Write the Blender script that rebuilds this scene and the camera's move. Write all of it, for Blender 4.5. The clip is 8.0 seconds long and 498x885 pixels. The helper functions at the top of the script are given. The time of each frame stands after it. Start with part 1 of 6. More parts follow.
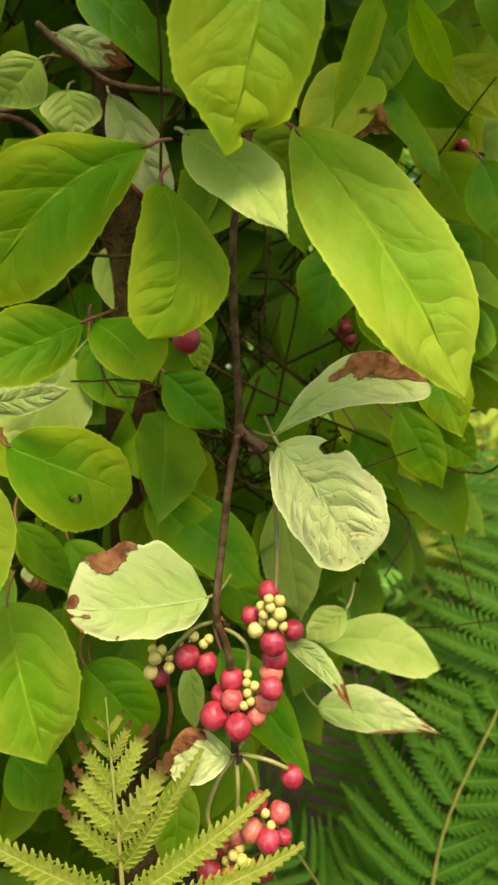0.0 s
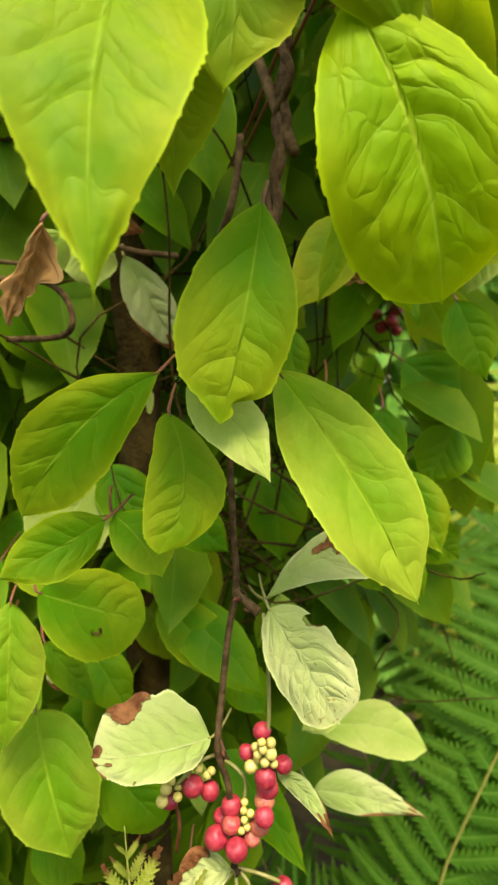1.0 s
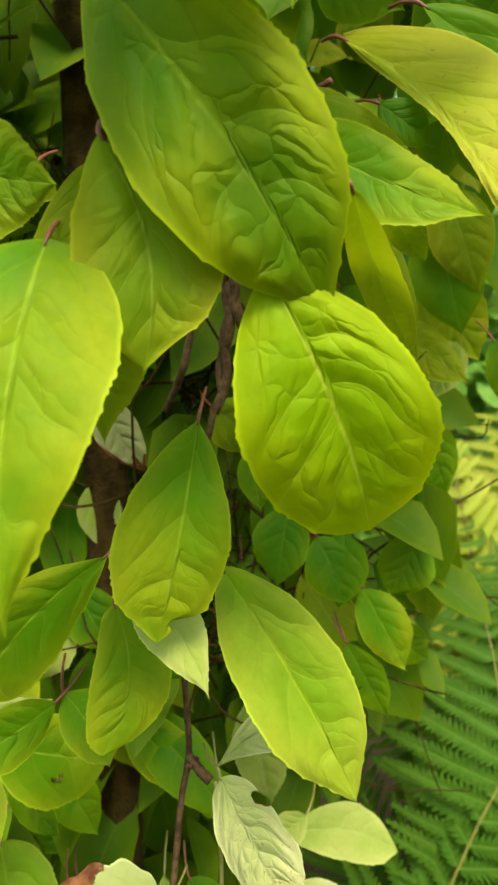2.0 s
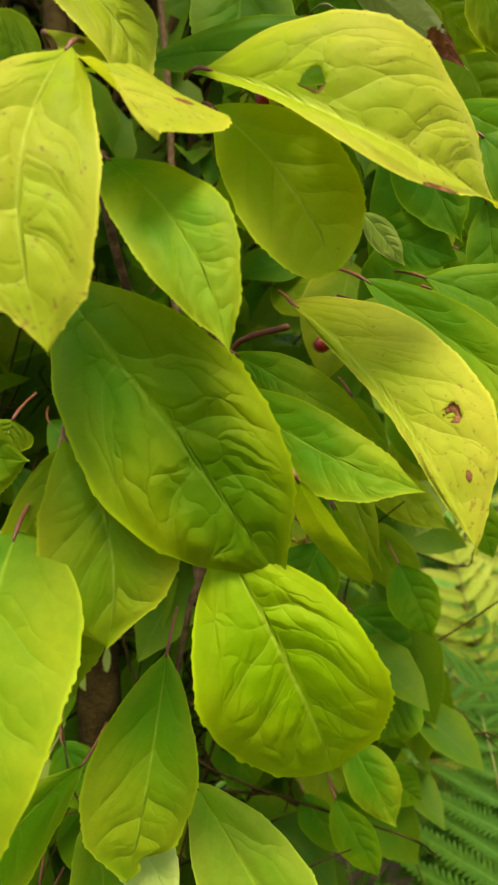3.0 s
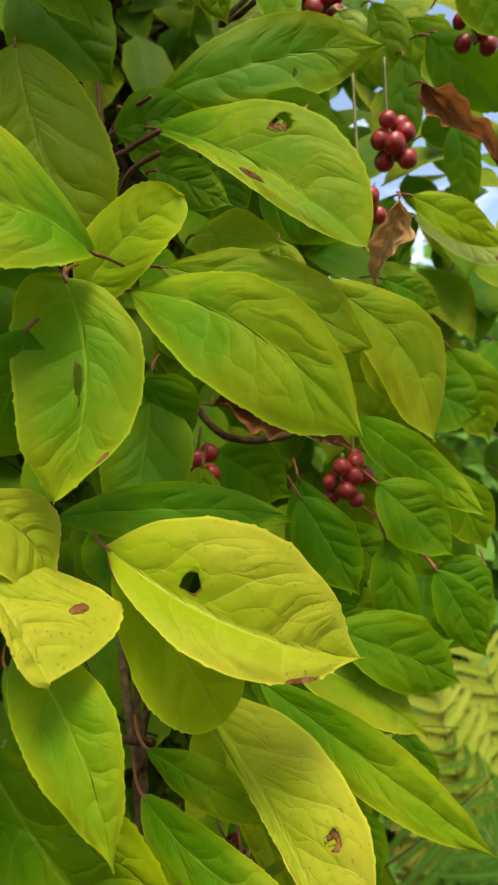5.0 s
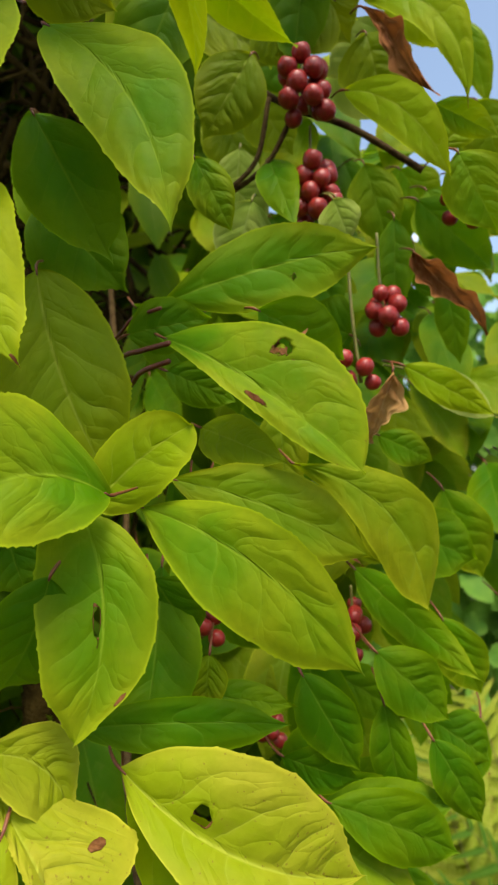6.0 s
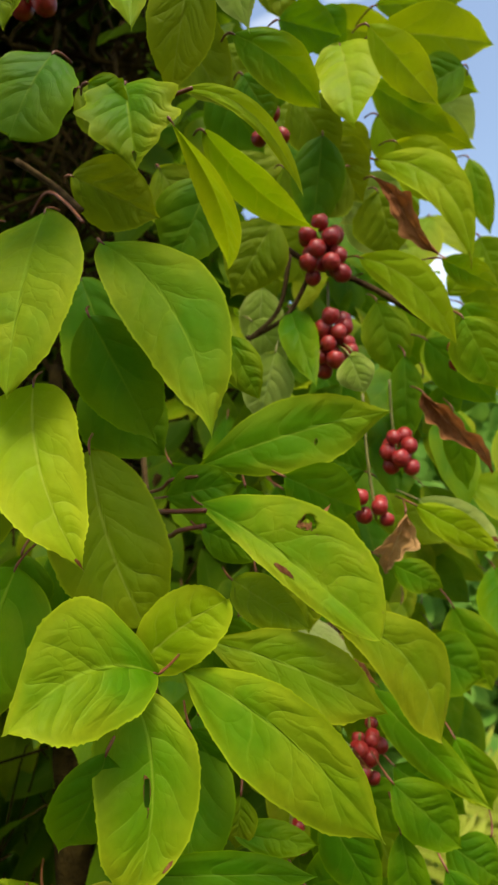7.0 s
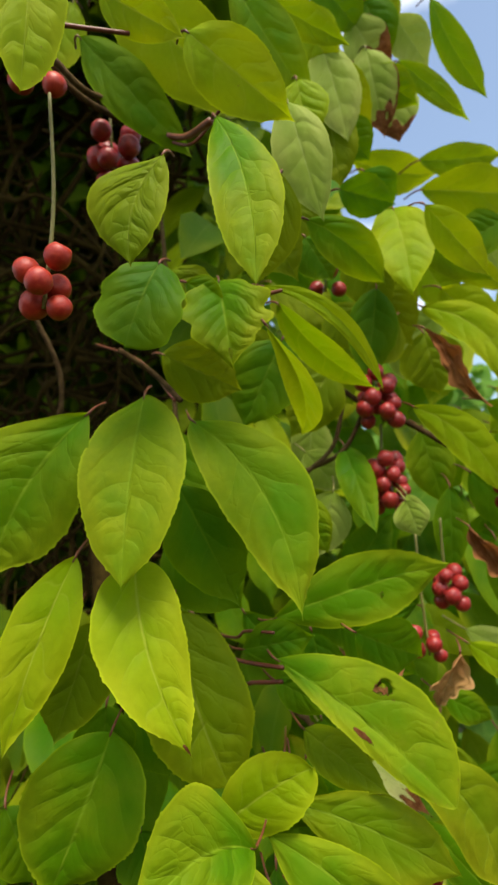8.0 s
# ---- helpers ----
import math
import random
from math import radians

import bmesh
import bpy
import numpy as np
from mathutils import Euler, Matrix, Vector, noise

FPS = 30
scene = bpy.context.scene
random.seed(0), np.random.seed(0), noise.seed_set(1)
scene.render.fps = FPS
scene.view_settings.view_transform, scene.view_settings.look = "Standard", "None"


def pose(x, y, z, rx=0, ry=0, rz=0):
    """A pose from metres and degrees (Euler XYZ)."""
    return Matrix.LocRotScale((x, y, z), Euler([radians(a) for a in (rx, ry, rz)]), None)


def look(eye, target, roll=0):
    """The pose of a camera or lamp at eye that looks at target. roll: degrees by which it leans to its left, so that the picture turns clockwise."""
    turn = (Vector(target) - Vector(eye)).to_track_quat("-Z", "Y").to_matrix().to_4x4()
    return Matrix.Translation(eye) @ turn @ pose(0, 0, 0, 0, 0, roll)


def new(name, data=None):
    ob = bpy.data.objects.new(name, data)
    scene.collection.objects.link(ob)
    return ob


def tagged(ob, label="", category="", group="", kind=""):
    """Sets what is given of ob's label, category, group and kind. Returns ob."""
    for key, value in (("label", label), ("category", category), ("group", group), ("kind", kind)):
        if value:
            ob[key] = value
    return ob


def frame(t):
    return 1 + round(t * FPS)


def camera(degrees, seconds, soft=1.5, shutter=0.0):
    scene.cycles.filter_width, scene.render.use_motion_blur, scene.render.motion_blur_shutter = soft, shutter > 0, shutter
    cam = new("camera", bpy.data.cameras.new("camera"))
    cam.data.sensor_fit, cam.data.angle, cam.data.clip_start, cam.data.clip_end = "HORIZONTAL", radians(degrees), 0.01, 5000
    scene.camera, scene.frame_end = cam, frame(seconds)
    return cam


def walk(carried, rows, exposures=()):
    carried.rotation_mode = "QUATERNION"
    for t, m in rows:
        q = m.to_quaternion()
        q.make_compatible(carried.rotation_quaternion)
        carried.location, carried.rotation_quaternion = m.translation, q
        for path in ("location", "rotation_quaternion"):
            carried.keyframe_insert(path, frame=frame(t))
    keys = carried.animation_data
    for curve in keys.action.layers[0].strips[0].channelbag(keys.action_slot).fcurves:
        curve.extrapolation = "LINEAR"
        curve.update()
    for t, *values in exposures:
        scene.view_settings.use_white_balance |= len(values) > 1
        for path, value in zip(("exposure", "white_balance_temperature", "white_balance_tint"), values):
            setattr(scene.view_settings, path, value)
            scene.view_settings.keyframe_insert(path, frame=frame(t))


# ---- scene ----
PATH = [
    (0, (0.0000, 0.0000, 1.1500), (-0.0000, 1.9890, 0.9409), -0.00),
    (0.5, (0.0005, -0.0171, 1.1836), (-0.0186, 1.9729, 0.9845), -0.32),
    (1, (0.0059, -0.0298, 1.2115), (-0.0275, 1.9616, 1.0293), -0.42),
    (1.5, (0.0090, -0.0312, 1.2322), (-0.0357, 1.9616, 1.0685), -0.54),
    (2, (0.0247, -0.0291, 1.2736), (0.0019, 1.9644, 1.1140), -0.97),
    (2.2, (0.0354, -0.0268, 1.2868), (0.0074, 1.9672, 1.1349), -1.18),
    (3.3, (0.0399, -0.0420, 1.3456), (0.0061, 1.9567, 1.4108), -2.26),
    (3.5, (0.0413, -0.0448, 1.3574), (0.0098, 1.9533, 1.4399), -2.37),
    (4, (0.0478, -0.0481, 1.3857), (0.0140, 1.9480, 1.5059), -2.82),
    (4.5, (0.0568, -0.0521, 1.4043), (0.0669, 1.9395, 1.5878), -3.37),
    (4.7, (0.0659, -0.0567, 1.4169), (0.0658, 1.9339, 1.6106), -3.45),
    (5.8, (0.0771, -0.0831, 1.4819), (0.0909, 1.8974, 1.7599), -4.04),
    (6, (0.0741, -0.0866, 1.4962), (0.0899, 1.8917, 1.7896), -3.92),
    (6.5, (0.0698, -0.1046, 1.5204), (0.0743, 1.8640, 1.8734), -4.02),
    (7, (0.0697, -0.1234, 1.5477), (0.0613, 1.8396, 1.9305), -3.77),
    (7.5, (0.0537, -0.1385, 1.5760), (0.0684, 1.8156, 2.0016), -3.82),
    (8, (0.0356, -0.1560, 1.6033), (0.0525, 1.7839, 2.0897), -3.31),
]
cam = camera(44.0, 8.0, soft=2.4)
EXPOSURES = [(0.0, 1.70, 7250, 10), (1.0, 1.80, 7250, 10), (2.0, 1.74, 7250, 10), (3.5, 1.42, 7250, 10), (4.5, 1.27, 7250, 10), (8.0, 1.13, 7250, 10)]
cam.data.dof.use_dof, cam.data.dof.focus_distance, cam.data.dof.aperture_fstop = True, 0.2, 26.0
walk(cam, [(t, look(eye, target, roll)) for t, eye, target, roll in PATH], EXPOSURES)

# ---- sky and light ----
SUN_ELEVATION, SUN_TURN = 60.0, 165.0


def build_world():
    world = bpy.data.worlds.new("sky")
    scene.world = world
    world.use_nodes = True
    nt = world.node_tree
    n, l = nt.nodes, nt.links
    n.clear()
    sky = n.new("ShaderNodeTexSky")
    sky.sky_type, sky.sun_disc = "NISHITA", False
    sky.sun_elevation, sky.sun_rotation = radians(SUN_ELEVATION), radians(SUN_TURN)
    sky.air_density, sky.dust_density = 1.2, 1.5
    co = n.new("ShaderNodeTexCoord")
    mp = n.new("ShaderNodeMapping")
    mp.inputs["Scale"].default_value = (1.0, 1.0, 2.2)
    no = n.new("ShaderNodeTexNoise")
    no.inputs["Scale"].default_value, no.inputs["Detail"].default_value = 2.3, 6.0
    ra = n.new("ShaderNodeValToRGB")
    ra.color_ramp.elements[0].position, ra.color_ramp.elements[1].position = 0.56, 0.76
    mix = n.new("ShaderNodeMix")
    mix.data_type = "RGBA"
    mix.inputs["B"].default_value = (9.0, 9.3, 9.8, 1)
    bg = n.new("ShaderNodeBackground")
    bg.inputs["Strength"].default_value = 0.13
    out = n.new("ShaderNodeOutputWorld")
    l.new(co.outputs["Generated"], mp.inputs["Vector"])
    l.new(mp.outputs["Vector"], no.inputs["Vector"])
    l.new(no.outputs["Fac"], ra.inputs["Fac"])
    l.new(ra.outputs["Color"], mix.inputs["Factor"])
    l.new(sky.outputs["Color"], mix.inputs["A"])
    l.new(mix.outputs["Result"], bg.inputs["Color"])
    l.new(bg.outputs["Background"], out.inputs["Surface"])


build_world()
sun = new("sun", bpy.data.lights.new("sun", "SUN"))
sun.data.energy, sun.data.angle, sun.data.color = 2.6, radians(24), (1.0, 0.95, 0.86)
sun.matrix_world = pose(0, 0, 6, 90 - SUN_ELEVATION, 0, 180 - SUN_TURN)


# ---- materials ----
def nodes_of(name):
    m = bpy.data.materials.new(name)
    m.use_nodes = True
    nt = m.node_tree
    nt.nodes.clear()
    return m, nt


class Net:
    """Small helper to chain shader nodes."""

    def __init__(self, nt):
        self.nt = nt

    def node(self, kind, **values):
        nd = self.nt.nodes.new(kind)
        for key, v in values.items():
            nd.inputs[key.replace("_", " ")].default_value = v
        return nd

    def link(self, a, b):
        self.nt.links.new(a, b)

    def math(self, op, a, b=None, c=None):
        nd = self.nt.nodes.new("ShaderNodeMath")
        nd.operation = op
        for i, v in enumerate((a, b, c)):
            if v is None:
                continue
            if isinstance(v, (int, float)):
                nd.inputs[i].default_value = v
            else:
                self.link(v, nd.inputs[i])
        return nd.outputs[0]

    def ramp(self, fac, lo, hi, a=0.0, b=1.0):
        nd = self.nt.nodes.new("ShaderNodeMapRange")
        nd.interpolation_type = "SMOOTHSTEP"
        for key, v in (("From Min", lo), ("From Max", hi), ("To Min", a), ("To Max", b)):
            nd.inputs[key].default_value = v
        self.link(fac, nd.inputs["Value"])
        return nd.outputs[0]

    def mix(self, fac, a, b):
        nd = self.nt.nodes.new("ShaderNodeMix")
        nd.data_type = "RGBA"
        for key, v in (("Factor", fac), ("A", a), ("B", b)):
            if isinstance(v, (int, float)):
                nd.inputs[key].default_value = v
            elif isinstance(v, tuple):
                nd.inputs[key].default_value = (*v, 1)
            else:
                self.link(v, nd.inputs[key])
        return nd.outputs["Result"]

    def noise(self, vec, scale, detail=4.0, rough=0.55):
        nd = self.node("ShaderNodeTexNoise", Scale=scale, Detail=detail, Roughness=rough)
        if vec is not None:
            self.link(vec, nd.inputs["Vector"])
        return nd.outputs["Fac"]


def leaf_material(name, blade, margin, vein, through_light, gloss=0.52, thin=0.42, relief=0.5):
    m, nt = nodes_of(name)
    g = Net(nt)
    uv = nt.nodes.new("ShaderNodeUVMap")
    sep = nt.nodes.new("ShaderNodeSeparateXYZ")
    g.link(uv.outputs["UV"], sep.inputs[0])
    u = sep.outputs["X"]
    av = g.math("ABSOLUTE", g.math("MULTIPLY_ADD", sep.outputs["Y"], 2.0, -1.0))
    obj = nt.nodes.new("ShaderNodeTexCoord").outputs["Object"]
    info = nt.nodes.new("ShaderNodeObjectInfo")
    rnd = info.outputs["Random"]
    off = nt.nodes.new("ShaderNodeVectorMath")
    off.operation = "ADD"
    comb = nt.nodes.new("ShaderNodeCombineXYZ")
    for i in range(3):
        g.link(g.math("MULTIPLY", rnd, 7.0 + 3 * i), comb.inputs[i])
    g.link(obj, off.inputs[0])
    g.link(comb.outputs[0], off.inputs[1])
    p = off.outputs[0]
    wob = g.noise(p, 60.0, 3.0)
    broad = g.noise(p, 28.0, 3.0)
    fine = g.noise(p, 420.0, 4.0)
    wear = nt.nodes.new("ShaderNodeAttribute")
    wear.attribute_name = "wear"
    wsep = nt.nodes.new("ShaderNodeSeparateColor")
    g.link(wear.outputs["Color"], wsep.inputs[0])
    # veins: a midrib, and curved side veins where the phase is a whole number
    mid = g.ramp(g.math("ADD", av, g.math("MULTIPLY", u, 0.02)), 0.015, 0.05, 1.0, 0.0)
    ph = g.math("ADD", g.math("MULTIPLY", wear.outputs["Alpha"], 10.0), g.math("MULTIPLY_ADD", wob, 0.24, -0.12))
    dist = g.math("SUBTRACT", 0.5, g.math("ABSOLUTE", g.math("SUBTRACT", g.math("FRACT", ph), 0.5)))
    ends = g.math("MULTIPLY", g.ramp(u, 0.80, 0.96, 1.0, 0.0), g.ramp(u, 0.02, 0.12))
    fade = g.math("MULTIPLY", ends, g.ramp(av, 0.60, 0.97, 1.0, 0.0))
    side = g.math("MULTIPLY", g.ramp(dist, 0.0, 0.05, 1.0, 0.0), fade)
    veins = g.math("MAXIMUM", mid, g.math("MULTIPLY", side, 0.36))
    # blisters between the side veins, parted by cross veins
    cell_at = nt.nodes.new("ShaderNodeCombineXYZ")
    g.link(g.math("ADD", g.math("MULTIPLY", ph, 2.0), g.math("MULTIPLY", wob, 1.3)), cell_at.inputs[0])
    g.link(g.math("ADD", g.math("MULTIPLY", wsep.outputs["Blue"], 9.5), g.math("MULTIPLY", broad, 2.4)), cell_at.inputs[1])
    g.link(g.math("MULTIPLY", rnd, 40.0), cell_at.inputs[2])
    net = nt.nodes.new("ShaderNodeTexVoronoi")
    net.feature = "DISTANCE_TO_EDGE"
    net.inputs["Scale"].default_value = 1.0
    g.link(cell_at.outputs[0], net.inputs["Vector"])
    blister = g.math("POWER", g.math("MINIMUM", g.math("MULTIPLY", net.outputs["Distance"], 2.6), 1.0), 0.65)
    pillow = g.math("POWER", g.math("MINIMUM", g.math("MULTIPLY", dist, 3.0), 1.0), 0.6)
    # colour
    band = nt.nodes.new("ShaderNodeTexWhiteNoise")
    band.noise_dimensions = "2D"
    cut = nt.nodes.new("ShaderNodeCombineXYZ")
    g.link(g.math("FLOOR", ph), cut.inputs[0])
    g.link(g.math("ADD", g.math("GREATER_THAN", sep.outputs["Y"], 0.5), g.math("MULTIPLY", rnd, 90.0)), cut.inputs[1])
    g.link(cut.outputs[0], band.inputs["Vector"])
    tone = g.math("ADD", g.math("MULTIPLY", g.ramp(av, 0.25, 1.05), 0.50), g.math("MULTIPLY", g.ramp(broad, 0.36, 0.68), 0.6))
    tone = g.math("ADD", tone, g.math("MULTIPLY_ADD", rnd, 0.3, -0.15))
    tone = g.math("ADD", tone, g.math("MULTIPLY_ADD", u, 0.60, -0.32))
    tone = g.math("ADD", tone, g.math("MULTIPLY", fade, g.math("MULTIPLY_ADD", band.outputs["Value"], 0.22, -0.11)))
    tone = g.math("MINIMUM", g.math("MAXIMUM", tone, 0.0), 1.0)
    col = g.mix(tone, blade, margin)
    col = g.mix(g.math("MULTIPLY", veins, 0.75), col, vein)
    col = g.mix(g.ramp(av, 0.94, 0.99, 0.0, 0.55), col, tuple(min(1.0, 1.7 * c) for c in margin))
    col = g.mix(g.math("MULTIPLY", g.ramp(fine, 0.35, 0.7), 0.16), col, tuple(0.55 * c for c in blade))
    # brown specks and dead patches
    speck = g.noise(p, 760.0, 2.0, 0.45)
    patch = g.noise(p, 130.0, 5.0, 0.65)
    limit = g.math("SUBTRACT", 0.78 - 0.0, g.math("MULTIPLY", wsep.outputs["Green"], g.math("MULTIPLY", patch, 0.42)))
    speck = g.ramp(g.math("SUBTRACT", speck, limit), 0.0, 0.035)
    col = g.mix(g.math("MULTIPLY", speck, 0.75), col, (0.16, 0.075, 0.02))
    halo = g.math("MULTIPLY", wsep.outputs["Green"], g.ramp(patch, 0.5, 0.75))
    col = g.mix(g.math("MULTIPLY", halo, 0.45), col, (0.42, 0.33, 0.05))
    dead = g.ramp(g.math("ADD", wsep.outputs["Red"], g.math("MULTIPLY_ADD", patch, 1.1, -0.55)), 0.44, 0.54)
    dcol = g.mix(g.ramp(g.math("ADD", g.math("MULTIPLY", patch, 0.6), g.math("MULTIPLY", fine, 0.4)), 0.38, 0.62), (0.085, 0.026, 0.007), (0.300, 0.130, 0.045))
    rim = g.ramp(dead, 0.02, 0.5, 0.0, 1.0)
    col = g.mix(g.math("MULTIPLY", rim, 0.55), col, (0.06, 0.020, 0.006))
    col = g.mix(g.ramp(dead, 0.5, 1.0), col, dcol)
    # relief
    bump = nt.nodes.new("ShaderNodeBump")
    bump.inputs["Strength"].default_value, bump.inputs["Distance"].default_value = 1.0, 1.0
    rough_part = g.math("MULTIPLY", fade, g.ramp(broad, 0.25, 0.60, 0.55, 1.0))
    high = g.math("ADD", g.math("MULTIPLY", pillow, 0.00080 * relief), g.math("MULTIPLY", blister, 0.00055 * relief * relief))
    high = g.math("MULTIPLY", high, rough_part)
    high = g.math("SUBTRACT", high, g.math("MULTIPLY", mid, 0.00008))
    high = g.math("ADD", high, g.math("MULTIPLY", fine, 0.00007))
    high = g.math("ADD", high, g.math("MULTIPLY", dead, g.math("MULTIPLY", patch, 0.0014)))
    g.link(high, bump.inputs["Height"])
    bsdf = g.node("ShaderNodeBsdfPrincipled", Roughness=gloss)
    bsdf.inputs["Specular IOR Level"].default_value = 0.075
    g.link(g.math("MULTIPLY_ADD", broad, 0.25, gloss - 0.10), bsdf.inputs["Roughness"])
    g.link(col, bsdf.inputs["Base Color"])
    g.link(bump.outputs[0], bsdf.inputs["Normal"])
    tr = g.node("ShaderNodeBsdfTranslucent")
    tcol = g.mix(0.62, col, through_light)
    tcol = g.mix(g.math("MULTIPLY", veins, 0.35), tcol, tuple(0.7 * c for c in through_light))
    tcol = g.mix(dead, tcol, (0.22, 0.07, 0.02))
    g.link(tcol, tr.inputs["Color"])
    ms = nt.nodes.new("ShaderNodeMixShader")
    ms.inputs[0].default_value = thin
    g.link(bsdf.outputs[0], ms.inputs[1])
    g.link(tr.outputs[0], ms.inputs[2])
    out = nt.nodes.new("ShaderNodeOutputMaterial")
    g.link(ms.outputs[0], out.inputs["Surface"])
    return m


def plain_material(name, dark, light, scale, rough=0.6, bump=0.4, dist=0.001, speck=None, spec=0.4, coat=0.0):
    """A solid surface with two scales of variation; speck is a colour for fine dots."""
    m, nt = nodes_of(name)
    g = Net(nt)
    obj = nt.nodes.new("ShaderNodeTexCoord").outputs["Object"]
    rnd = nt.nodes.new("ShaderNodeObjectInfo").outputs["Random"]
    a = g.noise(obj, scale, 5.0, 0.6)
    b = g.noise(obj, scale * 7, 3.0, 0.6)
    fac = g.math("ADD", g.math("MULTIPLY", g.ramp(a, 0.3, 0.7), 0.75), g.math("MULTIPLY_ADD", rnd, 0.5, -0.15))
    fac = g.math("MINIMUM", g.math("MAXIMUM", fac, 0.0), 1.0)
    col = g.mix(fac, dark, light)
    col = g.mix(g.math("MULTIPLY", g.ramp(b, 0.45, 0.75), 0.35), col, tuple(0.5 * c for c in dark))
    if speck:
        dots = nt.nodes.new("ShaderNodeTexVoronoi")
        dots.inputs["Scale"].default_value = scale * 9
        g.link(obj, dots.inputs["Vector"])
        col = g.mix(g.math("MULTIPLY", g.ramp(dots.outputs["Distance"], 0.12, 0.28, 1.0, 0.0), g.ramp(a, 0.4, 0.62)), col, speck)
    bp = nt.nodes.new("ShaderNodeBump")
    bp.inputs["Strength"].default_value, bp.inputs["Distance"].default_value = bump, dist
    g.link(g.math("ADD", a, g.math("MULTIPLY", b, 0.5)), bp.inputs["Height"])
    bsdf = g.node("ShaderNodeBsdfPrincipled", Roughness=rough)
    bsdf.inputs["Specular IOR Level"].default_value = spec
    bsdf.inputs["Coat Weight"].default_value = coat
    g.link(col, bsdf.inputs["Base Color"])
    g.link(bp.outputs[0], bsdf.inputs["Normal"])
    out = nt.nodes.new("ShaderNodeOutputMaterial")
    g.link(bsdf.outputs[0], out.inputs["Surface"])
    return m


LEAF = {
    "lush": leaf_material("lime_leaf", (0.118, 0.255, 0.006), (0.27, 0.338, 0.024), (0.30, 0.42, 0.02), (0.42, 0.54, 0.006), relief=0.8),
    "green": leaf_material("green_leaf", (0.072, 0.205, 0.003), (0.248, 0.308, 0.009), (0.24, 0.37, 0.02), (0.34, 0.48, 0.005), relief=0.72),
    "green2": leaf_material("soft_green_leaf", (0.125, 0.222, 0.005), (0.275, 0.302, 0.01), (0.25, 0.36, 0.03), (0.35, 0.47, 0.006), relief=0.75),
    "bright": leaf_material("bright_lime_leaf", (0.172, 0.305, 0.003), (0.29, 0.365, 0.005), (0.38, 0.50, 0.03), (0.50, 0.62, 0.006), relief=1.0),
    # Darker green for leaves further back; part of their shade is in this colour.
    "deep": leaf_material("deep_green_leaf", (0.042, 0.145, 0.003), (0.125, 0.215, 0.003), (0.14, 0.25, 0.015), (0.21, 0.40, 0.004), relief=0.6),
    "deep2": leaf_material("dark_bumpy_leaf", (0.056, 0.165, 0.002), (0.205, 0.262, 0.003), (0.19, 0.31, 0.015), (0.27, 0.44, 0.004), relief=1.3),
    "yellow": leaf_material("yellowing_leaf", (0.25, 0.325, 0.008), (0.398, 0.384, 0.03), (0.44, 0.50, 0.05), (0.55, 0.60, 0.010), relief=0.85),
    "yellow2": leaf_material("yellow_green_leaf", (0.19, 0.312, 0.004), (0.318, 0.38, 0.01), (0.36, 0.43, 0.04), (0.48, 0.56, 0.008), relief=0.6),
    "olive": leaf_material("olive_leaf", (0.122, 0.196, 0.004), (0.215, 0.262, 0.006), (0.24, 0.30, 0.03), (0.36, 0.43, 0.010), relief=0.85),
    "pale": leaf_material("pale_faded_leaf", (0.3, 0.385, 0.09), (0.48, 0.495, 0.195), (0.49, 0.53, 0.20), (0.48, 0.52, 0.13), relief=0.9),
    "pale2": leaf_material("pale_green_leaf", (0.22, 0.32, 0.04), (0.38, 0.43, 0.1), (0.37, 0.45, 0.12), (0.42, 0.50, 0.05), relief=0.5),
    "dry": leaf_material("dry_brown_leaf", (0.13, 0.040, 0.014), (0.36, 0.150, 0.050), (0.32, 0.16, 0.06), (0.34, 0.11, 0.02), thin=0.25, gloss=0.6, relief=1.0),
    "tan": leaf_material("dry_tan_leaf", (0.33, 0.15, 0.05), (0.52, 0.3, 0.12), (0.50, 0.36, 0.17), (0.50, 0.28, 0.09), thin=0.3, gloss=0.6, relief=1.0),
}
LEAF_WORDS = {
    "bright": "broad bright lime-green puckered leaf",
    "lush": "lime-green veined leaf", "green": "fresh green toothed leaf", "green2": "soft green leaf with yellow edge", "deep": "deep green leaf with shade in its tone",
    "deep2": "dark green puckered leaf", "yellow": "yellowing leaf with brown specks", "yellow2": "yellow-green leaf", "olive": "olive-green aging leaf",
    "pale": "pale faded leaf with browned edge", "pale2": "pale green fading leaf", "dry": "dry curled brown leaf", "tan": "dry crumpled tan leaf",
}
BARK = plain_material("vine_bark", (0.034, 0.018, 0.006), (0.120, 0.075, 0.030), 240.0, 0.85, 0.9, 0.0008, speck=(0.17, 0.12, 0.05), spec=0.08)
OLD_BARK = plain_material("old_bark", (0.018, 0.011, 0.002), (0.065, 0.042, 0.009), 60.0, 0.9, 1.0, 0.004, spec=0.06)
PETIOLE_RED = plain_material("red_petiole", (0.10, 0.017, 0.008), (0.19, 0.065, 0.020), 90.0, 0.5, 0.2)
PETIOLE_GREEN = plain_material("green_petiole", (0.12, 0.12, 0.02), (0.22, 0.19, 0.05), 90.0, 0.5, 0.2)
BERRY_RED = plain_material("red_berry", (0.17, 0.005, 0.014), (0.33, 0.022, 0.034), 2.2, 0.42, 0.35, 0.0005, speck=(0.40, 0.20, 0.09), spec=0.4)
BERRY_DARK = plain_material("ripe_red_berry", (0.19, 0.008, 0.009), (0.33, 0.022, 0.016), 2.2, 0.38, 0.25, 0.0006, spec=0.45)
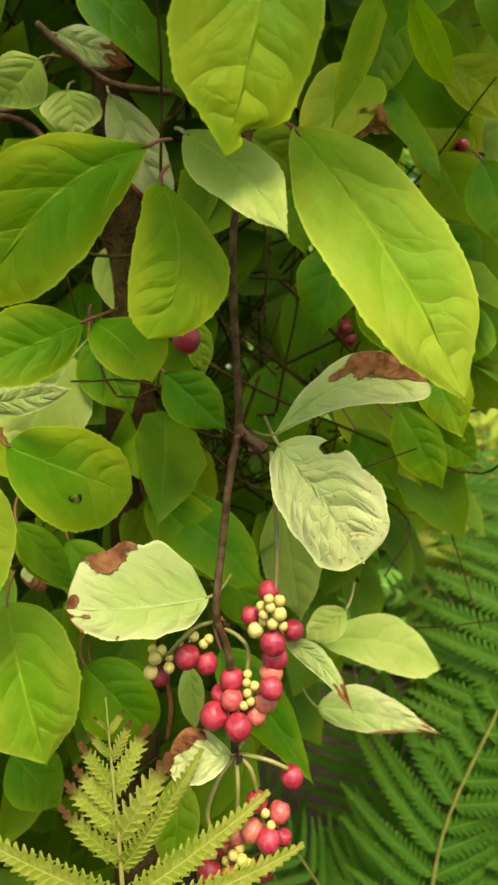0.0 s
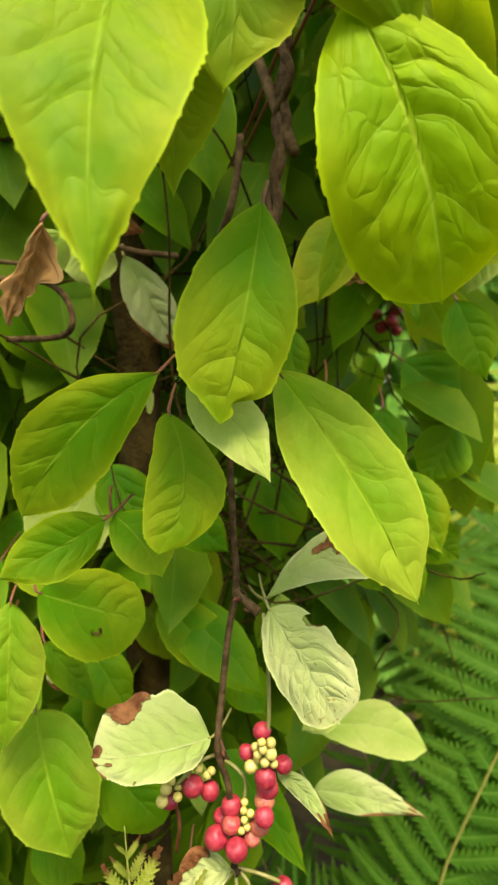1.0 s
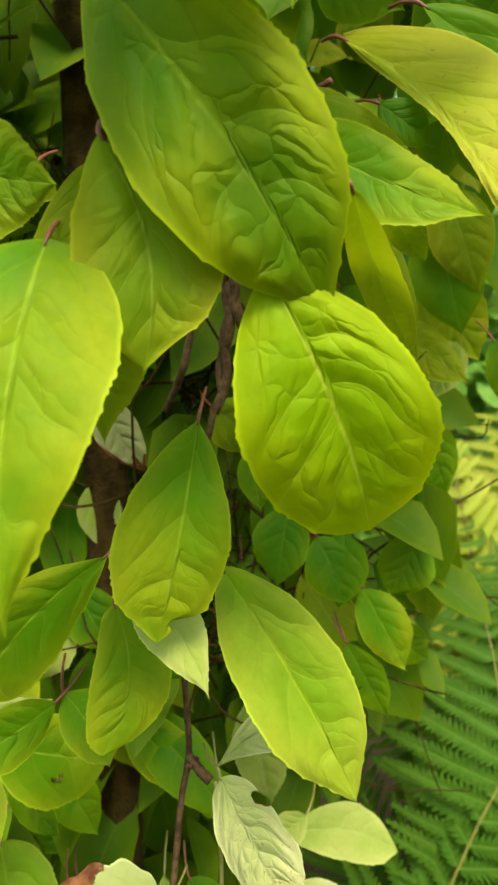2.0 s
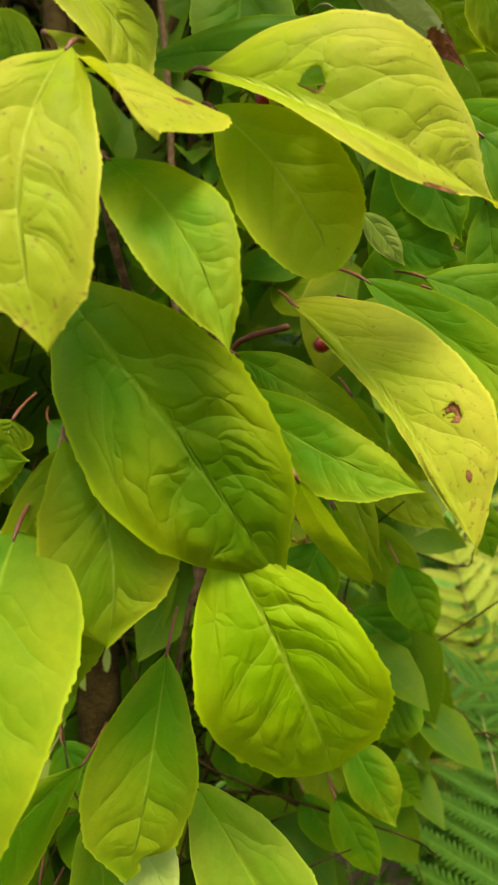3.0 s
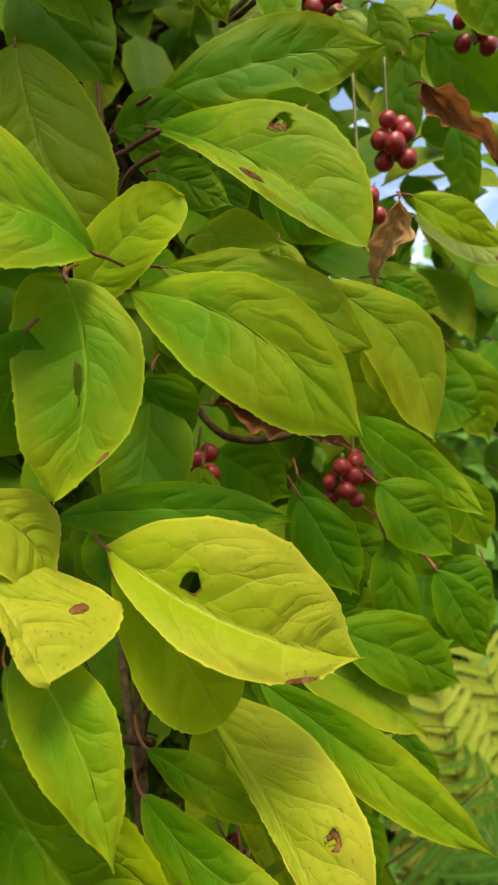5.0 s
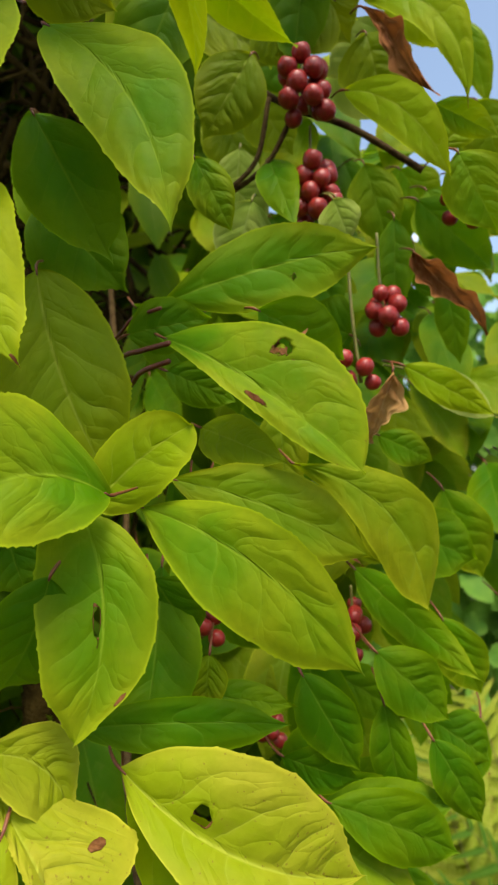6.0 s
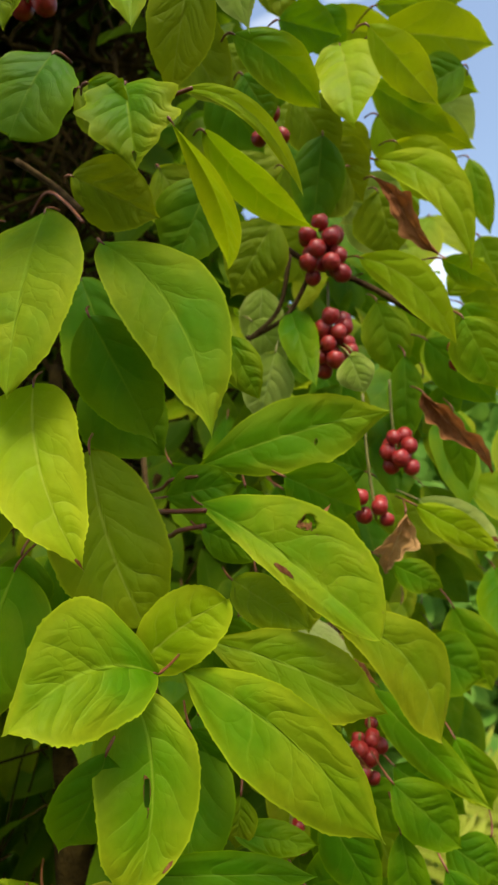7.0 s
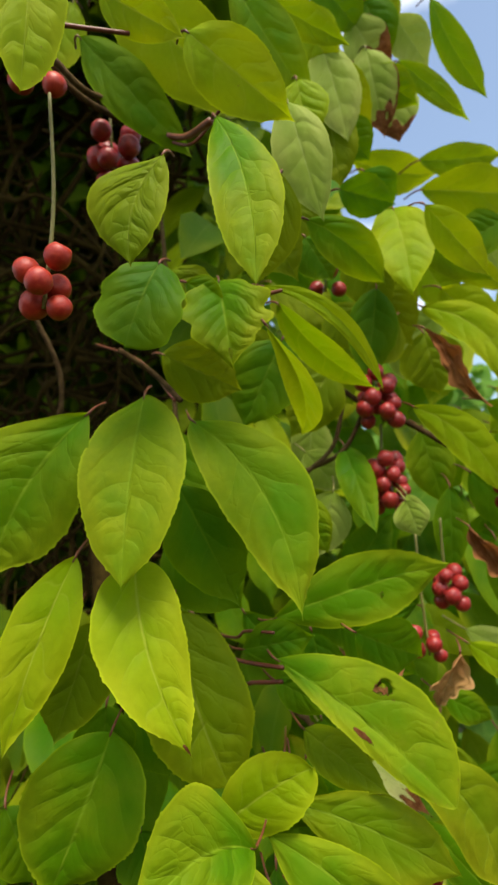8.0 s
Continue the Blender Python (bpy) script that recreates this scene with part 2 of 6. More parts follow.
BERRY_SCARLET = plain_material("scarlet_berry", (0.28, 0.012, 0.006), (0.42, 0.034, 0.012), 2.2, 0.42, 0.3, 0.0005, speck=(0.42, 0.10, 0.03), spec=0.4)
BERRY_BLUSH = plain_material("half_ripe_berry", (0.34, 0.020, 0.035), (0.37, 0.150, 0.060), 3.0, 0.42, 0.3, 0.0006, speck=(0.30, 0.015, 0.025))
BERRY_GREEN = plain_material("unripe_berry", (0.33, 0.27, 0.050), (0.45, 0.37, 0.100), 2.5, 0.42, 0.2, 0.0005)
FERN_GREEN = leaf_material("fern_blade", (0.036, 0.112, 0.008), (0.080, 0.165, 0.012), (0.12, 0.24, 0.03), (0.17, 0.36, 0.012), thin=0.35, relief=0.3)
FERN_YELLOW = leaf_material("yellow_fern_blade", (0.24, 0.32, 0.025), (0.42, 0.42, 0.08), (0.46, 0.46, 0.10), (0.46, 0.48, 0.03), thin=0.35, relief=0.3)
FERN_TAN = leaf_material("ageing_fern_blade", (0.18, 0.225, 0.020), (0.31, 0.290, 0.055), (0.36, 0.36, 0.08), (0.38, 0.38, 0.03), thin=0.35, relief=0.3)
SOIL = plain_material("soil", (0.010, 0.008, 0.003), (0.028, 0.022, 0.009), 14.0, 0.95, 1.0, 0.01, spec=0.1)
HEDGE_LEAF = leaf_material("hedge_leaf", (0.075, 0.200, 0.025), (0.160, 0.300, 0.045), (0.16, 0.30, 0.07), (0.26, 0.48, 0.05), thin=0.38, relief=0.2)
# Darker leaf tones for the vine's inside: its shade is put into the colour.
SHADE_LEAF = leaf_material("shade_toned_inner_leaf", (0.050, 0.120, 0.003), (0.110, 0.170, 0.004), (0.12, 0.2, 0.02), (0.2, 0.33, 0.005), relief=0.3)
# ---- builders ----
ANCHOR = {}


def thing(name, x, y, z, label, category, group="", kind=""):
    e = new(name)
    e.empty_display_size = 0.05
    e.location = (x, y, z)
    ANCHOR[e.name] = Matrix.Translation((x, y, z))
    return tagged(e, label, category, group, kind)


def hang(ob, parent, world=None):
    """Parents ob so that its own matrix is the given place in the world."""
    ob.parent = parent
    if parent.name in ANCHOR:
        ob.matrix_parent_inverse = ANCHOR[parent.name].inverted()
    if world is not None:
        ob.matrix_basis = world
    return ob


def sheet(name, verts, faces, material, uvs=None, wear=None, smooth=True):
    me = bpy.data.meshes.new(name)
    me.from_pydata(verts, [], faces)
    me.materials.append(material)
    if smooth:
        me.polygons.foreach_set("use_smooth", np.ones(len(me.polygons), bool))
    if uvs is not None:
        loops = np.empty(len(me.loops), np.int32)
        me.loops.foreach_get("vertex_index", loops)
        me.uv_layers.new(name="UVMap").data.foreach_set("uv", np.asarray(uvs, np.float32)[loops].ravel())
    if wear is not None:
        at = me.color_attributes.new("wear", "FLOAT_COLOR", "POINT")
        at.data.foreach_set("color", np.asarray(wear, np.float32).ravel())
    me.update()
    return me


def spline(points, steps=6):
    """Catmull-Rom through points of any width."""
    p = np.asarray(points, float)
    if len(p) < 3:
        s = np.linspace(0, 1, steps + 1)[:, None]
        return p[0] * (1 - s) + p[-1] * s
    p = np.vstack([2 * p[0] - p[1], p, 2 * p[-1] - p[-2]])
    out = []
    for i in range(1, len(p) - 2):
        for s in np.arange(steps) / steps:
            a, b, c, d = p[i - 1], p[i], p[i + 1], p[i + 2]
            out.append(0.5 * (2 * b + (c - a) * s + (2 * a - 5 * b + 4 * c - d) * s * s + (3 * b - a - 3 * c + d) * s**3))
    out.append(p[-2])
    return np.array(out)


def tube_data(points, radii, sides=8, steps=6, rough=0.0, seed=0):
    pts = spline([(*p, r) for p, r in zip(points, np.broadcast_to(radii, len(points)))], steps)
    c, r = pts[:, :3], pts[:, 3]
    rng = np.random.default_rng(seed)
    tang = np.gradient(c, axis=0)
    tang /= np.linalg.norm(tang, axis=1, keepdims=True) + 1e-12
    ref = np.array([0.3, 1.0, 0.2]) if abs(tang[0] @ np.array([0.3, 1.0, 0.2])) < 0.9 else np.array([1.0, 0.1, 0.0])
    verts, faces = [], []
    ang = np.linspace(0, 2 * math.pi, sides, endpoint=False)
    for i in range(len(c)):
        x = np.cross(tang[i], ref)
        x /= np.linalg.norm(x) + 1e-12
        y = np.cross(tang[i], x)
        wob = 1 + rough * (rng.random(sides) - 0.5) * 2
        verts += list(c[i] + (np.cos(ang)[:, None] * x + np.sin(ang)[:, None] * y) * (r[i] * wob)[:, None])
    for i in range(len(c) - 1):
        for k in range(sides):
            a, b = i * sides + k, i * sides + (k + 1) % sides
            faces.append((a, b, b + sides, a + sides))
    faces.append(tuple(range(sides))[::-1])
    faces.append(tuple(range((len(c) - 1) * sides, len(c) * sides)))
    return verts, faces


def tube(name, points, radii, material, parent, label="", sides=8, steps=6, rough=0.0, seed=0, local=False):
    me = sheet(name, *tube_data(points, radii, sides, steps, rough, seed), material)
    ob = new(name, me)
    if local:
        ob.parent = parent
    else:
        hang(ob, parent)
    return tagged(ob, label)


def leaf_data(length, width, bow, sweep, fold, shape, seed, notch=0, hole=None, dead=0.0, spots=0.1, pucker=0.5, curl=0.0, nu=60, nv=18, lean=0.0, wavy=0.0, crisp=0.0, scar=None):
    """A blade along +x with its upper side to +z: outline, teeth, veined relief, fold, droop, holes and dead patches."""
    rng = np.random.default_rng(seed)
    p, q = shape
    u = np.linspace(0, 1, nu + 1)
    peak = p / (p + q)
    body = np.minimum(u / 0.985, 1.0)
    half = (body**p) * ((1 - body) ** q) / (peak**p * (1 - peak) ** q) * width / 2
    soft = np.clip((u - 0.80) / 0.17, 0, 1)
    half = half * (1 - 0.34 * (q > 0.6) * soft * soft * (3 - 2 * soft))
    half = np.maximum(half, 0.20 * width * (1 - u) * (u > 0.8))
    half[0] = 0.012 * width
    half[-1] = 0.0
    v = np.linspace(-1, 1, nv + 1)
    U, V = np.meshgrid(u, v, indexing="ij")
    lean = 1 + (lean + 0.03 * rng.normal()) * np.sign(V)
    H = half[:, None] * lean
    ph1, ph2, ph3 = rng.random(3) * 6.28
    edge = np.abs(V) ** 6
    lobes = 1 + wavy * np.sin(U * 24 + ph2 + 1.5 * np.sign(V)) * np.abs(V) ** 3 + 0.012 * np.sin(U * 17 + ph1 + V) * edge + 0.008 * np.sin(U * 41 + ph2 * np.sign(V)) * edge
    tooth = np.where((rng.random((nu + 1, 2)) < 0.30 * 60 / nu) & (u > 0.2)[:, None] & (u < 0.94)[:, None], 0.0105 * width * min(1.0, nu / 40), 0.0)
    tooth = np.where(V > 0, tooth[:, 1:], tooth[:, :1])
    Y = V * H * lobes + np.sign(V) * (np.abs(V) > 0.99) * tooth
    X = U * length + edge * 0.006 * length * np.sin(U * 23 + ph3)
    X = X + (np.abs(V) > 0.99) * tooth * 0.7
    if notch:
        bite = np.exp(-(((U - 0.9) / 0.035) ** 2)) * np.clip((V - 0.25) * 2, 0, 1)
        Y = Y * (1 - 0.65 * bite)
    # relief between side veins
    far = np.abs(V * H) * 2 / width
    ph = (U - far * (0.36 + 0.16 * far) * width / length) * (4.3 + 1.0 * rng.random()) + 0.4 * (V > 0) + 0.65
    ph = ph + 0.16 * np.sin(U * 9 + ph1 + 2 * (V > 0)) + 0.10 * np.sin(U * 5 + V * 6 + ph2)
    puff = (1 - np.exp(-(((ph - np.round(ph)) / 0.17) ** 2))) * np.clip(np.abs(V) * 5, 0, 1) * (1 - np.abs(V) ** 3) * np.clip((0.97 - U) / 0.2, 0, 1) * np.clip((U - 0.02) / 0.25, 0, 1)
    small = np.sin(U * 33 + V * 9 + ph1) * np.sin(V * 11 - U * 15 + ph2) * (1 - np.abs(V) ** 2)
    uneven = 0.68 + 0.32 * np.sin(U * 11 + ph3 + 3 * V) * np.sin(V * 5 + ph2)
    Z = pucker * width * (0.020 * uneven * puff + 0.005 * small * np.clip(np.abs(V) * 4, 0, 1))
    Z = Z - 0.002 * width * np.exp(-((V / 0.11) ** 2))
    Z = Z + math.tan(radians(fold)) * np.abs(Y) * (1 - 0.35 * np.abs(V)) * np.clip(1.15 - U * 0.5, 0, 1)
    Z = Z + width * 0.045 * np.sin(U * (7 + 3 * rng.random()) + ph3 + 2.2 * np.sign(V)) * V**2
    Z = Z + bow * length * 4 * U * (1 - U) - curl * length * np.clip(U - 0.7, 0, 1) ** 2 * 3
    Z = Z + 0.02 * width * np.sin(U * 5 + ph2) * V
    if crisp:
        # a dead blade: rolled in from both sides, twisted and crumpled
        Y = Y * (1 + 0.22 * np.sin(U * 14 + ph1) * np.sign(V) + 0.15 * np.sin(U * 31 + ph2))
        turn = V * crisp * (1 + 0.5 * np.sin(U * 6 + ph3))
        Y, Z = Y * np.cos(0.5 * turn), Z + np.abs(Y) * np.sin(np.abs(turn)) * 0.8 + width * 0.07 * np.sin(U * 21 + V * 4 + ph2) * np.cos(V * 7 - U * 9 + ph1)
        twist = 1.5 * (U - 0.5) * math.copysign(1, math.sin(ph1 * 9))
        Y, Z = Y * np.cos(twist) - Z * np.sin(twist), Y * np.sin(twist) + Z * np.cos(twist)
    Y = Y + sweep * length * 4 * U * (1 - U)
    # patches
    grain = np.sin(U * 19 + V * 5 + ph1) * 0.5 + np.sin(V * 8 - U * 11 + ph2) * 0.5
    D = np.zeros_like(U)
    if dead > 0:
        side = 1 if rng.random() > 0.5 else -1
        band = (np.abs(V) - 0.9 + 0.10 * grain) * 1.3 + (U - 0.45) * 0.5 * (V * side > 0)
        D = np.clip((U + 0.10 * grain - (1 - dead)) / 0.16 + 0.4, 0, 1)
        D = np.maximum(D, np.clip(band * 3 + 0.35, 0, 1) * (V * side > 0) * np.clip(dead * 6, 0, 1))
    S = np.clip(spots * (0.5 + 0.8 * np.clip(U, 0, 1)), 0, 1)
    if scar:
        su, sv, ru, rv = scar
        D = np.maximum(D, np.clip(1.25 - 0.75 * np.hypot((U - su) / ru, (V - sv) / rv) + 0.12 * grain, 0, 1))
    gone = np.zeros(U.shape, bool)
    if hole:
        hu, hv, ru, rv = hole
        around = np.arctan2((V - hv) / rv, (U - hu) / ru)
        rad = np.hypot((U - hu) / ru, (V - hv) / rv) / (1 + 0.16 * np.sin(3 * around + ph1) + 0.1 * np.sin(5 * around + ph2))
        gone = rad < 1.0
        cx, cy = hu * length, hv * np.interp(hu, u, half) + sweep * length * 4 * hu * (1 - hu)
        out = np.where(gone, 1.0 / np.maximum(rad, 0.3), 1.0)
        X, Y = cx + (X - cx) * out, cy + (Y - cy) * out
        D = np.maximum(D, np.clip(0.60 - (rad - 1.0) * 2.2, 0, 0.58))
    verts = np.stack([X, Y, Z], -1).reshape(-1, 3)
    idx = np.arange((nu + 1) * (nv + 1)).reshape(nu + 1, nv + 1)
    quads = np.stack([idx[:-1, :-1], idx[1:, :-1], idx[1:, 1:], idx[:-1, 1:]], -1).reshape(-1, 4)
    faces = quads[~gone.ravel()[quads].all(1)].tolist()
    uvs = np.stack([U, V * 0.5 + 0.5], -1).reshape(-1, 2)
    wear = np.stack([D, S, 0.5 + V * H / length, ph / 10], -1).reshape(-1, 4)
    return verts.tolist(), faces, uvs, wear


SHAPES = {"oval": (0.82, 1.05), "round": (0.60, 0.48), "obovate": (1.0, 0.80), "drip": (0.72, 1.12)}
SERIAL = [0]


def frame_of(base, tip, face, roll=0.0):
    b, t = Vector(base), Vector(tip)
    x = (t - b).normalized()
    n = Vector(face)
    z = (n - x * n.dot(x)).normalized()
    z = Matrix.Rotation(radians(roll), 3, x) @ z
    y = z.cross(x)
    m = Matrix((x, y, z)).transposed().to_4x4()
    m.translation = b
    return m, (t - b).length


def leaf(parent, base, tip, width, face, kind="green", shape="oval", roll=0.0, bow=0.05, sweep=0.0, fold=8.0, dead=0.0, spots=0.12, notch=0, hole=None,
         pucker=None, curl=0.0, stalk=0.06, label="", fine=True, lean=0.0, wavy=0.0, scar=None):
    SERIAL[0] += 1
    m, length = frame_of(base, tip, face, roll)
    if pucker is None:
        pucker = {"lush": 0.6, "bright": 0.9, "deep2": 0.8, "yellow": 0.7, "pale": 0.6, "dry": 1.2, "tan": 1.2}.get(kind, 0.45)
    verts, faces, uvs, wear = leaf_data(length, width, bow, sweep, fold, SHAPES.get(shape, shape), SERIAL[0], notch, hole, dead, spots, pucker, curl, *((84, 30) if fine else (24, 8)), lean, wavy, 1.3 if kind in ("dry", "tan") else 0.0, scar)
    ob = new("leaf", sheet("leaf", verts, faces, LEAF[kind], uvs, wear))
    hang(ob, parent, m)
    tagged(ob, label or LEAF_WORDS[kind])
    # raised midrib and the stalk behind the blade are one strand
    s = 0.008 + (stalk if kind not in ("dry", "tan") else 0.03) * 0.07
    back = m.to_3x3().inverted() @ Vector((0.0, 0.92, 0.16))
    rib = [Vector((-0.62, 0, 0)) * s + back * 1.25 * s, Vector((-0.42, 0, 0)) * s + back * 0.62 * s, Vector((-0.22, 0, 0)) * s + back * 0.22 * s,
           Vector((-0.06, 0, 0)) * s + back * 0.03 * s, Vector((0.03 * length, sweep * length * 0.12, bow * length * 0.12))]
    red = kind not in ("pale", "pale2")
    tube("petiole", rib, (0.0005, 0.0005, 0.0006, 0.0006, 0.0003), PETIOLE_RED if red else PETIOLE_GREEN, ob, "slender red leaf stalk" if red else "slender green leaf stalk",
         sides=6, steps=4, local=True)
    return ob


BALLS = {}


def ball_mesh(key, material, oval=1.06):
    """One berry of radius 1 with a dimple where the stalk enters."""
    if key not in BALLS:
        bm = bmesh.new()
        bmesh.ops.create_uvsphere(bm, u_segments=20, v_segments=14, radius=1.0)
        for v in bm.verts:
            v.co.z *= oval
            if v.co.z > 0.85:
                v.co.z -= (v.co.z - 0.85) * 0.9
            v.co *= 1 + 0.035 * math.sin(3 * v.co.x + 2 * v.co.y) * math.cos(2.3 * v.co.z)
        me = bpy.data.meshes.new("berry")
        bm.to_mesh(me)
        bm.free()
        me.materials.append(material)
        me.polygons.foreach_set("use_smooth", np.ones(len(me.polygons), bool))
        BALLS[key] = me
    return BALLS[key]


BERRY = {"red": BERRY_RED, "dark": BERRY_DARK, "scarlet": BERRY_SCARLET, "blush": BERRY_BLUSH, "unripe": BERRY_GREEN}
BERRY_WORDS = {"red": "ripe crimson berry", "dark": "ripe dark red berry", "scarlet": "ripe scarlet berry", "blush": "half-ripe pink and ochre berry", "unripe": "small unripe yellow-green berry"}


def berry(parent, place, radius, kind="red"):
    SERIAL[0] += 1
    rng = random.Random(SERIAL[0])
    ob = new("berry", ball_mesh(kind, BERRY[kind]))
    turn = Euler([rng.uniform(-0.7, 0.7), rng.uniform(-0.7, 0.7), rng.uniform(0, 6.28)])
    hang(ob, parent, Matrix.LocRotScale(place, turn, (radius, radius, radius)))
    return tagged(ob, BERRY_WORDS[kind])


def fruit_spike(parent, top, end, count, radius, kind, seed, spread=1.45):
    """A hanging spike: a thin stalk from top to end with berries crowded round its lower part. Returns the cluster."""
    rng = random.Random(seed)
    top, end = Vector(top), Vector(end)
    bend = (top + end) / 2 + Vector((rng.uniform(-1, 1), rng.uniform(-1, 1), 0)) * 0.04 * (top - end).length
    c = tube("fruit_spike", [top, bend, end], (0.0007, 0.0008, 0.0009), PETIOLE_GREEN, parent, "hanging spike of red berries", sides=6)
    axis = (end - top).normalized()
    lower = min((top - end).length * 0.95, radius * (count**0.62) * 1.05)
    for k in range(count):
        s = k / max(count - 1, 1)
        a = k * 2.4 + rng.uniform(-0.3, 0.3)
        out = Vector((math.cos(a), math.sin(a), 0)) * radius * spread * rng.uniform(0.85, 1.15)
        berry(c, end - axis * lower * s + out, radius * rng.uniform(0.86, 1.1), kind)
    return c


def bud_scales(parent, place, size, seed):
    """A knobbly node: overlapping brown bud scales round one point of a stem, each a part of its own."""
    rng = np.random.default_rng(seed)
    for k in range(9):
        c = Vector(place) + Vector(rng.normal(size=3) * 0.45 * size)
        r = size * rng.uniform(0.35, 0.62)
        bm = bmesh.new()
        bmesh.ops.create_icosphere(bm, subdivisions=2, radius=1.0)
        for v in bm.verts:
            v.co.x *= 1 - 0.35 * v.co.z
            v.co.y = v.co.y * 0.55 + 0.25 * v.co.z * v.co.z
        me = bpy.data.meshes.new("bud_scale")
        bm.to_mesh(me)
        bm.free()
        me.materials.append(BARK if k % 3 else PETIOLE_RED)
        me.polygons.foreach_set("use_smooth", np.ones(len(me.polygons), bool))
        hang(new("bud_scale", me), parent, Matrix.LocRotScale(c, Euler(rng.random(3) * 6), (r, r, 1.5 * r)))


def pinna_mesh(name, material, lobes=15, seed=1, ragged=0.0, fuse=0.0, broad=0.115, burn=0.0, arch=0.2):
    """A fern pinna of length 1 along +x: a thin rib with rounded lobes on both sides."""
    rng = np.random.default_rng(seed)
    verts, faces, uvs = [], [], []
    step = 0.97 / lobes
    for side in (1, -1):
        for k in range(lobes):
            x0 = 0.015 + k * step
            w = broad * (1 - (k / lobes) ** 2.2) * (0.75 + 0.25 * min(1, k / 2)) * (0.92 + 0.16 * rng.random()) + 0.012
            w *= 1 - ragged * rng.random()
            x1, lean = x0 + step * 0.8, (0.45 + ragged) * w
            dip = -0.02 * w
            f = fuse * w
            outline = [(x0 - 0.3 * f, f, 0), (x0, 0, 0), (x0 + step, 0, 0), (x0 + step + 0.3 * f, f, 0), (x1 + lean * 0.72, w * 0.72, 0.1 * w), (x1 + lean - 0.25 * step, w, dip), (x0 + lean + 0.3 * step, w * 0.97, dip), (x0 + lean * 0.6, w * 0.6, 0.1 * w)]
            b = len(verts)
            verts += [(x, y * side, z - arch * x * x) for x, y, z in outline]
            uvs += [(x, 0.5 + side * y * 2.5) for x, y, z in outline]
            faces.append(tuple(b + i for i in range(8))[::side])
    b = len(verts)
    verts += [(0, -0.008, 0.006), (0, 0.008, 0.006), (1.0, 0, -arch)]
    uvs += [(0, 0.5)] * 3
    faces.append((b, b + 2, b + 1))
    return sheet(name, verts, faces, material, np.array(uvs), np.array([(burn * max(0.0, v[0] - 0.45) * 1.9, 0.3, 0.4, 0.05) for v in verts]), smooth=False)


def frond(parent, points, radius, reach, pairs, pinna_meshes, rachis_material, seed, up=(0, -0.5, 0.8), start=0.12, droop=0.25, rise=0.55, loose=0.1):
    """A fern frond: a tapering rachis through points, with a pair of pinnae at each step."""
    rng = random.Random(seed)
    rachis = tube("frond", points, np.linspace(radius, radius * 0.25, len(points)), rachis_material, parent, sides=6)
    c = spline(points, 12)
    seg = np.r_[0, np.cumsum(np.linalg.norm(np.diff(c, axis=0), axis=1))]
    total = seg[-1]
    for k in range(pairs):
        s = start + (0.985 - start) * k / (pairs - 1)
        at = Vector([float(np.interp(s * total, seg, c[:, i])) for i in range(3)])
        ahead = Vector([float(np.interp(min(s + 0.02, 1) * total, seg, c[:, i]) - np.interp((s - 0.02) * total, seg, c[:, i])) for i in range(3)]).normalized()
        n = Vector(up)
        n = (n - ahead * n.dot(ahead)).normalized()
        across = ahead.cross(n)
        size = rng.uniform(1 - 1.5 * loose, 1.12) * reach * math.sin(math.pi * min(1.0, (1 - s) * 0.93 + 0.045)) ** 0.75
        for side in (1, -1):
            d = (across * side + ahead * (rise + rng.uniform(-loose, loose)) - n * (droop + rng.uniform(-1.2 * loose, 1.2 * loose))).normalized()
            z = (n - d * n.dot(d)).normalized()
            m = Matrix((d, z.cross(d), z)).transposed().to_4x4()
            m.translation = at
            ob = new("pinna", rng.choice(pinna_meshes))
            hang(ob, rachis, m @ Matrix.Diagonal((size, size * rng.uniform(0.85, 1.1), size, 1)))
    return rachis


def leaf_cloud(name, boxes, size, material, seed, label, category, tilt=0.7, slim=0.5, keep=None):
    """Many small cupped leaves in boxes (x0, x1, y0, y1, z0, z1, count), joined: foliage that nobody could count."""
    rng = np.random.default_rng(seed)
    su = np.array([0, 0.25, 0.55, 0.8, 1.0])
    sw = np.array([0.02, 0.75, 1.0, 0.62, 0.0])
    local, luv = [], []
    for a, w in zip(su, sw):
        for v in (-1, 0, 1):
            local.append((a, v * w * slim / 2, 0.10 * abs(v) * w - 0.25 * (a - 0.4) ** 2))
            luv.append((a, 0.5 + 0.5 * v))
    local = np.array(local)
    quads = np.array([(i * 3 + j, i * 3 + j + 3, i * 3 + j + 4, i * 3 + j + 1) for i in range(4) for j in range(2)])
    V, F, UV, base = [], [], [], 0
    for x0, x1, y0, y1, z0, z1, count in boxes:
        for _ in range(count):
            c = np.array([rng.uniform(x0, x1), rng.uniform(y0, y1), rng.uniform(z0, z1)])
            if keep and not keep(*c):
                continue
            down = np.array([rng.normal() * 0.6, -0.35 + rng.normal() * 0.5, -tilt + rng.normal() * 0.45])
            down /= np.linalg.norm(down)
            n = np.array([rng.normal() * 0.5, -0.8 + rng.normal() * 0.4, 0.5 + rng.normal() * 0.4])
            n -= down * (n @ down)
            n /= np.linalg.norm(n)
            s = size * rng.uniform(0.65, 1.25)
            V.append(c + s * (local[:, :1] * down + local[:, 1:2] * np.cross(n, down) + local[:, 2:] * n))
            F.append(quads + base)
            UV += luv
            base += len(local)
    verts = np.vstack(V)
    me = sheet(name, verts.tolist(), np.vstack(F).tolist(), material, np.array(UV), np.tile((0.0, 0.15, 0.5, 0.05), (len(verts), 1)))
    return tagged(new(name, me), label, category, kind="stuff")


